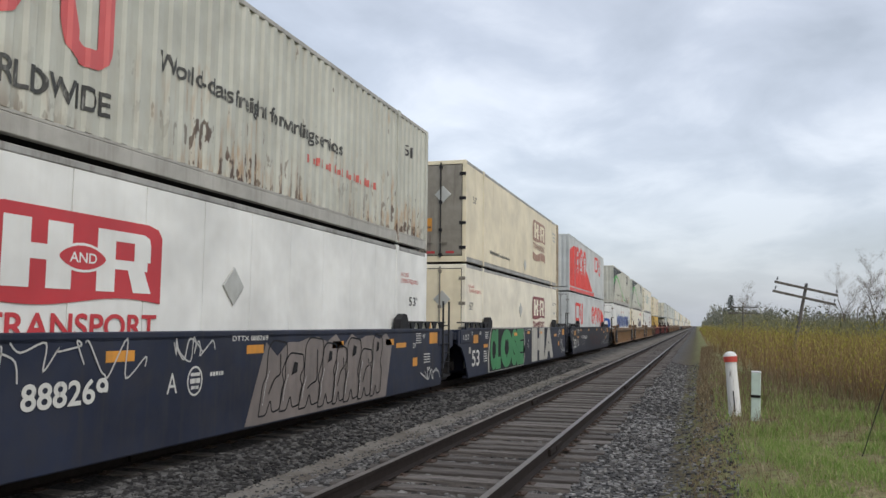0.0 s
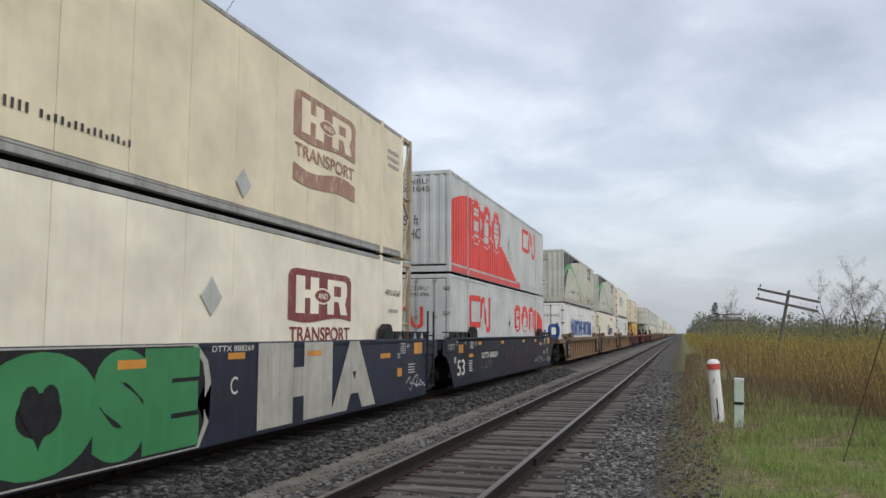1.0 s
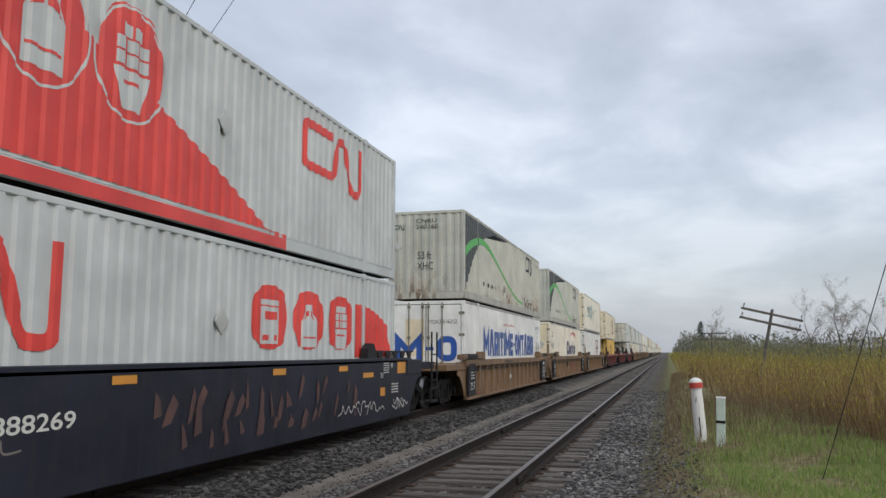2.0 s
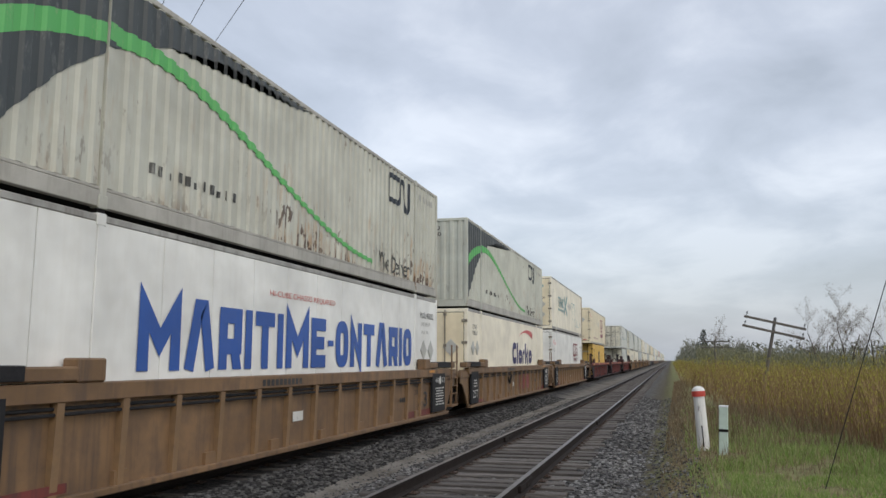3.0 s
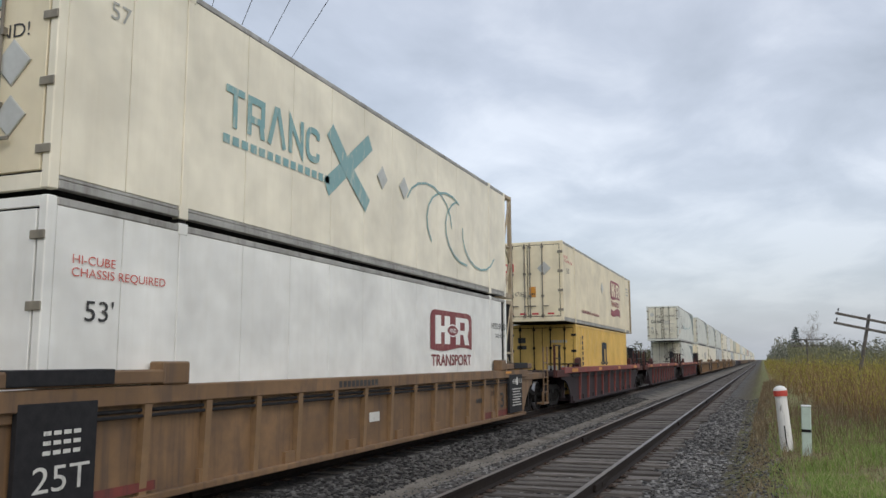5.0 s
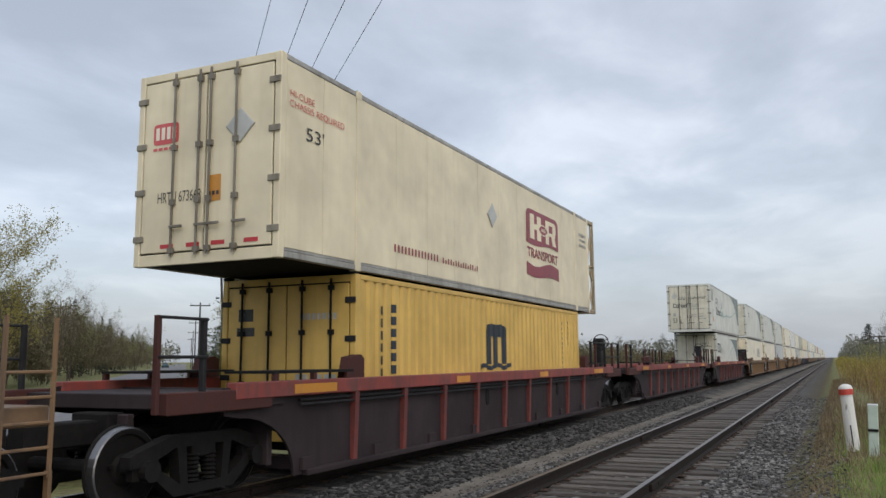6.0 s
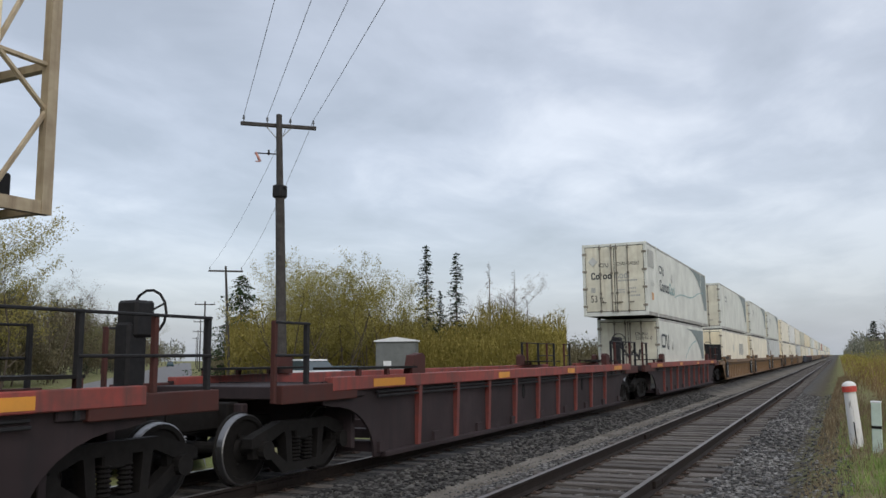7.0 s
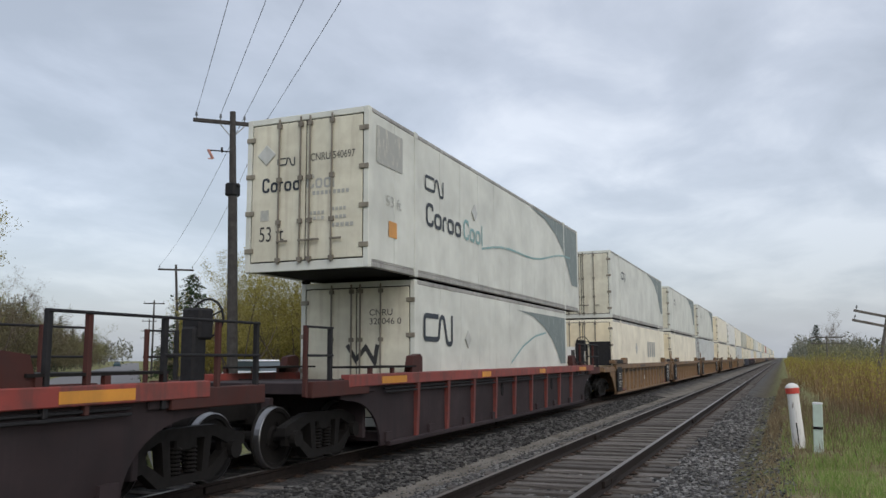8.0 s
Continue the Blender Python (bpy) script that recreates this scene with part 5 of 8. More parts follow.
def dress_unit_1():
    lo = box_on(U[1], LOW, "pale_reefer", "cream smooth-sided container with a maroon emblem", nose_frame=True)
    panel_emblem(lo, 9.8, 12.45, 1.78 - LOW, 2.69 - LOW, M["logo_maroon"], M["cream_low"])
    placard(lo, 7.5, 2.1 - LOW)
    lay("caption", text("HI-CUBE\nCHASSIS REQUIRED", 0.35, 1.75, 2.46 - LOW, 2.70 - LOW), M["ink_red"], lo)
    lay("numeral", text("53'", 0.45, 0.85, 1.98 - LOW, 2.2 - LOW), M["ink"], lo)
    lay("number", text("HRTU 673649", 14.4, 15.35, 2.42 - LOW, 2.55 - LOW), M["ink"], lo)
    lay("number_line", bars(14.6, 15.2, 2.05 - LOW, 2.13 - LOW, 5, 0.3), M["ink_grey"], lo)
    reefer_doors(lo, emblem=M["logo_maroon"])
    up = box_on(U[1], HIGH, "cream_dark_door", "cream smooth-sided container with dirty dark doors", nose_frame=True)
    panel_emblem(up, 9.88, 12.57, 4.9 - HIGH, 5.76 - HIGH, M["logo_brown"], M["cream"], band=True)
    placard(up, 8.27, 3.8 - HIGH, 0.22)
    lay("number_line", bars(2.85, 4.1, 3.77 - HIGH, 3.88 - HIGH, 14, 0.55), M["ink_flaked"], up)
    lay("text_line", bars(4.25, 5.68, 3.77 - HIGH, 3.86 - HIGH, 15, 0.55, cut=0.35), M["ink_flaked"], up)
    lay("numeral", text("53'", 0.75, 1.15, 5.08 - HIGH, 5.28 - HIGH), M["ink"], up)
    for i in range(3):
        lay("number_line", bars(14.5, 15.2, 5.3 - HIGH + i * 0.16, 5.38 - HIGH + i * 0.16, 6, 0.3), M["ink_grey"], up)
    reefer_doors(up)
    c, S = cars[1], CAR_HALF
    near_marks(c)
    # a green sprayed word on a pale field
    lay("spray_glow", sheet([(1.78, 0.15), (6.95, 0.15), (7.16, 0.45), (7.0, 0.7), (7.2, 0.95), (7.1, 1.25), (6.85, 1.46), (2.1, 1.46), (1.85, 1.1), (1.7, 0.6)]), M["graf_pale"], c, at=S)
    lay("spray_edge", sheet([(1.9, 0.17), (6.88, 0.17), (7.04, 0.45), (6.88, 0.72), (7.05, 0.98), (6.98, 1.22), (6.75, 1.44), (2.15, 1.44), (1.97, 1.1), (1.84, 0.6)]), M["black"], c, at=S, lift=0.007)
    for letter, x0, x1, fat in (("C", 1.98, 2.72, 0.07), ("L", 2.66, 3.34, 0.09), ("O", 3.34, 5.04, 0.10), ("S", 4.94, 5.84, 0.085), ("E", 5.78, 6.92, 0.085)):
        lay("spray_letter", text(letter, x0, x1, 0.2, 1.42, fat), M["graf_green"], c, at=S, lift=0.011 + 0.001 * (letter in "LS"), label="green sprayed graffiti letter")
    heart = [(4.19 + 0.26 * math.sin(q) ** 3, 0.84 + 0.022 * (13 * math.cos(q) - 5 * math.cos(2 * q) - 2 * math.cos(3 * q) - math.cos(4 * q))) for q in [2 * math.pi * i / 30 for i in range(30)]]
    lay("spray_heart", sheet(heart), M["black"], c, at=S, lift=0.015)
    lay("reflector", rects((5.3, 5.8, 1.2, 1.3)), M["orange"], c, at=S, lift=0.014)
    lay("reflector", rects((7.6, 8.05, 1.24, 1.33)), M["orange"], c, at=S)
    lay("number", text("DTTX 888269", 7.2, 8.3, 1.35, 1.43, 0.01), M["ink_white"], c, at=S)
    lay("stencil", text("C", 7.68, 7.87, 0.76, 1.0), M["ink_white"], c, at=S)
    for letter, x0, x1, fat in (("H", 8.42, 11.08, 0.13), ("A", 11.02, 13.2, 0.10)):
        lay("spray_letter", text(letter, x0, x1, 0.19, 1.45, fat), M["graf_pale"], c, at=S, lift=0.011 + 0.001 * (letter == "A"), label="pale sprayed graffiti letter")
    lay("reflector", rects((10.05, 10.6, 1.22, 1.31)), M["orange"], c, at=S, lift=0.015)
    far_marks(c)


def dress_unit_2():
    lo = box_on(U[2], LOW, "grey_dry", "pale grey corrugated container with red bent emblem")
    bent_emblem(lo, 2.15, 5.1, 1.62 - LOW, 2.80 - LOW, M["red"], True)
    icon_row(lo, 9.1, 13.6, 1.58 - LOW, 2.7 - LOW, M["red"], M["grey"])
    lay("swoosh", sheet([(13.6, 1.5 - LOW)] + [(13.6 + i * 0.26, 2.6 - LOW - 0.0035 * i ** 2.3) for i in range(9)] + [(15.9, 1.5 - LOW)]), M["red"], lo, corrugated=True)
    placard(lo, 8.3, 2.05 - LOW, 0.2)
    bent_emblem(lo, -0.95, 0.55, 1.75 - LOW, 2.35 - LOW, M["red"], False, face="end", at=-0.03)
    lay("number", text("CNRU\n241496", 0.12, 0.68, 2.26, 2.55), M["ink"], lo, face="end", at=-0.002)
    up = box_on(U[2], HIGH, "grey_dry", "pale grey corrugated container with a red swoosh", doors=False)
    rise = [(-0.0, 5.35 - HIGH)] + [(i * 0.3, 5.35 - HIGH + 0.42 * math.sin(min(1, i / 8) * math.pi / 2)) for i in range(1, 9)]
    fall = [(2.4 + i * 0.66, 5.76 - HIGH - 2.45 * (i / 12) ** 1.45) for i in range(1, 13)]
    lay("swoosh", sheet([(0.13, 0.27)] + [(max(0.13, x), z) for x, z in rise] + fall + [(10.4, 0.27)]), M["red"], up, corrugated=True, label="red swoosh over half of the side")
    lay("swoosh_post", rects((1.972, 2.088, 0.17, 2.40)), M["red"], up, at=BOX_W / 2 + 0.011)
    lay("swoosh_rail", rects((0.14, 10.3, 0.02, 0.2)), M["red"], up, lift=0.003)
    icon_row(up, 2.35, 6.75, 4.42 - HIGH, 5.86 - HIGH, M["red"], M["grey"], halo=True)
    bent_emblem(up, 10.85, 13.92, 4.8 - HIGH, 5.92 - HIGH, M["red"], True)
    placard(up, 8.2, 5.0 - HIGH, 0.2)
    lay("number", text("CNRU\n241045", -0.12, 0.68, 2.30, 2.66), M["ink"], up, face="end", at=-0.002)
    bent_emblem(up, -1.12, -0.72, 2.25, 2.42, M["arc_red"], False, face="end", at=-0.004)
    lay("caption", text("53 ft\nXHC", -0.1, 0.42, 0.95, 1.62), M["ink"], up, face="end", at=-0.002)
    c, S = cars[2], CAR_HALF
    near_marks(c)
    lay("number", text("DTTX 888269", 2.8, 5.05, 0.82, 1.0, 0.012), M["ink_white"], c, at=S)
    rnd = random.Random(8)
    lay("scrawl", scribble(rnd, 2.7, 4.4, 0.46, 0.78, 14, 0.022), M["graf_grey"], c, at=S, lift=0.006)
    for k in range(34):
        u, z, h = rnd.uniform(6.0, 13.2), rnd.uniform(0.3, 0.85), rnd.uniform(0.15, 0.5)
        q, lean = rnd.uniform(0.04, 0.13), rnd.uniform(-0.15, 0.15)
        lay("spray_smear", sheet([(u - q, z), (u + 0.6 * q, z + 0.1 * h), (u + q + lean, z + 0.7 * h), (u + lean, z + h), (u - 0.5 * q + 0.5 * lean, z + 0.6 * h)]), M["graf_rose"], c, at=S, lift=0.005 + 0.0004 * k)
    for q in range(5):
        lay("scrawl", scribble(rnd, 12.2 + 0.5 * q, 12.75 + 0.5 * q, 0.32, 0.62, 6, 0.022), M["graf_line"], c, at=S, lift=0.02 + 0.001 * q)
    for ch in c.children:
        if ch.data.materials[0] == M["navy"]:
            ch.material_slots[0].link = "OBJECT"
            ch.material_slots[0].material = M["navy_sooty"]
    for u in (2.3, 5.6, 9.5, 12.2):
        lay("reflector", rects((u, u + 0.45, 1.24, 1.34)), M["orange"], c, at=S, lift=0.01)
    far_marks(c)


def icon_row(e, u0, u1, z0, z1, mat, ground, halo=False):
    """Three upright ovals that hold the plain fronts of a truck, a locomotive and a ship."""
    w = (u1 - u0) / 3
    for k in range(3):
        cx, cz, rx, rz = u0 + w * (k + 0.5), (z0 + z1) / 2, w * 0.46, (z1 - z0) / 2
        if halo:
            lay("icon_ring", ribbon(oval(cx, cz - 0.04 * rz, rx, rz, 32), 0.035, True), ground, e, corrugated=True, lift=0.007)
        lay("icon_field", sheet(oval(cx, cz + 0.06 * rz, rx * 0.90, rz * 0.94, 30, 2.5)), mat, e, corrugated=True, lift=0.006)
        def at_(a, b):
            return cx + a * rx, cz + b * rz
        def put(name, pts, m, lift):
            lay(name, sheet([at_(*p) for p in pts]), m, e, corrugated=True, lift=lift)
        def block(name, a0, a1, b0, b1, m, lift):
            put(name, [(a0, b0), (a1, b0), (a1, b1), (a0, b1)], m, lift)
        if k == 0:
            block("icon_front", -0.46, 0.46, -0.72, 0.56, ground, 0.010)
            block("icon_window", -0.30, 0.30, -0.02, 0.22, mat, 0.014)
            block("icon_line", -0.46, 0.46, 0.36, 0.40, mat, 0.014)
            block("icon_line", -0.34, -0.14, -0.62, -0.46, mat, 0.014)
            block("icon_line", 0.14, 0.34, -0.62, -0.46, mat, 0.014)
        elif k == 1:
            put("icon_front", [(-0.46, -0.80), (0.46, -0.80), (0.46, 0.02), (0.16, 0.56), (-0.16, 0.56), (-0.46, 0.02)], ground, 0.010)
            put("icon_window", [(-0.36, 0.08), (-0.04, 0.20), (-0.04, 0.36), (-0.16, 0.34)], mat, 0.014)
            put("icon_window", [(0.36, 0.08), (0.16, 0.34), (0.04, 0.36), (0.04, 0.20)], mat, 0.014)
            block("icon_line", -0.40, 0.40, -0.52, -0.47, mat, 0.014)
        else:
            put("icon_front", [(-0.30, -0.84), (0.30, -0.84), (0.50, -0.16), (-0.50, -0.16)], ground, 0.010)
            for i, (b0, n) in enumerate(((-0.10, 3), (0.16, 3), (0.42, 2))):
                for q in range(n):
                    a0 = -0.15 * n + 0.31 * q
                    block("icon_crate", a0, a0 + 0.27, b0, b0 + 0.22, ground, 0.010)
            block("icon_line", -0.24, 0.24, -0.40, -0.34, mat, 0.014)


def swoosh_box(y, z, body, label, H=2.896, green=True):
    """A grey corrugated box with a charcoal sweep, a green line and a slogan."""
    up = box_on(y, z, body, label, doors=False, H=H)
    arc = [(0.13, 0.28), (0.35, 0.5), (0.7, 0.86), (1.3, 1.42), (2.1, 1.95), (3.2, 2.38), (4.6, 2.65), (6.0, 2.72), (7.0, 2.70)]
    lay("swoosh", sheet([(0.13, 2.79)] + arc + [(7.6, 2.79)]), M["ink_dark"], up, corrugated=True, label="charcoal sweep over the upper corner")
    lay("swoosh_post", rects((1.972, 2.088, 1.94, 2.76)), M["ink_dark"], up, at=BOX_W / 2 + 0.011)
    lay("green_post", rects((1.97, 2.09, 2.02, 2.24)), M["ink_green"], up, at=BOX_W / 2 + 0.014)
    line = [(0.14, 1.5), (0.9, 1.86), (1.9, 2.1), (2.9, 2.18), (3.9, 2.05), (5.2, 1.7), (7.0, 1.15), (8.4, 0.78), (9.6, 0.53), (11.0, 0.42)]
    line = softened(line, 0.6)
    half = [0.15 - 0.105 * min(1, i / (len(line) - 1) * 1.4) for i in range(len(line))]
    band = sheet([(x, z + t) for (x, z), t in zip(line, half)] + [(x, z - t) for (x, z), t in reversed(list(zip(line, half)))])
    lay("green_line", band, M["ink_green"], up, corrugated=True, lift=0.008)
    bent_emblem(up, 11.95, 13.6, 1.88, 2.72, M["slate"], True)
    lay("slogan", text("We Deliver", 11.35, 13.6, 0.30, 0.72), M["ink_flaked"], up, corrugated=True)
    lay("text_line", bars(2.9, 5.0, 0.62, 0.76, 11, 0.6, cut=0.35), M["ink_flaked"], up, corrugated=True)
    lay("number_line", bars(14.4, 15.6, 2.45, 2.6, 8, 0.3), M["ink_grey"], up, corrugated=True)
    bent_emblem(up, -1.12, -0.74, 2.28, 2.46, M["slate"], False, face="end", at=-0.004)
    placard(up, -0.95, 1.75, 0.16, face="end", at=-0.004)
    lay("number", text("CNRU\n240160", -0.35, 0.42, 2.30, 2.64), M["ink"], up, face="end", at=-0.002)
    lay("caption", text("53 ft\nXHC", -0.3, 0.25, 0.95, 1.55), M["ink"], up, face="end", at=-0.002)
    return up


def brown_marks(c, far=True, near=True):
    S = CAR_HALF
    if near:
        lay("stencil", text("25T", -0.2, 0.48, 0.42, 0.66), M["ink_white"], c, at=S + 0.004)
        for i in range(3):
            lay("stencil_line", bars(-0.1, 0.35, 0.76 + i * 0.09, 0.80 + i * 0.09, 4, 0.25), M["ink_white"], c, at=S + 0.004)
        lay("red_patch", rects((0.6, 1.5, 0.24, 0.34)), M["rib_red"], c, at=S - 0.045)
    if far:
        lay("stencil", text("53", 13.95, 14.72, 0.42, 0.80, 0.01), M["ink"], c, at=S - 0.085)
        lay("stencil", text("40\n20", 13.6, 13.9, 0.75, 1.05), M["ink"], c, at=S - 0.085)
        lay("stencil", text("48  53", 15.2, 16.1, 1.0, 1.12), M["ink_white"], c, at=S + 0.004)
        lay("badge", sheet(oval(15.65, 1.06, 0.10, 0.11)), M["ink_white"], c, at=S + 0.004)
        for i in range(7):
            lay("stencil_line", bars(15.2 + 0.05 * (i % 2), 16.05 - 0.07 * (i % 3), 0.42 + i * 0.07, 0.45 + i * 0.07, 6, 0.2), M["ink_white"], c, at=S + 0.004)
        lay("red_patch", rects((12.9, 15.0, 0.21, 0.36)), M["rib_red"], c, at=S - 0.086)
        lay("reflector", rects((14.6, 15.1, 1.27, 1.33)), M["orange"], c, at=S + 0.012)
    lay("stencil_line", bars(12.5, 13.2, 0.62, 0.72, 5), M["ink"], c, at=S - 0.085)
    lay("stencil_line", bars(5.6, 7.0, 1.2, 1.3, 10), M["ink"], c, at=S)
    lay("label_patch", rects((6.85, 7.25, 0.58, 0.74)), M["ink_white"], c, at=S - 0.085)


def dress_unit_3():
    lo = box_on(U[3], LOW, "white_reefer", "white smooth-sided container with tall blue marks")
    mark_row(lo, 2.75, 13.85, 1.46 - LOW, 2.36 - LOW, ("wave", "gable", "loop", "post", "tee", "post", "wave", "comb", "dash", "ring", "zigzag", "tee", "gable", "loop", "post", "ring"), M["blue"], "tall blue mark", 0.23)
    lay("caption", text("HI-CUBE CHASSIS REQUIRED", 6.2, 8.9, 2.62 - LOW, 2.73 - LOW), M["ink_red"], lo)
    lay("number", text("MOIU 416052", 14.55, 15.75, 2.68 - LOW, 2.84 - LOW), M["ink_flaked"], lo)
    lay("caption", text("TARE WEIGHT", 14.62, 15.45, 2.48 - LOW, 2.58 - LOW), M["ink_grey"], lo)
    lay("caption", text("(KG) 5800", 14.65, 15.3, 2.26 - LOW, 2.36 - LOW), M["ink_grey"], lo)
    placard(lo, 14.85, 1.85 - LOW, 0.26)
    placard(lo, 15.5, 1.85 - LOW, 0.26)
    lay("door_field", rects((-0.7, -0.05, 1.1, 2.3)), M["cream"], lo, face="end", at=-0.002)
    mark_row(lo, -1.1, 1.1, 0.95, 1.75, ("wave", "dash", "ring"), M["blue"], "", 0.2, False, "end", -0.002)
    lay("number", text("MOIU 416052", 0.1, 1.05, 2.15, 2.28), M["ink"], lo, face="end", at=-0.002)
    swoosh_box(U[3], HIGH, "worn_dry", "rust-spotted grey corrugated container with a charcoal sweep and green line")
    brown_marks(cars[3])


def dress_unit_4():
    lo = box_on(U[4], LOW, "pale_reefer", "cream smooth-sided container with indigo marks under a red arc")
    mark_row(lo, 7.7, 12.65, 1.44 - LOW, 2.32 - LOW, ("open_ring", "post", "small_ring", "small_hook", "fork", "small_ring"), M["indigo"], "deep indigo rounded mark", 0.26)
    arc = [(9.3 + 3.5 * i / 16, 2.50 - LOW + 0.36 * math.sin(math.pi * (0.12 + 0.70 * i / 16))) for i in range(17)]
    bm = bmesh.new()
    rows = [(x, z, 0.02 + 0.26 * (i / 16) ** 1.3) for i, (x, z) in enumerate(arc)]
    sheet([(x, z + t / 2) for x, z, t in rows] + [(x, z - t / 2) for x, z, t in reversed(rows)], bm)
    lay("arc", bm, M["arc_red"], lo, label="tapering soft red arc")
    lay("number", text("CTHU\n539617", 0.72, 1.42, 2.42 - LOW, 2.76 - LOW), M["ink_flaked"], lo)
    placard(lo, 0.75, 2.0 - LOW, 0.24)
    placard(lo, 1.35, 2.0 - LOW, 0.24)
    placard(lo, 0.75, 2.0 - LOW, 0.27, face="end", at=-0.004)
    lay("door_field", rects((-1.1, 0.25, 1.55, 2.65)), M["white"], lo, face="end", at=-0.004)
    lay("door_line", bars(-0.6, 0.18, 2.05, 2.28, 6, 0.2, cut=0.3), M["ink"], lo, face="end", at=-0.008)
    lay("door_line", bars(-0.6, 0.18, 2.38, 2.46, 8, 0.2), M["ink_red"], lo, face="end", at=-0.008)
    swoosh_box(U[4], HIGH, "green_dry", "stained grey corrugated container with a charcoal sweep and green line")
    c, S = cars[4], CAR_HALF
    brown_marks(c)
    lay("faded_line", bars(8.5, 10.9, 0.4, 1.02, 3, 0.2), M["logo_maroon"], c, at=S - 0.085)
    bm = rods(0.035, ((S - 0.05, 5.6, 1.05), (S - 0.05, 6.2, 0.72)), ((S - 0.05, 6.2, 0.72), (S - 0.05, 6.7, 1.1)))
    part("hanging_strap", bm, M["black"], c)


def dress_unit_5():
    lo = box_on(U[5], LOW, "white_reefer", "white smooth-sided container with a maroon emblem", nose_frame=True)
    panel_emblem(lo, 10.0, 12.62, 1.82 - LOW, 2.70 - LOW, M["logo_maroon"], M["white"])
    lay("caption", text("HI-CUBE\nCHASSIS REQUIRED", 0.35, 1.75, 2.46 - LOW, 2.70 - LOW), M["ink_red"], lo)
    lay("numeral", text("53'", 0.55, 0.95, 2.03 - LOW, 2.25 - LOW), M["ink"], lo)
    lay("door_emblem", sheet(rounded(-1.0, -0.5, 1.75, 1.98)), M["logo_maroon"], lo, face="end", at=-0.002)
    lay("door_emblem_line", bars(-0.95, -0.55, 1.8, 1.93, 4, 0.35), M["white"], lo, face="end", at=-0.008)
    lay("number", text("HRTU 693280", 14.2, 15.4, 2.42 - LOW, 2.58 - LOW), M["ink"], lo)
    lay("caption", text("TARE WEIGHT", 14.5, 15.35, 2.2 - LOW, 2.3 - LOW), M["ink"], lo)
    up = box_on(U[5], HIGH, "white_cream_door", "pale cream container with faded teal marks and cream stickered doors", nose_frame=True)
    mark_row(up, 2.75, 5.3, 4.72 - HIGH, 5.28 - HIGH, ("tee", "loop", "gable", "zigzag", "open_ring"), M["ink_teal"], "faded teal mark", 0.1)
    lay("text_line", ribbon([(5.5, 4.4 - HIGH), (6.2, 4.9 - HIGH), (7.1, 5.55 - HIGH)], 0.3), M["ink_teal"], up)
    lay("text_line", ribbon([(5.6, 5.4 - HIGH), (6.2, 4.9 - HIGH), (7.0, 4.36 - HIGH)], 0.3), M["ink_teal"], up, lift=0.008)
    lay("text_line", bars(2.75, 5.6, 4.48 - HIGH, 4.6 - HIGH, 14, 0.3), M["ink_teal"], up)
    for u in (7.6, 8.6):
        placard(up, u, 5.0 - HIGH, 0.22)
    for k in range(4):
        lay("curl", ribbon([(10.0 + 1.1 * k + 1.3 * math.cos(q * 0.35 + k), 4.6 - HIGH + 0.75 * math.sin(q * 0.35 + k)) for q in range(9)], 0.045), M["ink_teal"], up, lift=0.005 + 0.003 * k)
    lay("numeral", text("57", 0.7, 1.0, 5.35 - HIGH, 5.55 - HIGH), M["ink_grey"], up)
    lay("caption", text("TAKE A LOAD\nOFF YOUR MIND!", -1.1, 0.92, 1.62, 1.98), M["ink"], up, face="end", at=-0.002)
    lay("door_line", bars(-1.05, 0.35, 2.10, 2.34, 6, 0.25), M["ink_teal"], up, face="end", at=-0.002)
    lay("door_line", ribbon([(0.4, 2.0), (0.85, 2.4)], 0.13), M["ink_teal"], up, face="end", at=-0.006)
    placard(up, 0.72, 1.35, 0.25, face="end", at=-0.004)
    placard(up, 0.72, 0.78, 0.22, face="end", at=-0.004)
    lay("sticker", rects((0.1, 0.34, 0.95, 1.3), (0.1, 0.34, 0.55, 0.8)), M["orange"], up, face="end", at=-0.002)
    lay("number_line", bars(-0.9, -0.3, 1.1, 1.2, 8, 0.3), M["ink"], up, face="end", at=-0.002)
    brown_marks(cars[5])


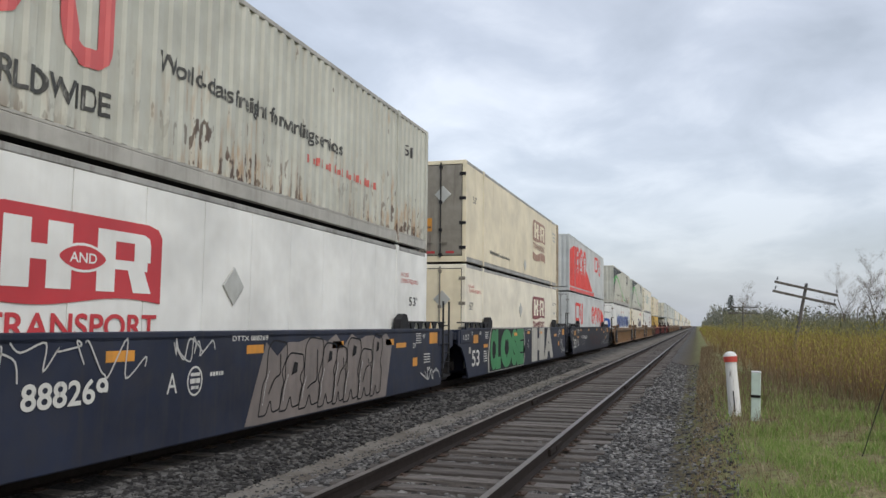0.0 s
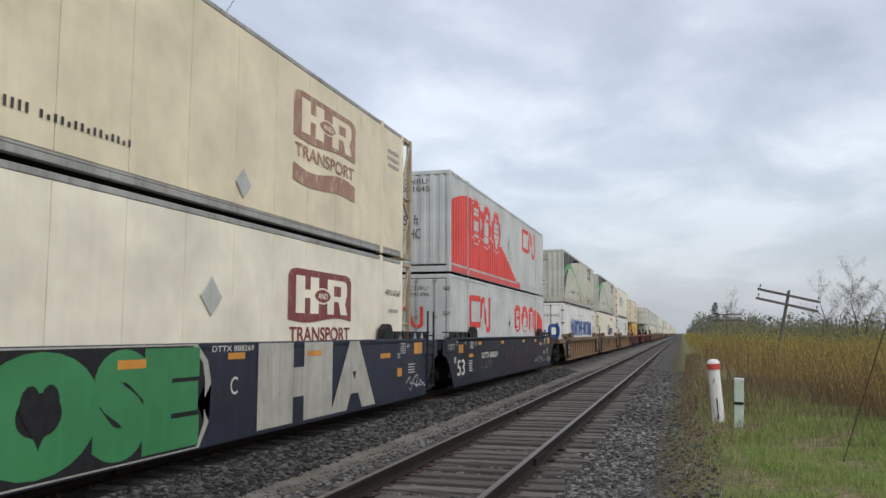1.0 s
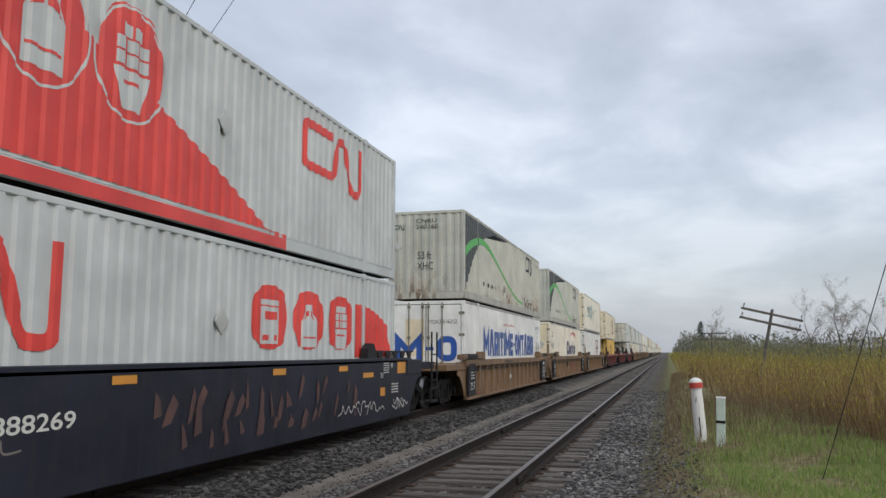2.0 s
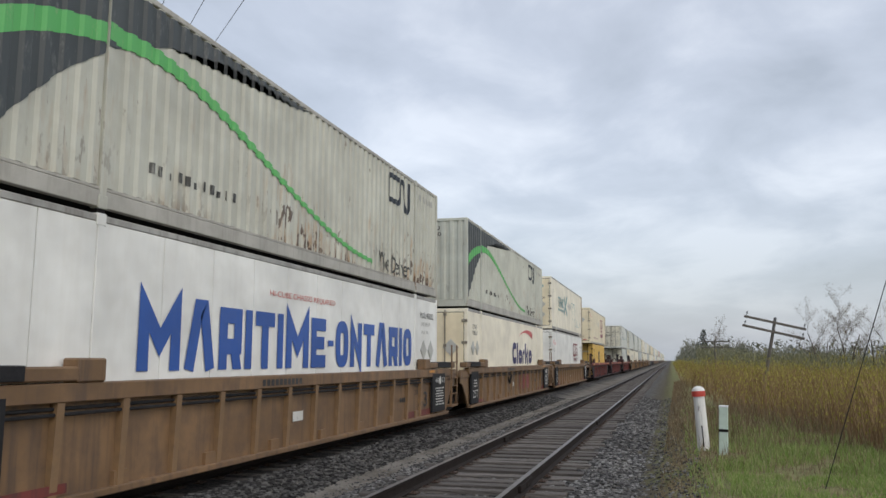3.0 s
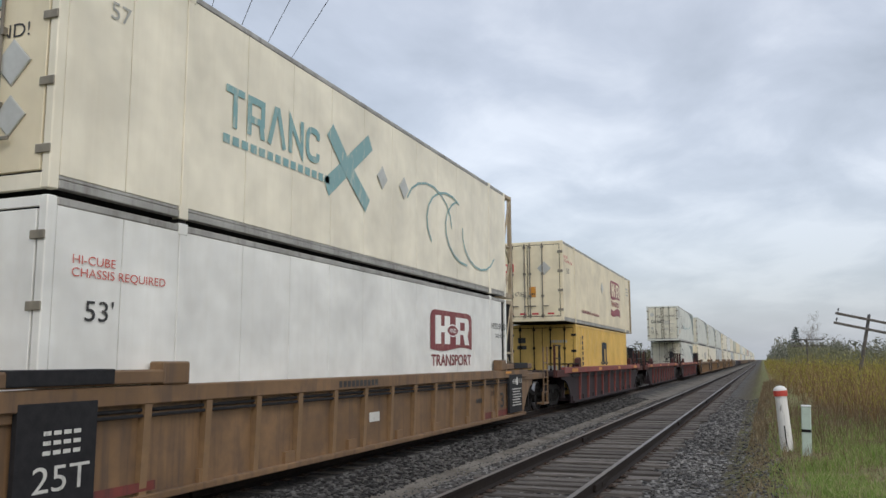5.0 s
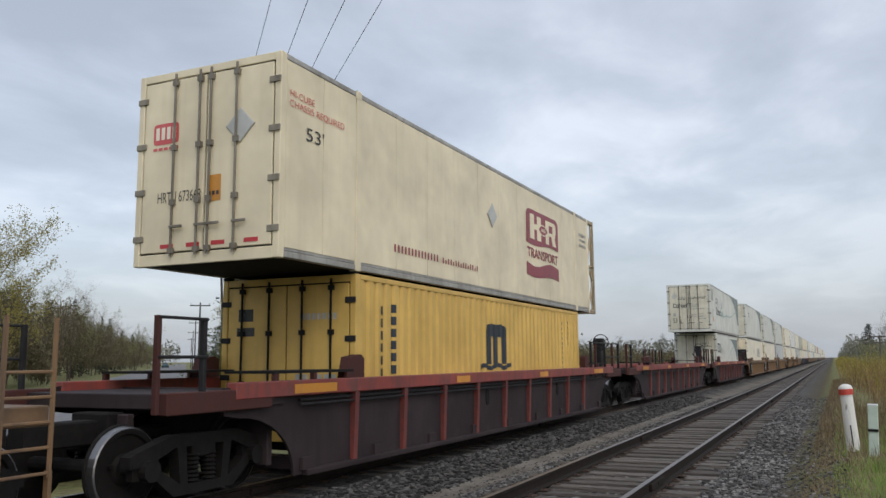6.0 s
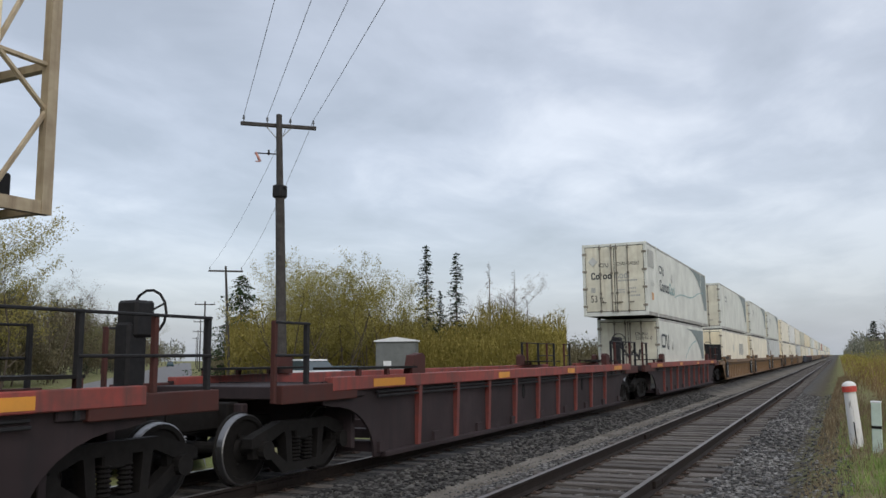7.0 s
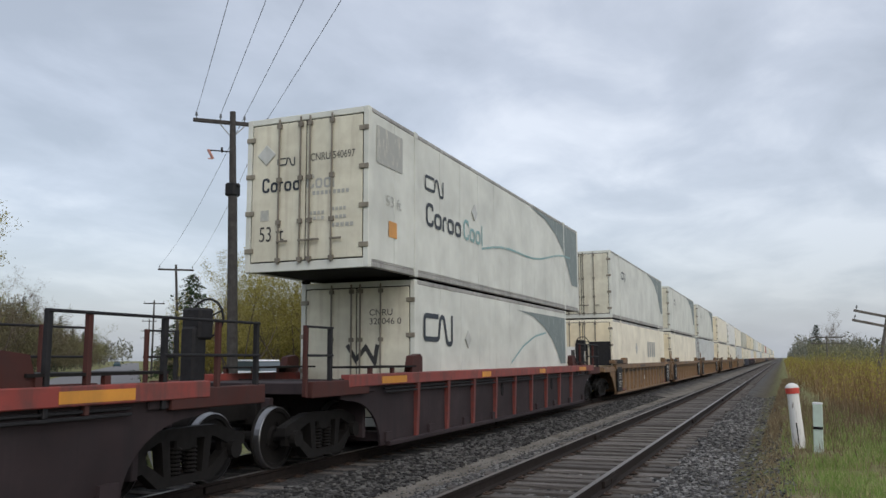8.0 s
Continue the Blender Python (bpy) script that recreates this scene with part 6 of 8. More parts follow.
def dress_unit_6():
    z = 2.985
    lo = box_on(U[6] + 1.98, LOW, "yellow_dry", "ochre-yellow corrugated container with a dark three-stroke emblem", L=12.19, H=2.591)
    o = 1.98
    # three broad strokes under rounded heads, on a waved base
    for k, u in enumerate((7.22, 7.68, 8.14)):
        lay("emblem_stroke", rects((u - o, u + 0.26 - o, 1.52 - LOW, 2.25 - LOW)), M["slate"], lo, corrugated=True)
    for u in (7.22, 7.68):
        lay("emblem_head", sheet(oval(u + 0.36 - o, 2.24 - LOW, 0.36, 0.14, 20)), M["slate"], lo, corrugated=True, lift=0.007 + 0.003 * (u > 7.5))
    lay("emblem_base", ribbon([(6.9 + 0.15 * i - o, 1.47 - LOW + 0.035 * math.sin(i * 1.2)) for i in range(13)], 0.09), M["slate"], lo, corrugated=True, lift=0.008)
    for k, u in ((0, 2.75), (1, 3.15)):
        marks = rects(*[(u - o, u + 0.12 - o, 1.15 + 0.20 * i + 0.05 * k - LOW, 1.29 + 0.20 * i + 0.05 * k - LOW) for i in range(7)])
        lay("upright_line", marks, M["slate"], lo, corrugated=True)
    lay("upright_line", rects(*[(12.6 - o, 12.72 - o, 1.35 + 0.13 * i - LOW, 1.43 + 0.13 * i - LOW) for i in range(10)]), M["slate"], lo, corrugated=True)
    lay("upright_line", rects(*[(13.1 - o, 13.2 - o, 2.0 + 0.14 * i - LOW, 2.08 + 0.14 * i - LOW) for i in range(5)]), M["slate"], lo, corrugated=True)
    lay("door_line", rects((-0.95, -0.65, 1.9, 2.1), (-0.98, -0.62, 1.66, 1.8)), M["ink"], lo, face="end", at=-0.002)
    lay("number_line", bars(0.3, 0.95, 1.9, 2.0, 7, 0.3), M["ink_grey"], lo, face="end", at=-0.002)
    lay("number_line", bars(0.2, 0.95, 0.75, 1.05, 6, 0.3), M["ink_grey"], lo, face="end", at=-0.002)
    up = box_on(U[6], z, "cream_reefer", "cream smooth-sided container with a crimson emblem", H=2.87, nose_frame=True)
    panel_emblem(up, 9.88, 12.43, 4.43 - z, 5.32 - z, M["logo_maroon_fresh"], M["cream"], band=True)
    placard(up, 7.65, 4.75 - z)
    lay("number_line", bars(3.2, 4.9, 3.43 - z, 3.56 - z, 14, 0.55), M["logo_maroon_fresh"], up)
    lay("text_line", bars(5.1, 6.8, 3.43 - z, 3.54 - z, 15, 0.55, cut=0.35), M["logo_maroon_fresh"], up)
    lay("caption", text("HI-CUBE\nCHASSIS REQUIRED", 0.2, 1.6, 5.1 - z, 5.36 - z), M["ink_red"], up)
    lay("numeral", text("53'", 0.6, 1.05, 4.72 - z, 4.92 - z), M["ink"], up)
    for i in range(3):
        lay("number_line", bars(14.5, 15.2, 4.9 - z + i * 0.16, 4.98 - z + i * 0.16, 6, 0.3), M["ink_grey"], up)
    reefer_doors(up, 2.87, emblem=M["arc_red"], number="HRTU 673668")


def cool_box(y, z, label):
    """A smooth white box with a grey sweep at its front end, as further back in the train."""
    up = box_on(y, z, "cool_reefer", label)
    bent_emblem(up, 2.45, 3.5, 1.8, 2.2, M["slate"], False)
    sweep = [(10.2, 2.8), (11.8, 2.66), (13.0, 2.38), (14.0, 1.93), (14.7, 1.33), (15.1, 0.9)]
    lay("swoosh", sheet(sweep + [(15.95, 0.9), (15.95, 2.8)]), M["sweep_grey"], up, label="green-grey sweep at the front end")
    for i in range(5):
        lay("door_line", rects((-0.9, -0.1, 0.6 + 0.4 * i, 0.68 + 0.4 * i)), M["ink_grey"], up, face="end", at=-0.002)
    return up


def dress_unit_8():
    zl, z = 0.30, 3.215
    o = 1.98
    lo = box_on(U[8] + o, zl, "cool_reefer", "white container with a black bent emblem and a green-grey sweep", L=12.19, H=2.87)
    bent_emblem(lo, 2.35 - o, 4.0 - o, 1.88 - zl, 2.55 - zl, M["slate"], False)
    placard(lo, 4.9 - o, 2.05 - zl, 0.2)
    sweep = [(8.7, 2.92), (10.2, 2.82), (11.4, 2.55), (12.3, 2.2), (13.0, 1.75), (13.3, 1.45)]
    lay("swoosh", sheet([(u - o, w - zl) for u, w in sweep] + [(13.95 - o, 1.45 - zl), (13.95 - o, 2.92 - zl)]), M["sweep_grey"], lo, label="green-grey sweep at the front end")
    lay("green_line", ribbon([(8.1 - o, 1.5 - zl), (9.2 - o, 1.95 - zl), (10.4 - o, 2.25 - zl), (11.6 - o, 2.38 - zl)], 0.05), M["ink_teal"], lo, lift=0.007)
    lay("door_line", ribbon([(-0.2, 1.6), (0.0, 1.3), (0.22, 1.55), (0.42, 1.25), (0.48, 1.6)], 0.09), M["ink"], lo, face="end", at=-0.002)
    lay("number", text("CNRU\n320046 0", 0.3, 1.0, 2.0, 2.3), M["ink"], lo, face="end", at=-0.002)
    up = box_on(U[8], z, "cool_reefer", "white insulated container with green-grey sweep and stickered doors", H=2.915)
    bent_emblem(up, 2.45, 3.5, 5.02 - z, 5.40 - z, M["slate"], False)
    mark_row(up, 2.5, 4.55, 4.32 - z, 4.82 - z, ("open_ring", "small_ring", "small_hook", "small_ring", "small_ring"), M["slate"], "", 0.08)
    mark_row(up, 4.65, 6.0, 4.32 - z, 4.80 - z, ("open_ring", "small_ring", "small_ring", "post"), M["ink_teal"], "", 0.07)
    placard(up, 5.4, 5.05 - z, 0.2)
    lay("green_line", ribbon([(5.9 + 0.75 * i, 4.25 - z + 0.06 * i + 0.10 * math.sin(i * 0.75)) for i in range(13)], 0.05), M["ink_teal"], up, lift=0.007)
    sweep = [(10.2, 6.02), (11.8, 5.88), (13.0, 5.6), (14.0, 5.15), (14.7, 4.55), (15.1, 4.1)]
    lay("swoosh", sheet([(u, w - z) for u, w in sweep] + [(15.95, 4.1 - z), (15.95, 6.02 - z)]), M["sweep_grey"], up, label="green-grey sweep at the front end")
    lay("numeral", text("53 ft", 0.7, 1.35, 4.42 - z, 4.62 - z), M["ink_grey"], up)
    lay("sticker", rects((0.8, 1.15, 3.85 - z, 4.15 - z)), M["orange"], up)
    lay("patch", rects((0.3, 1.4, 5.15 - z, 5.85 - z)), M["ink_grey"], up)
    # doors
    bent_emblem(up, -0.62, -0.22, 1.95, 2.12, M["slate"], False, face="end", at=-0.004)
    mark_row(up, -0.95, -0.1, 1.48, 1.76, ("open_ring", "small_ring", "small_hook", "small_ring", "small_ring"), M["slate"], "", 0.045, False, "end", -0.002)
    mark_row(up, 0.02, 0.62, 1.48, 1.76, ("open_ring", "small_ring", "small_ring", "post"), M["ink_grey"], "", 0.04, False, "end", -0.002)
    lay("number", text("CNRU 540697", 0.1, 1.02, 2.0, 2.14), M["ink"], up, face="end", at=-0.002)
    lay("door_line", bars(0.15, 0.9, 1.36, 1.43, 9, 0.3), M["ink_grey"], up, face="end", at=-0.002)
    lay("caption", text("53 ft", -0.98, -0.45, 0.56, 0.84), M["ink"], up, face="end", at=-0.002)
    lay("patch", rects((-0.96, -0.78, 0.95, 1.15)), M["ink_grey"], up, face="end", at=-0.006)
    for x, zz in ((0.1, 0.9), (0.55, 0.9), (0.1, 1.0), (0.55, 1.05)):
        lay("number_line", bars(x, x + 0.3, zz, zz + 0.06, 4, 0.3), M["ink_grey"], up, face="end", at=-0.006)
    lay("number_line", bars(0.55, 1.0, 0.75, 0.82, 5, 0.3), M["ink_grey"], up, face="end", at=-0.006)
    placard(up, -0.85, 2.2, 0.2, face="end", at=-0.004)


M["logo_maroon_fresh"] = paint("deep_crimson_film", (0.25, 0.03, 0.045), 0.45, (0.2, 0.1, 0.1), 0.15, 0.3)
M["cool"] = paint("off_white_reefer_paint", (0.63, 0.65, 0.60), 0.45, (0.36, 0.33, 0.26), 0.15, 0.5)
M["cool_door"] = paint("yellowed_white_door_paint", (0.66, 0.64, 0.52), 0.45, (0.34, 0.28, 0.2), 0.35, 0.8)
M["sweep_grey"] = worn_ink("green_grey_sweep", (0.16, 0.20, 0.20), (0.38, 0.42, 0.40), 0.35)
STYLES["cool_reefer"] = dict(side="smooth", body="cool", rail="aluminium", post="cool", door="cool_door", bar="bar_worn")
dress_unit_0()
dress_unit_1()
dress_unit_2()
dress_unit_3()
dress_unit_4()
dress_unit_5()
dress_unit_6()
dress_unit_8()


def far_car(y, style):
    """A well car too far off to show more than its sides, chords and end platforms."""
    e = thing("well_car", pose(TX, y, 0), {"navy": "distant dark navy well car", "brown": "distant ochre-brown well car", "red": "distant red-topped well car"}[style] + " under stacked containers", "well car", "well cars of the train")
    body, top = {"navy": ("navy", "navy"), "brown": ("brown", "brown_rib"), "red": ("car_red_dark", "car_red")}[style]
    for sx in (1, -1):
        xa, xb = sorted((sx * CAR_HALF, sx * (CAR_HALF - 0.12)))
        cached("side_plate", ("fplate", style, sx), lambda: prism(bmesh.new(), end_cut(-1.45, 17.6, 0.14, 1.3), "x", xa + 0.04, xb - 0.04), M[body], e)
        cached("top_chord", ("fchord", style, sx), lambda: boxes((xa, xb, -0.7, 16.85, 1.18, 1.37)), M[top], e)
    cached("floor_beam", ("ffloor", style), lambda: boxes((-1.4, 1.4, 0.2, 15.9, 0.2, 0.36)), M[body], e)
    cached("coupling", ("fcoup", style), lambda: boxes((-0.2, 0.2, -1.75, 17.9, 0.62, 0.95)), M["iron"], e)
    return e


# the rest of the train, away towards the horizon
def dress_rest():
    u9 = cool_box(U[9], HIGH, "white insulated container with a green-grey sweep at its front end")
    lo = box_on(U[9], LOW, "pale_reefer", "cream smooth-sided container on the brown well car")
    placard(lo, 6.0, 1.7)
    lay("text_line", bars(9.5, 12.2, 1.3, 2.1, 4, 0.25), M["ink_grey"], lo)
    lay("vent_panel", rects((0.3, 1.2, 0.95, 1.95)), M["black"], lo, face="end", at=-0.06, label="black cooling-unit cover")
    lay("sign", rects((-0.75, 0.1, 1.2, 1.75)), M["white"], lo, face="end", at=-0.06, label="white notice")
    lay("sign_line", bars(-0.5, -0.1, 1.35, 1.6, 2, 0.3), M["ink"], lo, face="end", at=-0.064)
    brown_marks(cars[9])
    y = U[9]
    uppers = [u9]
    rnd = random.Random(11)
    pair = {}
    far_swoosh = None
    for i in range(10, 42):
        y += 23.1 if i % 3 == 0 else 19.55
        style = "red" if i in (16, 17, 24) else "navy" if i % 9 in (6, 7, 8) else "brown"
        if style not in pair:
            pair[style] = next(c for k, c in cars.items() if (k == 2 and style == "navy") or (k == 3 and style == "brown") or (k == 6 and style == "red"))
        c = copy_thing(pair[style], pose(TX, y, 0)) if i < 14 else far_car(y, style)
        TRAIN.append(c)
        if i < 16:
            truck_at(y - 1.75)
        kind = "cream" if i in (16, 17) else "red" if i == 25 else rnd.choice(("swoosh", "white", "cream", "swoosh", "pale", "worn"))
        if i == 10:
            kind = "swoosh"
        if kind == "swoosh":
            if i > 13 and far_swoosh is None:
                far_swoosh = box_on(y, HIGH, "cool_reefer", "white insulated container far back in the train", far=True)
            else:
                TRAIN.append(copy_thing(u9 if i < 14 else far_swoosh, pose(TX, y, HIGH)))
        else:
            st = dict(white="white_reefer", cream="cream_reefer", red="red_dry", pale="pale_reefer", worn="worn_dry")[kind]
            lab = dict(white="white smooth-sided container", cream="cream smooth-sided container", red="red corrugated container", pale="pale cream smooth-sided container", worn="worn grey corrugated container")[kind]
            box_on(y, HIGH, st, lab + " stacked on another", doors=kind not in ("red", "worn"), far=i > 13)
        low = rnd.choice(("white_reefer", "pale_reefer", "cream_reefer", "grey_dry", "pale_reefer"))
        box_on(y, LOW, low, {"white_reefer": "white smooth-sided container", "pale_reefer": "pale cream smooth-sided container", "cream_reefer": "cream smooth-sided container", "grey_dry": "pale grey corrugated container"}[low] + " in a well car", far=i > 13)


M["dull_red"] = paint("dull_red_container_paint", (0.36, 0.06, 0.045), 0.5, (0.2, 0.09, 0.06), 0.3, 0.6)
STYLES["red_dry"] = dict(side="corr", body="dull_red", rail="dull_red", post="dull_red", door="dull_red", bar="iron")
dress_rest()


# ---- the verges ----
def island_mat(name, a, b, c=None, rough=0.8, translucent=0.0):
    """Foliage or stone whose every piece has its own shade between the colours."""
    m, nt, N, L, bs = mat_new(name)
    g = N.new("ShaderNodeNewGeometry")
    r = N.new("ShaderNodeValToRGB")
    e = r.color_ramp.elements
    e[0].color, e[1].color = (*a, 1), (*b, 1)
    if c:
        e.new(0.5).color = (*c, 1)
    L.new(g.outputs["Random Per Island"], r.inputs[0])
    col = mix_rgb(nt, times_value(nt, ramp_mask(nt, tex_noise(nt, 0.35, 3), 0.3, 0.7), 0.45), r.outputs[0], tuple(0.55 * v for v in a))
    L.new(col, bs.inputs["Base Color"])
    bs.inputs["Roughness"].default_value = rough
    bs.inputs["Specular IOR Level"].default_value = 0.15
    if translucent:
        tr = N.new("ShaderNodeBsdfTranslucent")
        L.new(col, tr.inputs[0])
        mx = N.new("ShaderNodeMixShader")
        mx.inputs[0].default_value = translucent
        L.new(bs.outputs[0], mx.inputs[1])
        L.new(tr.outputs[0], mx.inputs[2])
        L.new(mx.outputs[0], N["Material Output"].inputs[0])
    return m


M["ballast"] = island_mat("crushed_stone", (0.045, 0.045, 0.047), (0.34, 0.335, 0.325), (0.115, 0.112, 0.11), 0.9)
M["ballast_dark"] = island_mat("darker_crushed_stone", (0.026, 0.026, 0.027), (0.20, 0.197, 0.19), (0.062, 0.06, 0.059), 0.9)
M["grass"] = island_mat("spring_grass", (0.20, 0.31, 0.07), (0.50, 0.46, 0.25), (0.30, 0.41, 0.12), 0.7, 0.35)
M["tan_grass"] = island_mat("dead_tan_grass", (0.24, 0.19, 0.11), (0.50, 0.42, 0.28), (0.36, 0.29, 0.18), 0.8, 0.2)
M["weed"] = island_mat("dry_weeds", (0.15, 0.105, 0.065), (0.30, 0.24, 0.15), (0.21, 0.155, 0.095))
M["stem"] = island_mat("reddish_stems", (0.17, 0.10, 0.055), (0.36, 0.26, 0.14), (0.26, 0.17, 0.085))
M["bud"] = island_mat("yellow_green_buds", (0.26, 0.25, 0.045), (0.52, 0.46, 0.13), (0.39, 0.35, 0.075), 0.7, 0.35)
M["leaf_willow"] = island_mat("willow_leaves", (0.22, 0.20, 0.05), (0.46, 0.40, 0.15), (0.33, 0.29, 0.08), 0.7, 0.4)
M["leaf_young"] = island_mat("young_leaves", (0.14, 0.15, 0.06), (0.30, 0.28, 0.15), (0.20, 0.20, 0.085), 0.7, 0.4)
M["leaf_brown"] = island_mat("bare_twigs", (0.13, 0.105, 0.08), (0.25, 0.21, 0.16), (0.18, 0.15, 0.11))
M["needle"] = island_mat("spruce_needles", (0.010, 0.026, 0.016), (0.035, 0.06, 0.03), (0.02, 0.04, 0.022))
M["needle_pine"] = island_mat("pine_needles", (0.02, 0.045, 0.018), (0.06, 0.09, 0.035), (0.035, 0.065, 0.025))
M["bark"] = plain("grey_brown_bark", (0.085, 0.07, 0.058), 0.9, 0, 0.35, 6)
# bark for far trees, its colour paled to suggest haze
M["bark_hazy"] = plain("haze_tinted_far_bark", (0.20, 0.19, 0.17), 0.9, 0, 0.2, 4)
M["bark_dead"] = plain("bleached_dead_wood", (0.16, 0.14, 0.125), 0.9, 0, 0.3, 6)


def raw(name, verts, faces, mat, parent=None):
    me = bpy.data.meshes.new(name)
    me.from_pydata([tuple(v) for v in verts], [], faces)
    me.materials.append(mat)
    ob = new(name, me)
    if parent is not None:
        ob.parent = parent
    return ob


def stones(name, label, mat, zones, seed):
    r = np.random.RandomState(seed)
    cube = np.array([(x, y, z) for x in (-1, 1) for y in (-1, 1) for z in (-1, 1)], float)
    quads = [(0, 1, 3, 2), (4, 6, 7, 5), (0, 4, 5, 1), (2, 3, 7, 6), (0, 2, 6, 4), (1, 5, 7, 3)]
    V, F = [], []
    for x0, x1, n, k in zones:
        for _ in range(n):
            x = r.uniform(x0, x1)
            y = 6.5 + 36 * r.uniform(0, 1) ** 2.2
            s = r.uniform(0.016, 0.040) * k
            if -4.2 < x < -1.6 and abs(abs(x - NX) - RAIL_HALF) < 0.11:
                continue
            p = cube * r.uniform(0.6, 1.25, (8, 3)) * (s, s * r.uniform(0.8, 1.4), s * r.uniform(0.5, 0.9))
            a = r.uniform(0, 6.28)
            c, sn = math.cos(a), math.sin(a)
            q = np.stack([p[:, 0] * c - p[:, 1] * sn, p[:, 0] * sn + p[:, 1] * c, p[:, 2]], 1)
            q += (x, y, ground_z(x, y) + s * 0.25)
            b = len(V)
            V.extend(q.tolist())
            F.extend([tuple(b + i for i in f) for f in quads])
    return tagged(raw(name, V, F, mat), label, "ballast", kind="stuff")


def blades(name, label, category, mat, n, where, height, width, lean, seed, seg=1):
    """Upright blades or stems. where(r) gives a place; height(r, x, y) a length."""
    r = np.random.RandomState(seed)
    V, F = [], []
    for _ in range(n):
        x, y = where(r)
        h = height(r, x, y)
        if h <= 0:
            continue
        z = ground_z(x, y) - 0.02
        a = r.uniform(0, 6.28)
        w = width * r.uniform(0.6, 1.5) * (1 + 0.03 * y)
        dx, dy = math.cos(a) * w, math.sin(a) * w
        lx, ly = r.normal(0, lean) * h, r.normal(0, lean) * h
        b = len(V)
        V += [(x - dx, y - dy, z), (x + dx, y + dy, z), (x + dx * 0.7 + lx * 0.4, y + dy * 0.7 + ly * 0.4, z + h * 0.55), (x - dx * 0.7 + lx * 0.4, y - dy * 0.7 + ly * 0.4, z + h * 0.55), (x + lx, y + ly, z + h)]
        F += [(b, b + 1, b + 2, b + 3), (b + 3, b + 2, b + 4)]
    return tagged(raw(name, V, F, mat), label, category, kind="stuff")


def in_verge(r):
    y = 5.5 + 24 * r.uniform(0, 1) ** 1.5
    return r.uniform(0.1, 1.5 + y * 0.27), y


def verge_height(r, x, y):
    k = noise.noise((x * 0.9, y * 0.9, 3.0)) + 0.5 * noise.noise((x * 2.6, y * 2.6, 8.0))
    if k < -0.32 + 0.025 * max(0, y - 14) or (x < 0.6 and r.uniform() < 0.7):
        return 0.0
    return r.uniform(0.03, 0.12) * (1.0 + 0.9 * k + (0.4 if y > 13 else 0))


def in_tan(r):
    y = 6 + 22 * r.uniform(0, 1) ** 1.3
    return r.uniform(-0.2, 1.5 + y * 0.27), y


def tan_height(r, x, y):
    k = noise.noise((x * 0.9, y * 0.9, 3.0)) + 0.5 * noise.noise((x * 2.6, y * 2.6, 8.0))
    if k > -0.34 + 0.022 * y + 0.3 * r.uniform():
        return 0.0
    return r.uniform(0.03, 0.11) * (0.5 + 0.045 * y)


def in_edge(r):
    y = 9 + 55 * r.uniform(0, 1) ** 1.3
    return -0.45 + abs(r.normal(0, 0.5)) + 0.008 * y, y


def brush_front(x):
    slope = 26.0 - 4.6 * max(0.0, x - 1.2) if x < 2.8 else max(11.5, 18.6 - 9.0 * (x - 2.8))
    return slope + 1.6 * noise.noise((x * 0.9, 2, 2))


def in_brush(r):
    while True:
        y = 11 + 340 * r.uniform(0, 1) ** 3.0
        x = r.uniform(max(0.5, 1.5 - max(0, y - 26) * 0.03), 4 + y * 0.36)
        if y > brush_front(x):
            return x, y


def brush_height(r, x, y):
    edge = min(1.0, 0.4 + (y - brush_front(x)) / 9.0) * min(1.0, 0.5 + max(0.0, x - 0.8) / 1.6)
    clump = 0.85 + 0.5 * noise.noise((x * 0.35, y * 0.35, 7)) + 0.25 * noise.noise((x * 1.3, y * 1.3, 9))
    return max(0.25, 1.72 * edge * clump * r.uniform(0.5, 1.12) + (0.012 * x * 0.8))


def brush():
    blades("brush_stems", "reddish-brown leafless shrub stems on the verge", "brush", M["stem"], 52000, in_brush, lambda r, x, y: brush_height(r, x, y) * 0.95, 0.0035, 0.24, 21)
    r = np.random.RandomState(22)
    V, F = [], []
    for _ in range(150000):
        x, y = in_brush(r)
        h = brush_height(r, x, y)
        z = ground_z(x, y) + h * (1.02 - 0.55 * r.uniform(0, 1) ** 1.4)
        if h < 0.5:
            continue
        s = r.uniform(0.012, 0.026) * (1 + 0.022 * y)
        d = r.normal(0, 1, (3, 3))
        d /= np.linalg.norm(d, axis=1)[:, None] + 1e-6
        b = len(V)
        V.extend((np.array((x, y, z)) + d * s * (0.55, 0.55, 2.1)).tolist())
        F.append((b, b + 1, b + 2))
    tagged(raw("brush_leaves", V, F, M["bud"]), "yellow-green budding willow brush on the verge", "brush", kind="stuff")


stones("ballast_stones", "grey crushed-stone ballast along the empty track", M["ballast"], ((-5.6, -4.6, 2600, 0.4), (-4.7, -4.2, 4800, 0.75), (-4.2, -1.6, 11000, 0.7), (-1.6, -0.55, 12000, 0.75), (-0.6, 0.3, 3000, 0.6)), 3)
stones("dark_ballast_stones", "dark crushed-stone ballast beside the train", M["ballast_dark"], ((-6.3, -5.35, 10500, 0.85),), 4)
blades("verge_grass", "short green spring grass beside the track", "grass", M["grass"], 130000, in_verge, verge_height, 0.0045, 0.35, 13)
blades("tan_grass", "dead tan grass matted between the green tufts", "grass", M["tan_grass"], 30000, in_tan, tan_height, 0.0035, 0.6, 16)
blades("edge_weeds", "dry brown weeds along the ballast edge", "weeds", M["weed"], 6000, in_edge, lambda r, x, y: r.uniform(0.05, 0.26) * (1.2 if y > 18 else 0.6), 0.003, 0.3, 14)
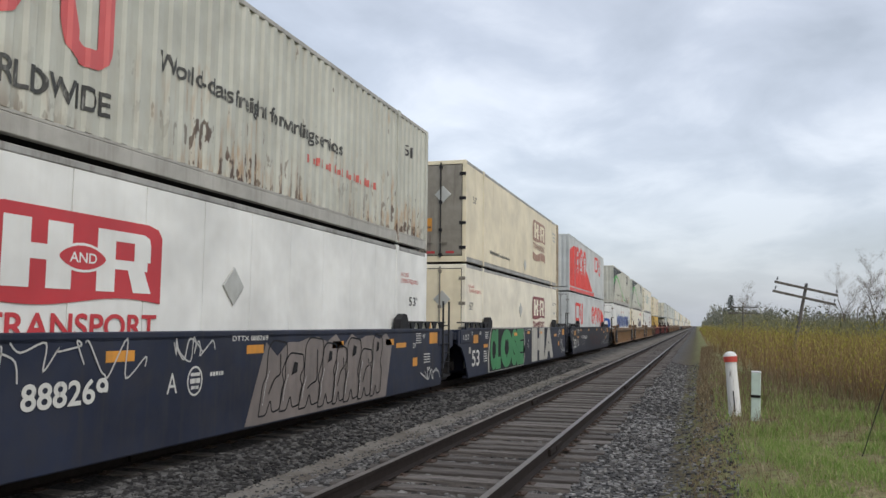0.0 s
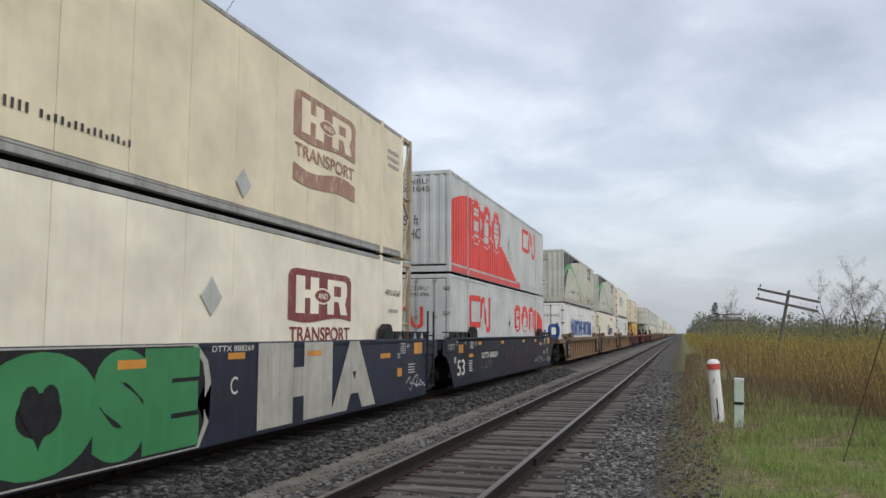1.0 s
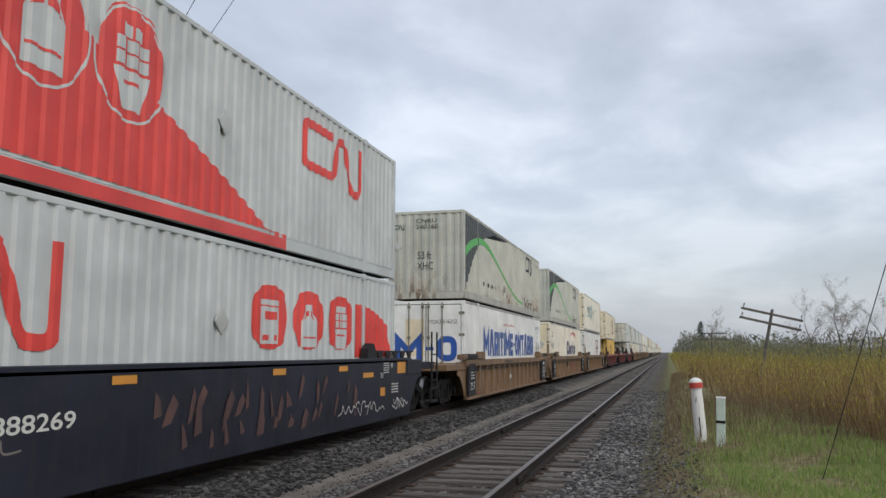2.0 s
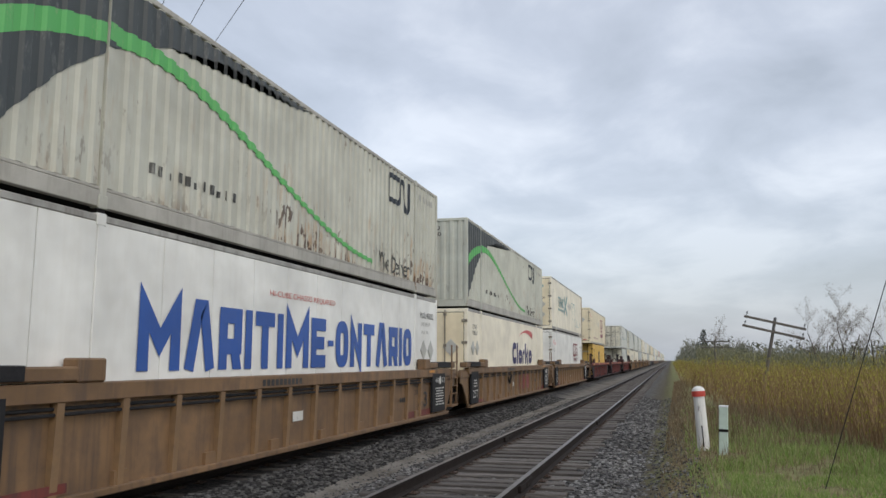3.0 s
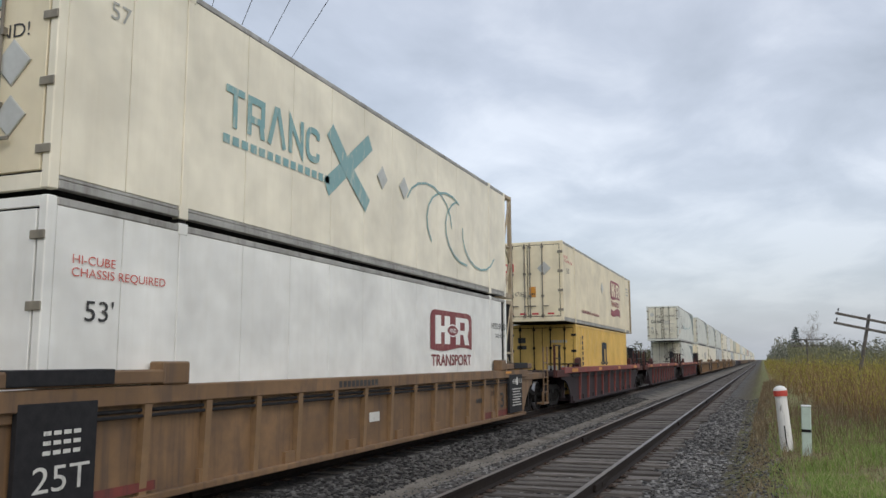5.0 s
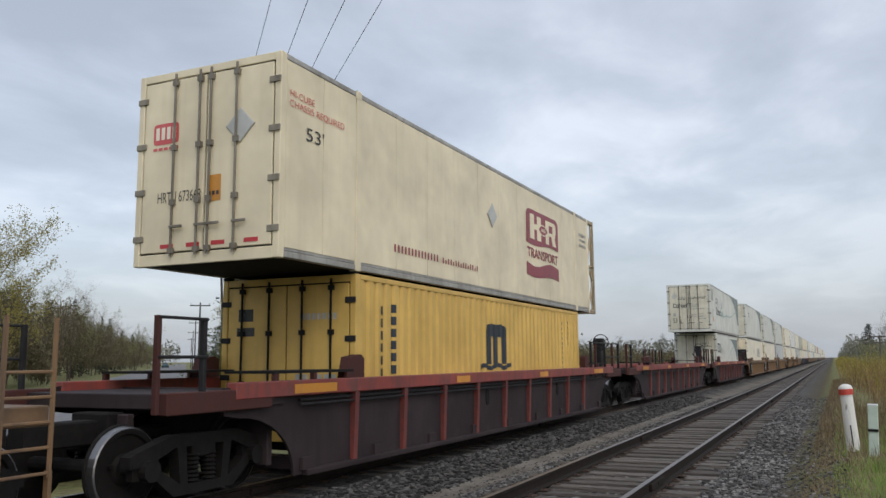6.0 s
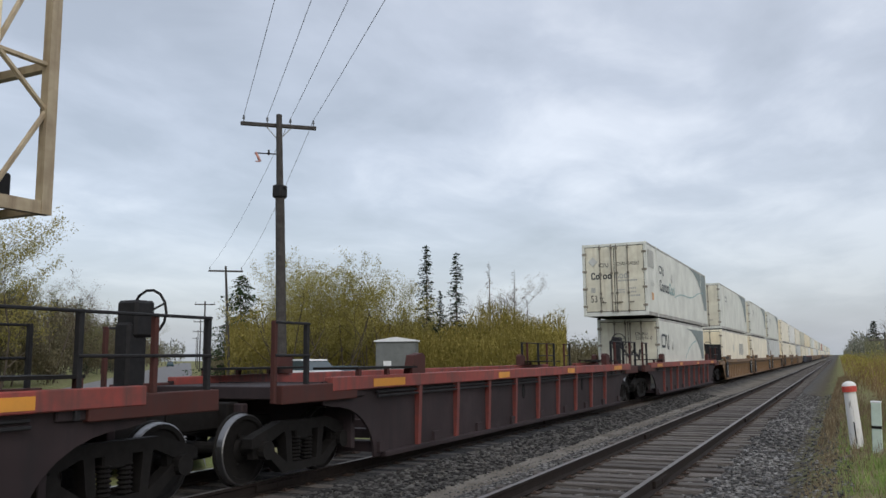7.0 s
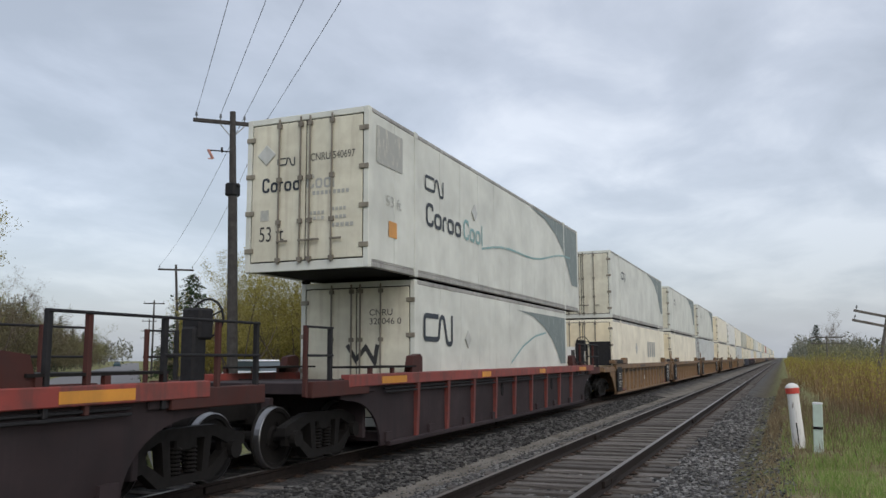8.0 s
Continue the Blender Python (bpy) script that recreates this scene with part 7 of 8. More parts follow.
blades("verge_straw", "dry straw-coloured grass stems on the verge", "grass", M["weed"], 9000, lambda r: (r.uniform(0.3, 7), 13 + 14 * r.uniform(0, 1)), lambda r, x, y: r.uniform(0.1, 0.42) * (0.5 + min(1, max(0, (y - 12) / 8))), 0.003, 0.25, 15)
brush()


# ---- trees ----
def tube(V, F, a, b, ra, rb, n=5):
    a, b = Vector(a), Vector(b)
    q = (b - a).to_track_quat("Z", "Y")
    k = len(V)
    for p, rr in ((a, ra), (b, rb)):
        for i in range(n):
            t = 2 * math.pi * i / n
            V.append(tuple(p + q @ Vector((rr * math.cos(t), rr * math.sin(t), 0))))
    for i in range(n):
        F.append((k + i, k + (i + 1) % n, k + n + (i + 1) % n, k + n + i))


def tri(V, F, rnd, p, s, flat=1.0):
    b = len(V)
    for _ in range(3):
        d = Vector((rnd.gauss(0, 1), rnd.gauss(0, 1), rnd.gauss(0, flat))).normalized() * s
        V.append(tuple(Vector(p) + d))
    F.append((b, b + 1, b + 2))


def broadleaf(name, h, spread, stems, leaves, leaf_size, leaf_mat, label, seed, bark="bark", upright=0.55):
    """A tree of several leaning limbs, forked three times, with small loose leaves on the last twigs."""
    rnd = random.Random(seed)
    e = thing(name, pose(0, 0, 0), label, "tree")
    V, F, tips = [], [], []
    def grow(p, d, length, rad, level):
        segs = 3
        for i in range(segs):
            d = (d + Vector((rnd.gauss(0, 0.13), rnd.gauss(0, 0.13), upright * 0.12))).normalized()
            q = p + d * length / segs
            tube(V, F, p, q, rad, rad * 0.8, 5 if level < 2 else 3)
            rad *= 0.8
            p = q
            if level < 3:
                for _ in range(2 if level else 1):
                    a = rnd.uniform(0, 6.28)
                    side = Vector((math.cos(a), math.sin(a), rnd.uniform(0.0, 0.7)))
                    if rnd.random() < 0.85:
                        grow(p, (d * 0.75 + side * (0.75 + 0.25 * spread)).normalized(), length * rnd.uniform(0.42, 0.62), rad * 0.55, level + 1)
            if level >= 2:
                tips.append((p, length))
        tips.append((p, length))
    for s in range(stems):
        a = 6.28 * s / stems + rnd.uniform(-0.4, 0.4)
        tilt = 0.0 if stems == 1 else rnd.uniform(0.12, 0.42) * spread
        grow(Vector((0.25 * math.cos(a) * (stems > 1), 0.25 * math.sin(a) * (stems > 1), -0.2)), Vector((math.cos(a) * tilt, math.sin(a) * tilt, 1)).normalized(), h * rnd.uniform(0.62, 0.8), 0.018 * h / (1 + 0.25 * stems), 0)
    ob = raw("trunk", V, F, M[bark], e)
    if leaves:
        LV, LF = [], []
        for _ in range(leaves):
            p, ln = rnd.choice(tips)
            if p.z < h * 0.12:
                continue
            tri(LV, LF, rnd, p + Vector((rnd.gauss(0, 1), rnd.gauss(0, 1), rnd.gauss(0, 1))) * 0.045 * h * 0.42, leaf_size * rnd.uniform(0.6, 1.4))
        raw("crown", LV, LF, leaf_mat, e)
    return e


def conifer(name, h, radius, mat, label, seed, sparse=0.0, bare=0.1):
    rnd = random.Random(seed)
    e = thing(name, pose(0, 0, 0), label, "tree")
    V, F = [], []
    tube(V, F, (0, 0, -0.3), (0.05, 0, h), 0.014 * h, 0.01, 7)
    LV, LF = [], []
    z = h * bare
    while z < h * 0.985:
        k = 1 - z / h
        n = 7 if sparse < 0.5 else 5
        for i in range(n):
            if rnd.random() < sparse * 0.6:
                continue
            a = rnd.uniform(0, 6.28)
            ln = radius * (0.12 + 0.95 * k ** 0.8) * rnd.uniform(0.55, 1.15)
            drop = rnd.uniform(0.10, 0.38)
            end = Vector((math.cos(a) * ln, math.sin(a) * ln, z - drop * ln))
            tube(V, F, (0, 0, z), end, 0.02 + 0.006 * ln, 0.006, 3)
            m = int((6 + 9 * ln) * (1 - 0.75 * sparse))
            for _ in range(m):
                t = rnd.uniform(0.15, 1.05)
                p = Vector((0, 0, z)).lerp(end, t) + Vector((rnd.gauss(0, 0.05 * ln + 0.03), rnd.gauss(0, 0.05 * ln + 0.03), -rnd.uniform(0, 0.14)))
                tri(LV, LF, rnd, p, rnd.uniform(0.07, 0.19), 0.7)
        z += h * 0.022 * rnd.uniform(0.7, 1.3)
    raw("trunk", V, F, M["bark" if sparse < 0.9 else "bark_dead"], e)
    if LF:
        raw("crown", LV, LF, mat, e)
    return e


def spot(azimuth, d, sink=0.1):
    """A place d metres off, so many degrees to the left of the track's run."""
    a = radians(azimuth)
    x, y = -math.sin(a) * d, math.cos(a) * d
    return x, y, ground_z(x, y) - sink


def plant(src, azimuth, d, turn=0.0, scale=1.0, group=""):
    x, y, z = spot(azimuth, d)
    ob = copy_thing(src, pose(x, y, z, 0, 0, turn))
    ob.scale = (scale, scale, scale)
    if group:
        ob["group"] = group
    return ob


def place(src, azimuth, d, turn=0.0, scale=1.0, group=""):
    x, y, z = spot(azimuth, d)
    src.matrix_basis = pose(x, y, z, 0, 0, turn)
    src.scale = (scale, scale, scale)
    if group:
        src["group"] = group
    return src


def plant_all():
    rnd = random.Random(77)
    g = "trees beyond the train"
    wil = [broadleaf("willow", 7.4, 1.0, 5, 15000, 0.055, M["leaf_willow"], "yellow-green willow just coming into leaf", s) for s in (31, 32)]
    for i, (az, d, sc) in enumerate(((36.2, 52, 0.95), (34.3, 57, 1.0), (32.4, 55, 1.02), (30.6, 59, 0.98), (28.8, 64, 0.9), (35.2, 62, 1.0), (33.3, 66, 1.05), (31.4, 68, 1.0), (27.2, 72, 0.8), (54.0, 48, 1.15))):
        (place if i < 2 else plant)(wil[i % 2], az, d, rnd.uniform(0, 360), sc, g)
    alder = [broadleaf("young_tree", 7.5, 0.9, 3, 11000, 0.055, M["leaf_young"], "leafing young tree in a roadside wood", s) for s in (41, 42)]
    bare = [broadleaf("bare_tree", 8.0, 0.8, 2, 6000, 0.05, M["leaf_brown"], "leafless grey-brown tree in scrubby woodland", s) for s in (51, 52)]
    hazy = [broadleaf("far_tree", 7.5, 1.1, 3, 14000, 0.055, M["leaf_far"], "distant grey-green tree in scrub, haze put into its colours", s, "bark_hazy") for s in (71, 72)]
    for ob in hazy:
        place(ob, -5.5 - (ob is hazy[0]), 210, 0, 0.6)
    # the wood on the far side of the road
    k = 0
    for row in range(4):
        for i in range(19):
            along = 60 + i * (6.5 + 0.75 * i) + rnd.uniform(-3, 3)
            off = 11.5 + 5.5 * row + rnd.uniform(-1.5, 1.5)
            x, y = -0.677 * along - 0.736 * off, 0.736 * along - 0.677 * off
            az, d = math.degrees(math.atan2(-x, y)), math.hypot(x, y)
            src = (alder + bare)[k % 4]
            (place if k < 4 else plant)(src, az, d, rnd.uniform(0, 360), rnd.uniform(0.75, 1.15) * (1 + 0.1 * row) * (0.86 if i < 5 else 1.0), "wood along the road")
            k += 1
    # on the near side of the road, beyond the willows
    for i in range(40):
        az = rnd.uniform(20, 40.5)
        plant((alder + bare)[i % 4], az, rnd.uniform(74, 130) if az < 37 else rnd.uniform(110, 220), rnd.uniform(0, 360), rnd.uniform(0.55, 0.95), "scrub wood beyond the train")
    for i in range(22):
        plant(hazy[i % 2], rnd.uniform(6, 22), rnd.uniform(150, 260), rnd.uniform(0, 360), rnd.uniform(0.5, 0.8), "scrub wood beyond the train")
    spruce = conifer("spruce", 13.0, 2.0, M["needle"], "tall dark spruce with sparse drooping boughs", 61, 0.25, 0.08)
    place(spruce, 26.65, 76, 0, 0.96, g)
    plant(spruce, 24.55, 77, 120, 0.92, g)
    plant(spruce, 25.7, 74, 230, 0.62, g)
    thin = conifer("dead_spruce", 12.5, 1.6, M["bark_dead"], "dead spruce snag with bare broken boughs", 62, 0.93, 0.2)
    for i, (az, d, sc) in enumerate(((22.25, 80, 0.9), (20.5, 82, 0.85), (21.5, 84, 0.66), (19.6, 80, 0.6), (22.9, 78, 0.6), (18.4, 90, 0.42), (28.2, 80, 0.55))):
        (place if i == 0 else plant)(thin, az, d, 50 * i, sc, g)
    pine = conifer("pine", 8.9, 3.9, M["needle_pine"], "dark green pine beside the road", 63, 0.12, 0.1)
    place(pine, 39.45, 76, 0, 1.08, g)
    for i, (along, off) in enumerate(((88, 13), (97, 14), (104, 12.5), (118, 13), (131, 12), (150, 12.5), (172, 12), (205, 12))):
        x, y = -0.677 * along - 0.736 * off, 0.736 * along - 0.677 * off
        plant(spruce, math.degrees(math.atan2(-x, y)), math.hypot(x, y), 70 * i, 0.62 + 0.05 * (i % 3), "wood along the road")
    for along, off in ((120, -9), (160, -8), (210, -8), (270, -9)):
        x, y = -0.677 * along - 0.736 * off, 0.736 * along - 0.677 * off
        plant(spruce, math.degrees(math.atan2(-x, y)), math.hypot(x, y), 90, 0.6, "wood along the road")
    # on the verge's side of the line
    h = "trees on the verge side"
    plant(bare[0], -9.0, 112, 10, 0.95, h)
    plant(bare[1], -10.6, 108, 80, 1.05, h)
    plant(bare[0], -12.4, 100, 200, 0.9, h)
    plant(bare[1], -3.1, 200, 0, 1.15, h)
    plant(bare[0], -4.0, 190, 40, 0.8, h)
    fir = conifer("fir", 9.0, 2.6, M["needle"], "dark fir at the edge of the far wood", 64, 0.1, 0.05)
    place(fir, -2.1, 190, 0, 0.98, h)
    plant(fir, -1.7, 205, 90, 0.7, h)
    for i in range(38):
        az = -rnd.uniform(1.4, 15)
        plant(hazy[i % 2], az, rnd.uniform(130, 260), rnd.uniform(0, 360), rnd.uniform(0.35, 0.62), "scrub wood on the verge side")


def far_woods():
    """The wooded skyline, too far to tell trees apart."""
    r = np.random.RandomState(5)
    V, F = [], []
    for _ in range(42000):
        az = r.uniform(-40, 75)
        if abs(az - 42.3) < 0.7:
            continue
        d = r.uniform(260, 520)
        a = math.radians(az)
        x, y = -math.sin(a) * d, math.cos(a) * d
        if abs(x + 5) < 9:
            continue
        top = 7.5 + 3.0 * noise.noise((az * 0.35, 0, d * 0.004)) + 2.0 * noise.noise((az * 1.7, 3, d * 0.01))
        z = top * r.uniform(0, 1) ** 0.6
        s = r.uniform(0.35, 0.95)
        q = r.normal(0, 1, (3, 3))
        q /= np.linalg.norm(q, axis=1)[:, None]
        b = len(V)
        V.extend((np.array((x, y, z)) + q * s).tolist())
        F.append((b, b + 1, b + 2))
    tagged(raw("far_woods", V, F, M["leaf_far"]), "distant wood along the skyline, coloured grey-green for haze", "woods", kind="stuff")


def understory(name, label, mat, n, zone, top, size, seed, spread=1.0):
    """Dense twiggy undergrowth: upright slivers and loose leaf flecks."""
    r = np.random.RandomState(seed)
    V, F = [], []
    for _ in range(n):
        x, y = zone(r)
        h = top * (0.75 + 0.6 * noise.noise((x * 0.12, y * 0.12, seed))) * r.uniform(0.15, 1.0) ** 0.7
        z0 = ground_z(x, y)
        s = size * r.uniform(0.6, 1.5)
        b = len(V)
        if r.uniform() < 0.3:
            w, l = s * 0.22, s * r.uniform(4, 9)
            dx, dy = r.normal(0, 0.25) * l, r.normal(0, 0.25) * l
            V += [(x - w, y, z0 + h - l * 0.5), (x + w, y, z0 + h - l * 0.5), (x + dx, y + dy, z0 + h + l * 0.5)]
        else:
            q = r.normal(0, 1, (3, 3))
            q /= np.linalg.norm(q, axis=1)[:, None]
            V.extend((np.array((x, y, z0 + h)) + q * s).tolist())
        F.append((b, b + 1, b + 2))
    return tagged(raw(name, V, F, mat), label, "undergrowth", kind="stuff")


def road_zone(r):
    s = 55 + 260 * r.uniform(0, 1) ** 1.8
    p = on_road(s, 10.0 + abs(r.normal(0, 8)))
    return p.x, p.y


def line_zone(r):
    a, d = radians(r.uniform(17, 40.3)), r.uniform(58, 105)
    return -math.sin(a) * d, math.cos(a) * d


def low_zone(r):
    a, d = radians(r.uniform(5, 22)), r.uniform(90, 170)
    return -math.sin(a) * d, math.cos(a) * d


def verge_zone(r):
    a, d = radians(-r.uniform(1.6, 16)), r.uniform(100, 190)
    return -math.sin(a) * d, math.cos(a) * d


def lineside_zone(r):
    y = 150 + 500 * r.uniform(0, 1) ** 1.3
    return r.uniform(3.0, 6.0 + 0.05 * y), y


def pole_zone(r):
    p = on_road(62 + 120 * r.uniform(0, 1) ** 1.5, -3.0 - abs(r.normal(0, 2.5)))
    return p.x, p.y


# aerial haze is mixed into these two foliage colours; there is no volume
M["under_scrub"] = island_mat("haze_tinted_olive_scrub", (0.14, 0.145, 0.09), (0.27, 0.265, 0.17), (0.20, 0.20, 0.12))
M["leaf_far"] = island_mat("haze_tinted_far_foliage", (0.13, 0.14, 0.115), (0.25, 0.25, 0.20), (0.185, 0.19, 0.15))
plant_all()
far_woods()


# ---- road, poles and wires ----
M["asphalt"] = plain("grey_asphalt", (0.16, 0.16, 0.165), 0.9, 0, 0.15, 3)
M["pole_wood"] = plain("weathered_pole_timber", (0.062, 0.058, 0.056), 0.9, 0, 0.3, 5)
M["pole_grey"] = plain("silvered_pole_timber", (0.11, 0.10, 0.09), 0.9, 0, 0.3, 5)
M["glass_insulator"] = plain("grey_insulator", (0.10, 0.11, 0.12), 0.3)
M["wire"] = plain("dark_wire", (0.03, 0.03, 0.033), 0.6)
ALONG, ASIDE = Vector((-0.677, 0.736, 0)), Vector((-0.736, -0.677, 0))


def on_road(s, off, z=0.0):
    return ALONG * s + ASIDE * off + Vector((0, 0, z))


def road():
    bm = bmesh.new()
    rows = []
    s = 17.0
    while s < 700:
        rows.append([bm.verts.new(on_road(s, o, z)) for o, z in ((-0.4, -0.5), (-0.2, 0.06), (3.5, 0.1), (7.2, 0.06), (7.4, -0.5))])
        s *= 1.12
    for a, b in zip(rows, rows[1:]):
        for i in range(4):
            bm.faces.new((a[i], a[i + 1], b[i + 1], b[i]))
    bmesh.ops.recalc_face_normals(bm, faces=bm.faces[:])
    tagged(link_bm("road", bm, M["asphalt"]), "pale grey two-lane asphalt road", "road", kind="structure")


def utility_pole(top, foot, arm_w, label, arms=((0.35, 0.0),), arm_dir=None, pins=4, fixture=False, radius=0.15, tilt=0.0, name="utility_pole", wood="pole_wood"):
    top, foot = Vector(top), Vector(foot)
    e = thing(name, Matrix.Translation(foot), label, "utility pole", "poles")
    top = top - foot
    bm = bmesh.new()
    if fixture:
        rod(bm, (0, 0, -0.3), top * 0.72, radius * 1.18, 12, radius * 0.95)
        rod(bm, top * 0.72, top, radius * 0.78, 12, radius * 0.62)
    else:
        rod(bm, (0, 0, -0.3), top, radius, 10, radius * 0.65)
    part("pole", bm, M[wood], e)
    d = (arm_dir or ASIDE).normalized()
    d = Vector((d.x * math.cos(tilt), d.y * math.cos(tilt), math.sin(tilt)))
    pts = []
    for down, _ in arms:
        c = top - top.normalized() * down
        fwd = d.cross(Vector((0, 0, 1))).normalized()
        upv = fwd.cross(d).normalized() * -1
        upv = upv if upv.z > 0 else -upv
        q = Matrix((d, fwd, upv)).transposed().to_4x4()
        bm = bmesh.new()
        box(bm, -arm_w / 2, arm_w / 2, 0.06, 0.17, -0.06, 0.06, bevel=0.01)
        bmesh.ops.transform(bm, matrix=Matrix.Translation(c) @ q, verts=bm.verts)
        arm = part("crossarm", bm, M[wood], e)
        for i in range(pins):
            u = -arm_w / 2 + 0.1 + i * (arm_w - 0.2) / (pins - 1)
            bm = rods(0.018, ((u, 0.11, 0.05), (u, 0.11, 0.16)), n=6)
            rod(bm, (u, 0.11, 0.15), (u, 0.11, 0.27), 0.045, 8, 0.03)
            bmesh.ops.transform(bm, matrix=Matrix.Translation(c) @ q, verts=bm.verts)
            part("insulator", bm, M["glass_insulator"], e)
            pts.append(foot + c + q.to_3x3() @ Vector((u, 0.11, 0.27)))
        if fixture:
            for s in (1, -1):
                bm = rods(0.016, ((s * 0.42, 0.1, -0.05), (0, 0.14, -0.5)), n=5)
                bmesh.ops.transform(bm, matrix=Matrix.Translation(c) @ q, verts=bm.verts)
                part("brace", bm, M["steel"], e)
    if fixture:
        k = top * 0.865
        side = ASIDE
        bm = rods(0.022, (tuple(k), tuple(k + side * 0.72)), n=6)
        rod(bm, k + side * 0.35 + Vector((0, 0, -0.05)), k + side * 0.35 + Vector((0, 0, 0.12)), 0.035, 6)
        part("bracket", bm, M["black"], e)
        bm = rods(0.045, (tuple(k + side * 0.62 + Vector((0, 0, -0.28))), tuple(k + side * 0.78 + Vector((0, 0, 0.02)))), n=8)
        rod(bm, k + side * 0.62 + Vector((0, 0, -0.28)), k + side * 0.78 + Vector((0, 0, -0.28)), 0.02, 6)
        part("fuse_cutout", bm, M["cutout"], e, "reddish-white fuse cutout")
        bm = boxes((-0.19, 0.19, -0.19, 0.19, -0.28, 0.16), bevel=0.05)
        box(bm, -0.26, 0.26, -0.05, 0.05, 0.02, 0.07)
        bmesh.ops.translate(bm, verts=bm.verts, vec=top * 0.745)
        part("splice_band", bm, M["black"], e)
    return pts


def wire(a, b, sag, name="overhead_wire", radius=0.0075, label="thin dark overhead wire", n=18):
    bm = bmesh.new()
    a, b = Vector(a), Vector(b)
    pts = [a.lerp(b, i / n) - Vector((0, 0, sag * 4 * (i / n) * (1 - i / n))) for i in range(n + 1)]
    d = (b - a).normalized()
    s1 = d.cross(Vector((0, 0, 1)) if abs(d.z) < 0.9 else Vector((1, 0, 0))).normalized()
    s2 = d.cross(s1)
    rings = [[bm.verts.new(p + radius * (math.cos(1.2566 * k) * s1 + math.sin(1.2566 * k) * s2)) for k in range(5)] for p in pts]
    for u, v in zip(rings, rings[1:]):
        for k in range(5):
            bm.faces.new((u[k], u[(k + 1) % 5], v[(k + 1) % 5], v[k]))
    return tagged(link_bm(name, bm, M["wire"]), label, "wire", "overhead wires")


M["cutout"] = plain("pinkish_porcelain", (0.45, 0.22, 0.18), 0.4)


def poles():
    near = utility_pole((-16.15, 21.45, 9.75), (-15.75, 21.35, -0.35), 2.5, "tall wooden utility pole with one crossarm", fixture=True, radius=0.155)
    second = utility_pole((-38.9, 45.6, 8.3), (-38.2, 45.5, 0.0), 2.4, "slim leaning wooden utility pole beside the road", pins=2, radius=0.12)
    ahead = utility_pole((13.2, -10.0, 9.6), (13.2, -10.0, -0.3), 2.5, "wooden utility pole at the end of the wires", radius=0.15)
    for p, q in zip(near, ahead):
        wire(p, q, 0.35)
    for p, q in zip(near[:2], second):
        wire(p, q, 0.5)
    for s in (95, 138, 185, 240):
        p = on_road(s, -1.4)
        utility_pole((p.x, p.y, 8.2), (p.x, p.y, 0.0), 2.2, "distant wooden utility pole along the road", pins=2, radius=0.12)
    right = Vector((1, 0.06, 0))
    utility_pole((5.05, 44.7, 3.75), (4.1, 44.7, -0.6), 3.0, "leaning telegraph pole with two tilted crossarms", arms=((0.25, 0), (0.72, 0)), arm_dir=right, pins=3, radius=0.11, tilt=-radians(13.5), name="telegraph_pole", wood="pole_grey")
    utility_pole((4.35, 90.5, 3.75), (4.3, 90.5, -0.5), 3.0, "far telegraph pole with two crossarms", arms=((0.2, 0), (0.8, 0)), arm_dir=right, pins=4, radius=0.10, name="telegraph_pole", wood="pole_grey")
    utility_pole((4.0, 9.6, 8.5), (4.0, 9.6, -0.4), 0.9, "wooden pole held by a guy wire", arms=(), radius=0.14)
    wire((1.64, 11.4, -0.05), (4.0, 9.6, 8.3), 0.0, "guy_wire", 0.006, "thin dark guy wire anchored in the grass", 1)


road()
poles()
M["under_brown"] = island_mat("olive_brown_undergrowth", (0.08, 0.07, 0.045), (0.22, 0.19, 0.115), (0.14, 0.125, 0.07))
M["under_gold"] = island_mat("golden_willow_undergrowth", (0.15, 0.13, 0.03), (0.40, 0.33, 0.10), (0.26, 0.215, 0.055), 0.7, 0.2)
understory("roadside_thicket", "dense olive-brown thicket under the roadside wood", M["under_brown"], 110000, road_zone, 7.6, 0.13, 81)
understory("willow_thicket", "golden willow thicket beyond the train", M["under_gold"], 100000, line_zone, 6.3, 0.12, 82)
understory("far_scrub", "low brown scrub beyond the train", M["under_brown"], 45000, low_zone, 3.4, 0.14, 83)
understory("verge_scrub", "low olive-brown scrub behind the verge, paled in colour for haze", M["under_scrub"], 80000, verge_zone, 3.3, 0.12, 84)
understory("lineside_scrub", "grey-green scrub far along the line, haze put into its colour", M["leaf_far"], 30000, lineside_zone, 5.0, 0.26, 86)
understory("pole_scrub", "low brown brush below the roadside poles", M["under_brown"], 14000, pole_zone, 2.6, 0.13, 85)


# ---- markers, hut and cars ----
def peeling():
    m, nt, N, L, b = mat_new("peeling_white_paint")
    k = ramp_mask(nt, tex_noise(nt, 7, 6, 0.65, (2, 2, 0.35)), 0.58, 0.66)
    c = mix_rgb(nt, times_value(nt, k, 0.8), (0.72, 0.72, 0.70), (0.16, 0.14, 0.12))
    L.new(c, b.inputs["Base Color"])
    b.inputs["Roughness"].default_value = 0.7
    bump(nt, b, k, 0.4, 0.01)
    return m


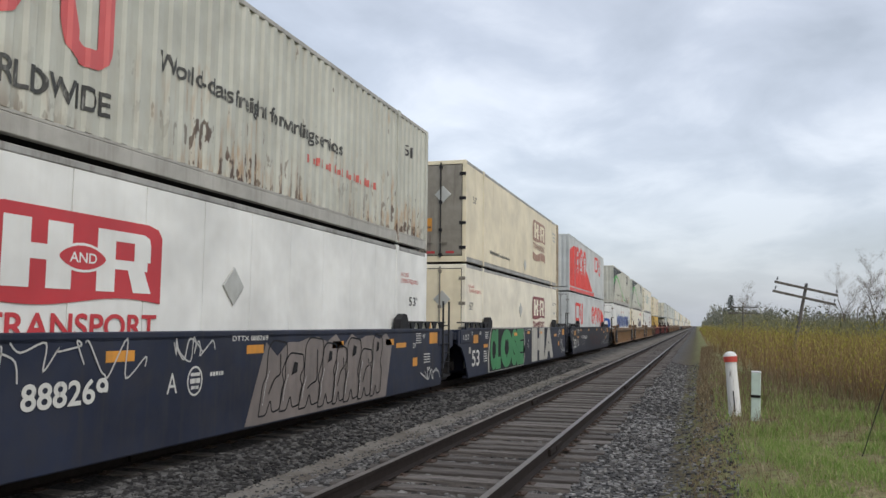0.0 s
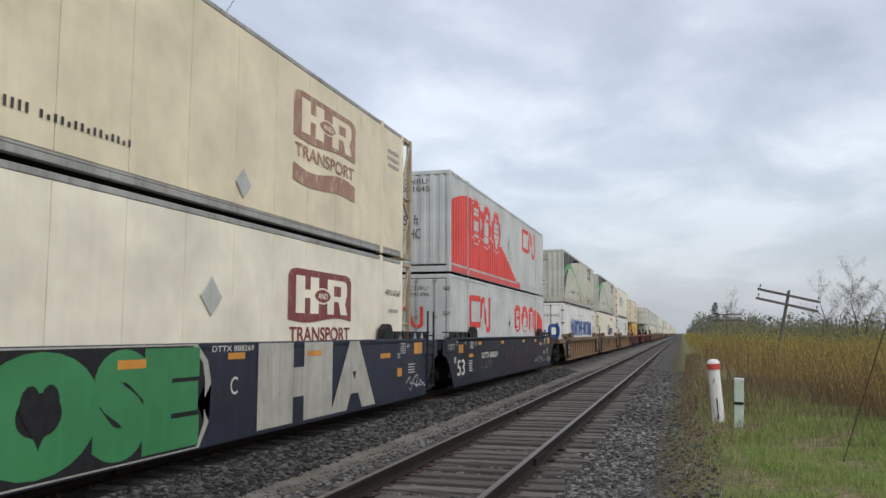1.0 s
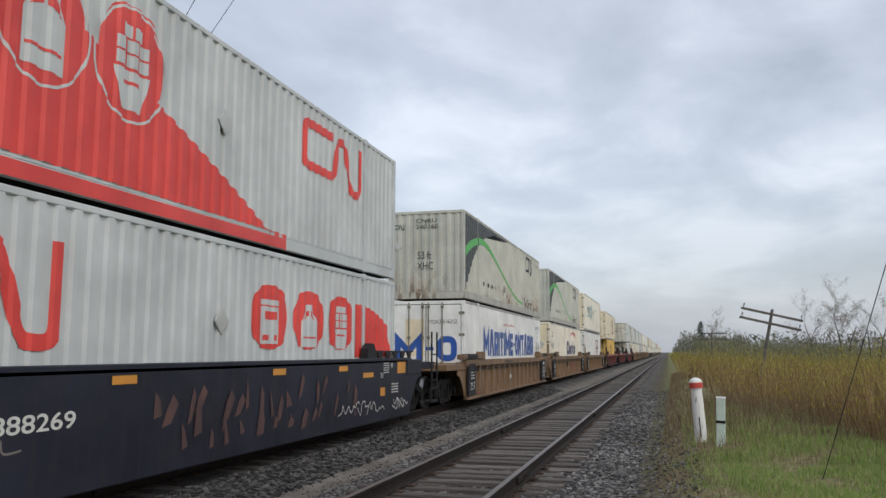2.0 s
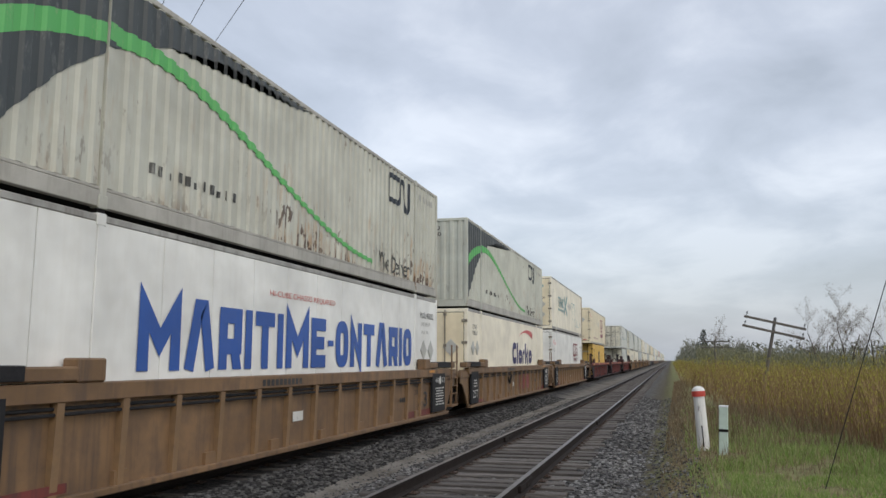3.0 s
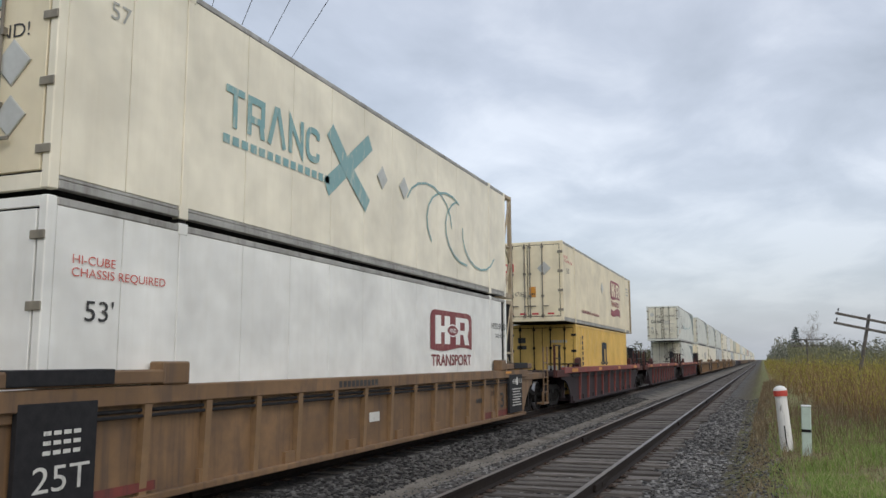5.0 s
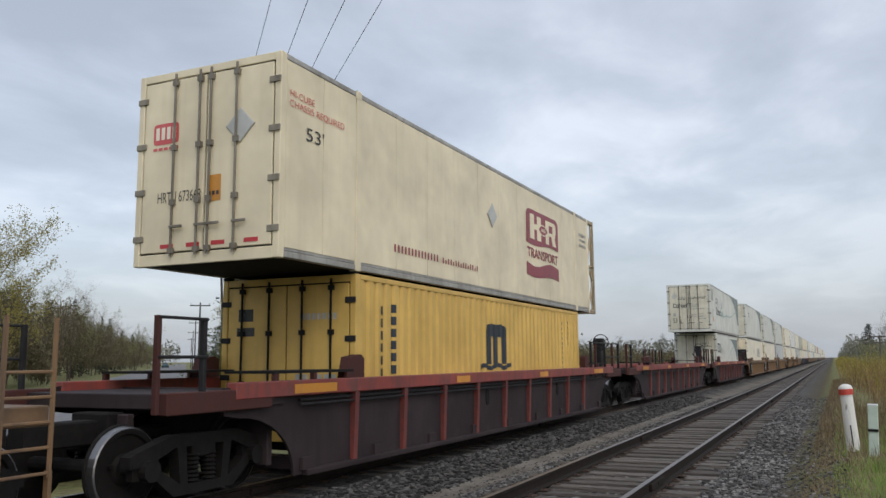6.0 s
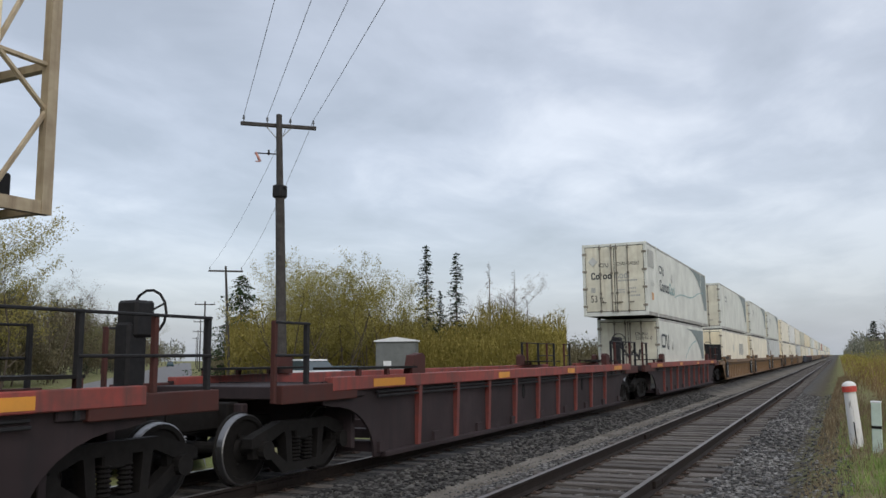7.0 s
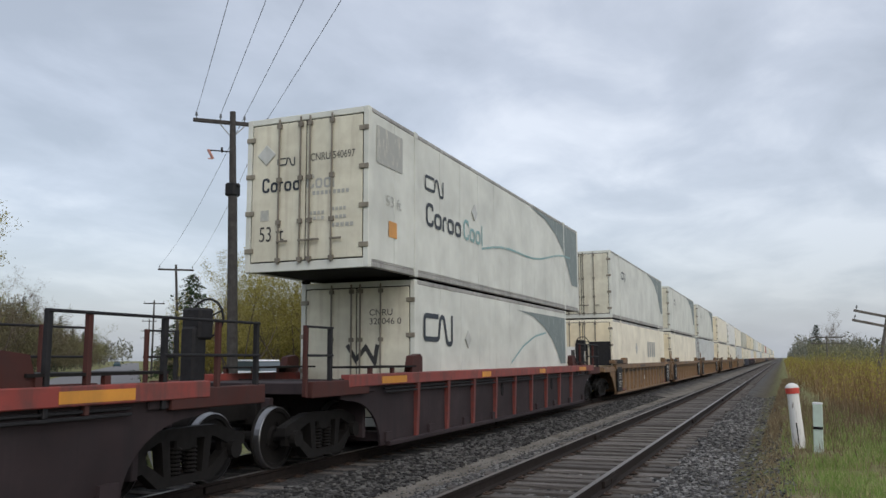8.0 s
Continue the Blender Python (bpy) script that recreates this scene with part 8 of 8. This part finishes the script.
M["peeling"] = peeling()
M["band_red"] = plain("faded_red_band", (0.55, 0.07, 0.05), 0.6, 0, 0.2)
M["marker_green"] = plain("pale_green_marker", (0.50, 0.60, 0.53), 0.6, 0, 0.12)
M["hut_grey"] = plain("grey_hut_siding", (0.13, 0.14, 0.14), 0.7, 0, 0.15, 3)
M["hut_white"] = plain("white_metal_roof", (0.72, 0.74, 0.76), 0.5, 0, 0.08, 3)
M["car_teal"] = plain("dark_teal_car_paint", (0.03, 0.06, 0.07), 0.25, 0.1, 0.1, 2)
M["car_white"] = plain("white_car_paint", (0.70, 0.71, 0.72), 0.3, 0, 0.06, 2)
M["tyre"] = plain("black_tyre", (0.02, 0.02, 0.02), 0.85)


def car_glass():
    m, nt, N, L, b = mat_new("tinted_car_glass")
    b.inputs["Base Color"].default_value = (0.05, 0.07, 0.08, 1)
    b.inputs["Roughness"].default_value = 0.08
    return m


M["car_glass"] = car_glass()


def marker_post():
    z = ground_z(0.42, 16.2)
    e = thing("marker_post", pose(0.42, 16.2, z - 0.05, 0, -3.6, 0), "weathered white wooden post with a red band, leaning in grass", "marker post")
    bm = bmesh.new()
    rings = [(0.112, 0.0), (0.107, 0.5), (0.10, 1.02)]
    n = 14
    rnd = random.Random(4)
    loops = [[bm.verts.new((r * math.cos(6.283 * i / n) * (1 + rnd.uniform(-0.04, 0.04)), r * math.sin(6.283 * i / n), h)) for i in range(n)] for r, h in rings]
    for a, b in zip(loops, loops[1:]):
        for i in range(n):
            bm.faces.new((a[i], a[(i + 1) % n], b[(i + 1) % n], b[i]))
    bm.faces.new(loops[-1])
    part("shaft", bm, M["peeling"], e)
    bm = bmesh.new()
    rod(bm, (0, 0, 1.02), (0, 0, 1.12), 0.119, 18, 0.122)
    part("band", bm, M["band_red"], e, "red band")
    bm = bmesh.new()
    bmesh.ops.create_uvsphere(bm, u_segments=16, v_segments=8, radius=0.119)
    for v in bm.verts:
        v.co.z = 1.12 + max(0, v.co.z) * 0.75
    part("cap", bm, M["peeling"], e, "white rounded cap")
    part("crack", boxes((-0.012, 0.008, -0.111, -0.07, 0.12, 0.5)), M["gap"], e)


def marker_board():
    z = ground_z(0.69, 15.1)
    e = thing("cable_marker", pose(0.69, 15.1, z - 0.05, 0, 2.0, -6), "pale green flat cable marker standing in the grass", "marker post")
    part("board", boxes((-0.075, 0.075, -0.03, 0.03, 0.0, 0.86), bevel=0.012), M["marker_green"], e)
    part("cap", boxes((-0.08, 0.08, -0.036, 0.036, 0.85, 0.885), bevel=0.01), M["hut_white"], e)
    part("strap", boxes((-0.075, 0.075, -0.042, -0.034, 0.44, 0.485)), M["gap"], e)


def hut():
    x, y, _ = spot(28.65, 48)
    z = ground_z(x, y)
    e = thing("signal_hut", pose(x, y, z, 0, 0, 22), "small grey metal signal hut with a white roof", "hut")
    part("wall", boxes((-1.15, 1.15, -0.9, 0.9, 0.0, 2.85), bevel=0.02), M["hut_grey"], e)
    bm = bmesh.new()
    prism(bm, [(-1.25, 2.85), (1.25, 2.85), (1.25, 2.93), (0.0, 3.12), (-1.25, 2.93)], "y", -1.0, 1.0)
    part("roof", bm, M["hut_white"], e, "white metal roof")
    part("door", boxes((-0.1, 0.7, -0.925, -0.9, 0.1, 2.1), bevel=0.008), M["hut_grey"], e)
    part("sign", boxes((-0.7, -0.25, -0.915, -0.9, 1.3, 1.75)), M["hut_white"], e, "white notice")


def car(x, y, turn, paint_key, label):
    z = ground_z(x, y) if paint_key == "car_teal" else 0.09
    e = thing("parked_car" if paint_key == "car_teal" else "car", pose(x, y, z, 0, 0, turn), label, "car")
    bm = bmesh.new()
    prism(bm, [(-2.25, 0.3), (-2.3, 0.7), (-2.1, 0.92), (-1.0, 1.02), (1.2, 1.02), (2.15, 0.95), (2.3, 0.6), (2.25, 0.3)], "x", -0.88, 0.88)
    bmesh.ops.bevel(bm, geom=bm.edges[:], offset=0.06, segments=2, affect="EDGES")
    part("body", bm, M[paint_key], e)
    bm = bmesh.new()
    prism(bm, [(-1.05, 1.0), (-0.3, 1.48), (1.1, 1.5), (1.75, 1.0)], "x", -0.74, 0.74)
    part("window", bm, M["car_glass"], e)
    bm = bmesh.new()
    prism(bm, [(-0.36, 1.47), (-0.3, 1.53), (1.1, 1.55), (1.2, 1.49)], "x", -0.75, 0.75)
    part("roof", bm, M[paint_key], e)
    for sx in (1, -1):
        for yy in (-1.4, 1.4):
            bm = bmesh.new()
            rod(bm, (sx * 0.72, yy, 0.32), (sx * 0.9, yy, 0.32), 0.32, 16)
            part("wheel", bm, M["tyre"], e)
    return e


marker_post()
marker_board()
hut()
sx_, sy_, _ = spot(32.4, 41)
car(sx_, sy_, 62, "car_teal", "dark parked car beside the line")
sx_, sy_, _ = spot(34.6, 40)
car(sx_, sy_, 70, "car_white", "white parked car beside the line")
pr_ = on_road(235, 5.2)
car(pr_.x, pr_.y, 42.6, "car_teal", "distant dark car on the road")


# ---- what moves ----
def motions():
    steps = [i * 0.5 for i in range(17)]
    for e in TRAIN:
        x, y, z = e.location
        walk(e, [(t, pose(x, y - travel(t), z)) for t in steps])
    for w in WHEELSETS:
        x, y, z = w.location
        walk(w, [(i / 30, pose(x, y, z, math.degrees(travel(i / 30) / WHEEL_R) + 17 * (y > 0))) for i in range(241)])


motions()
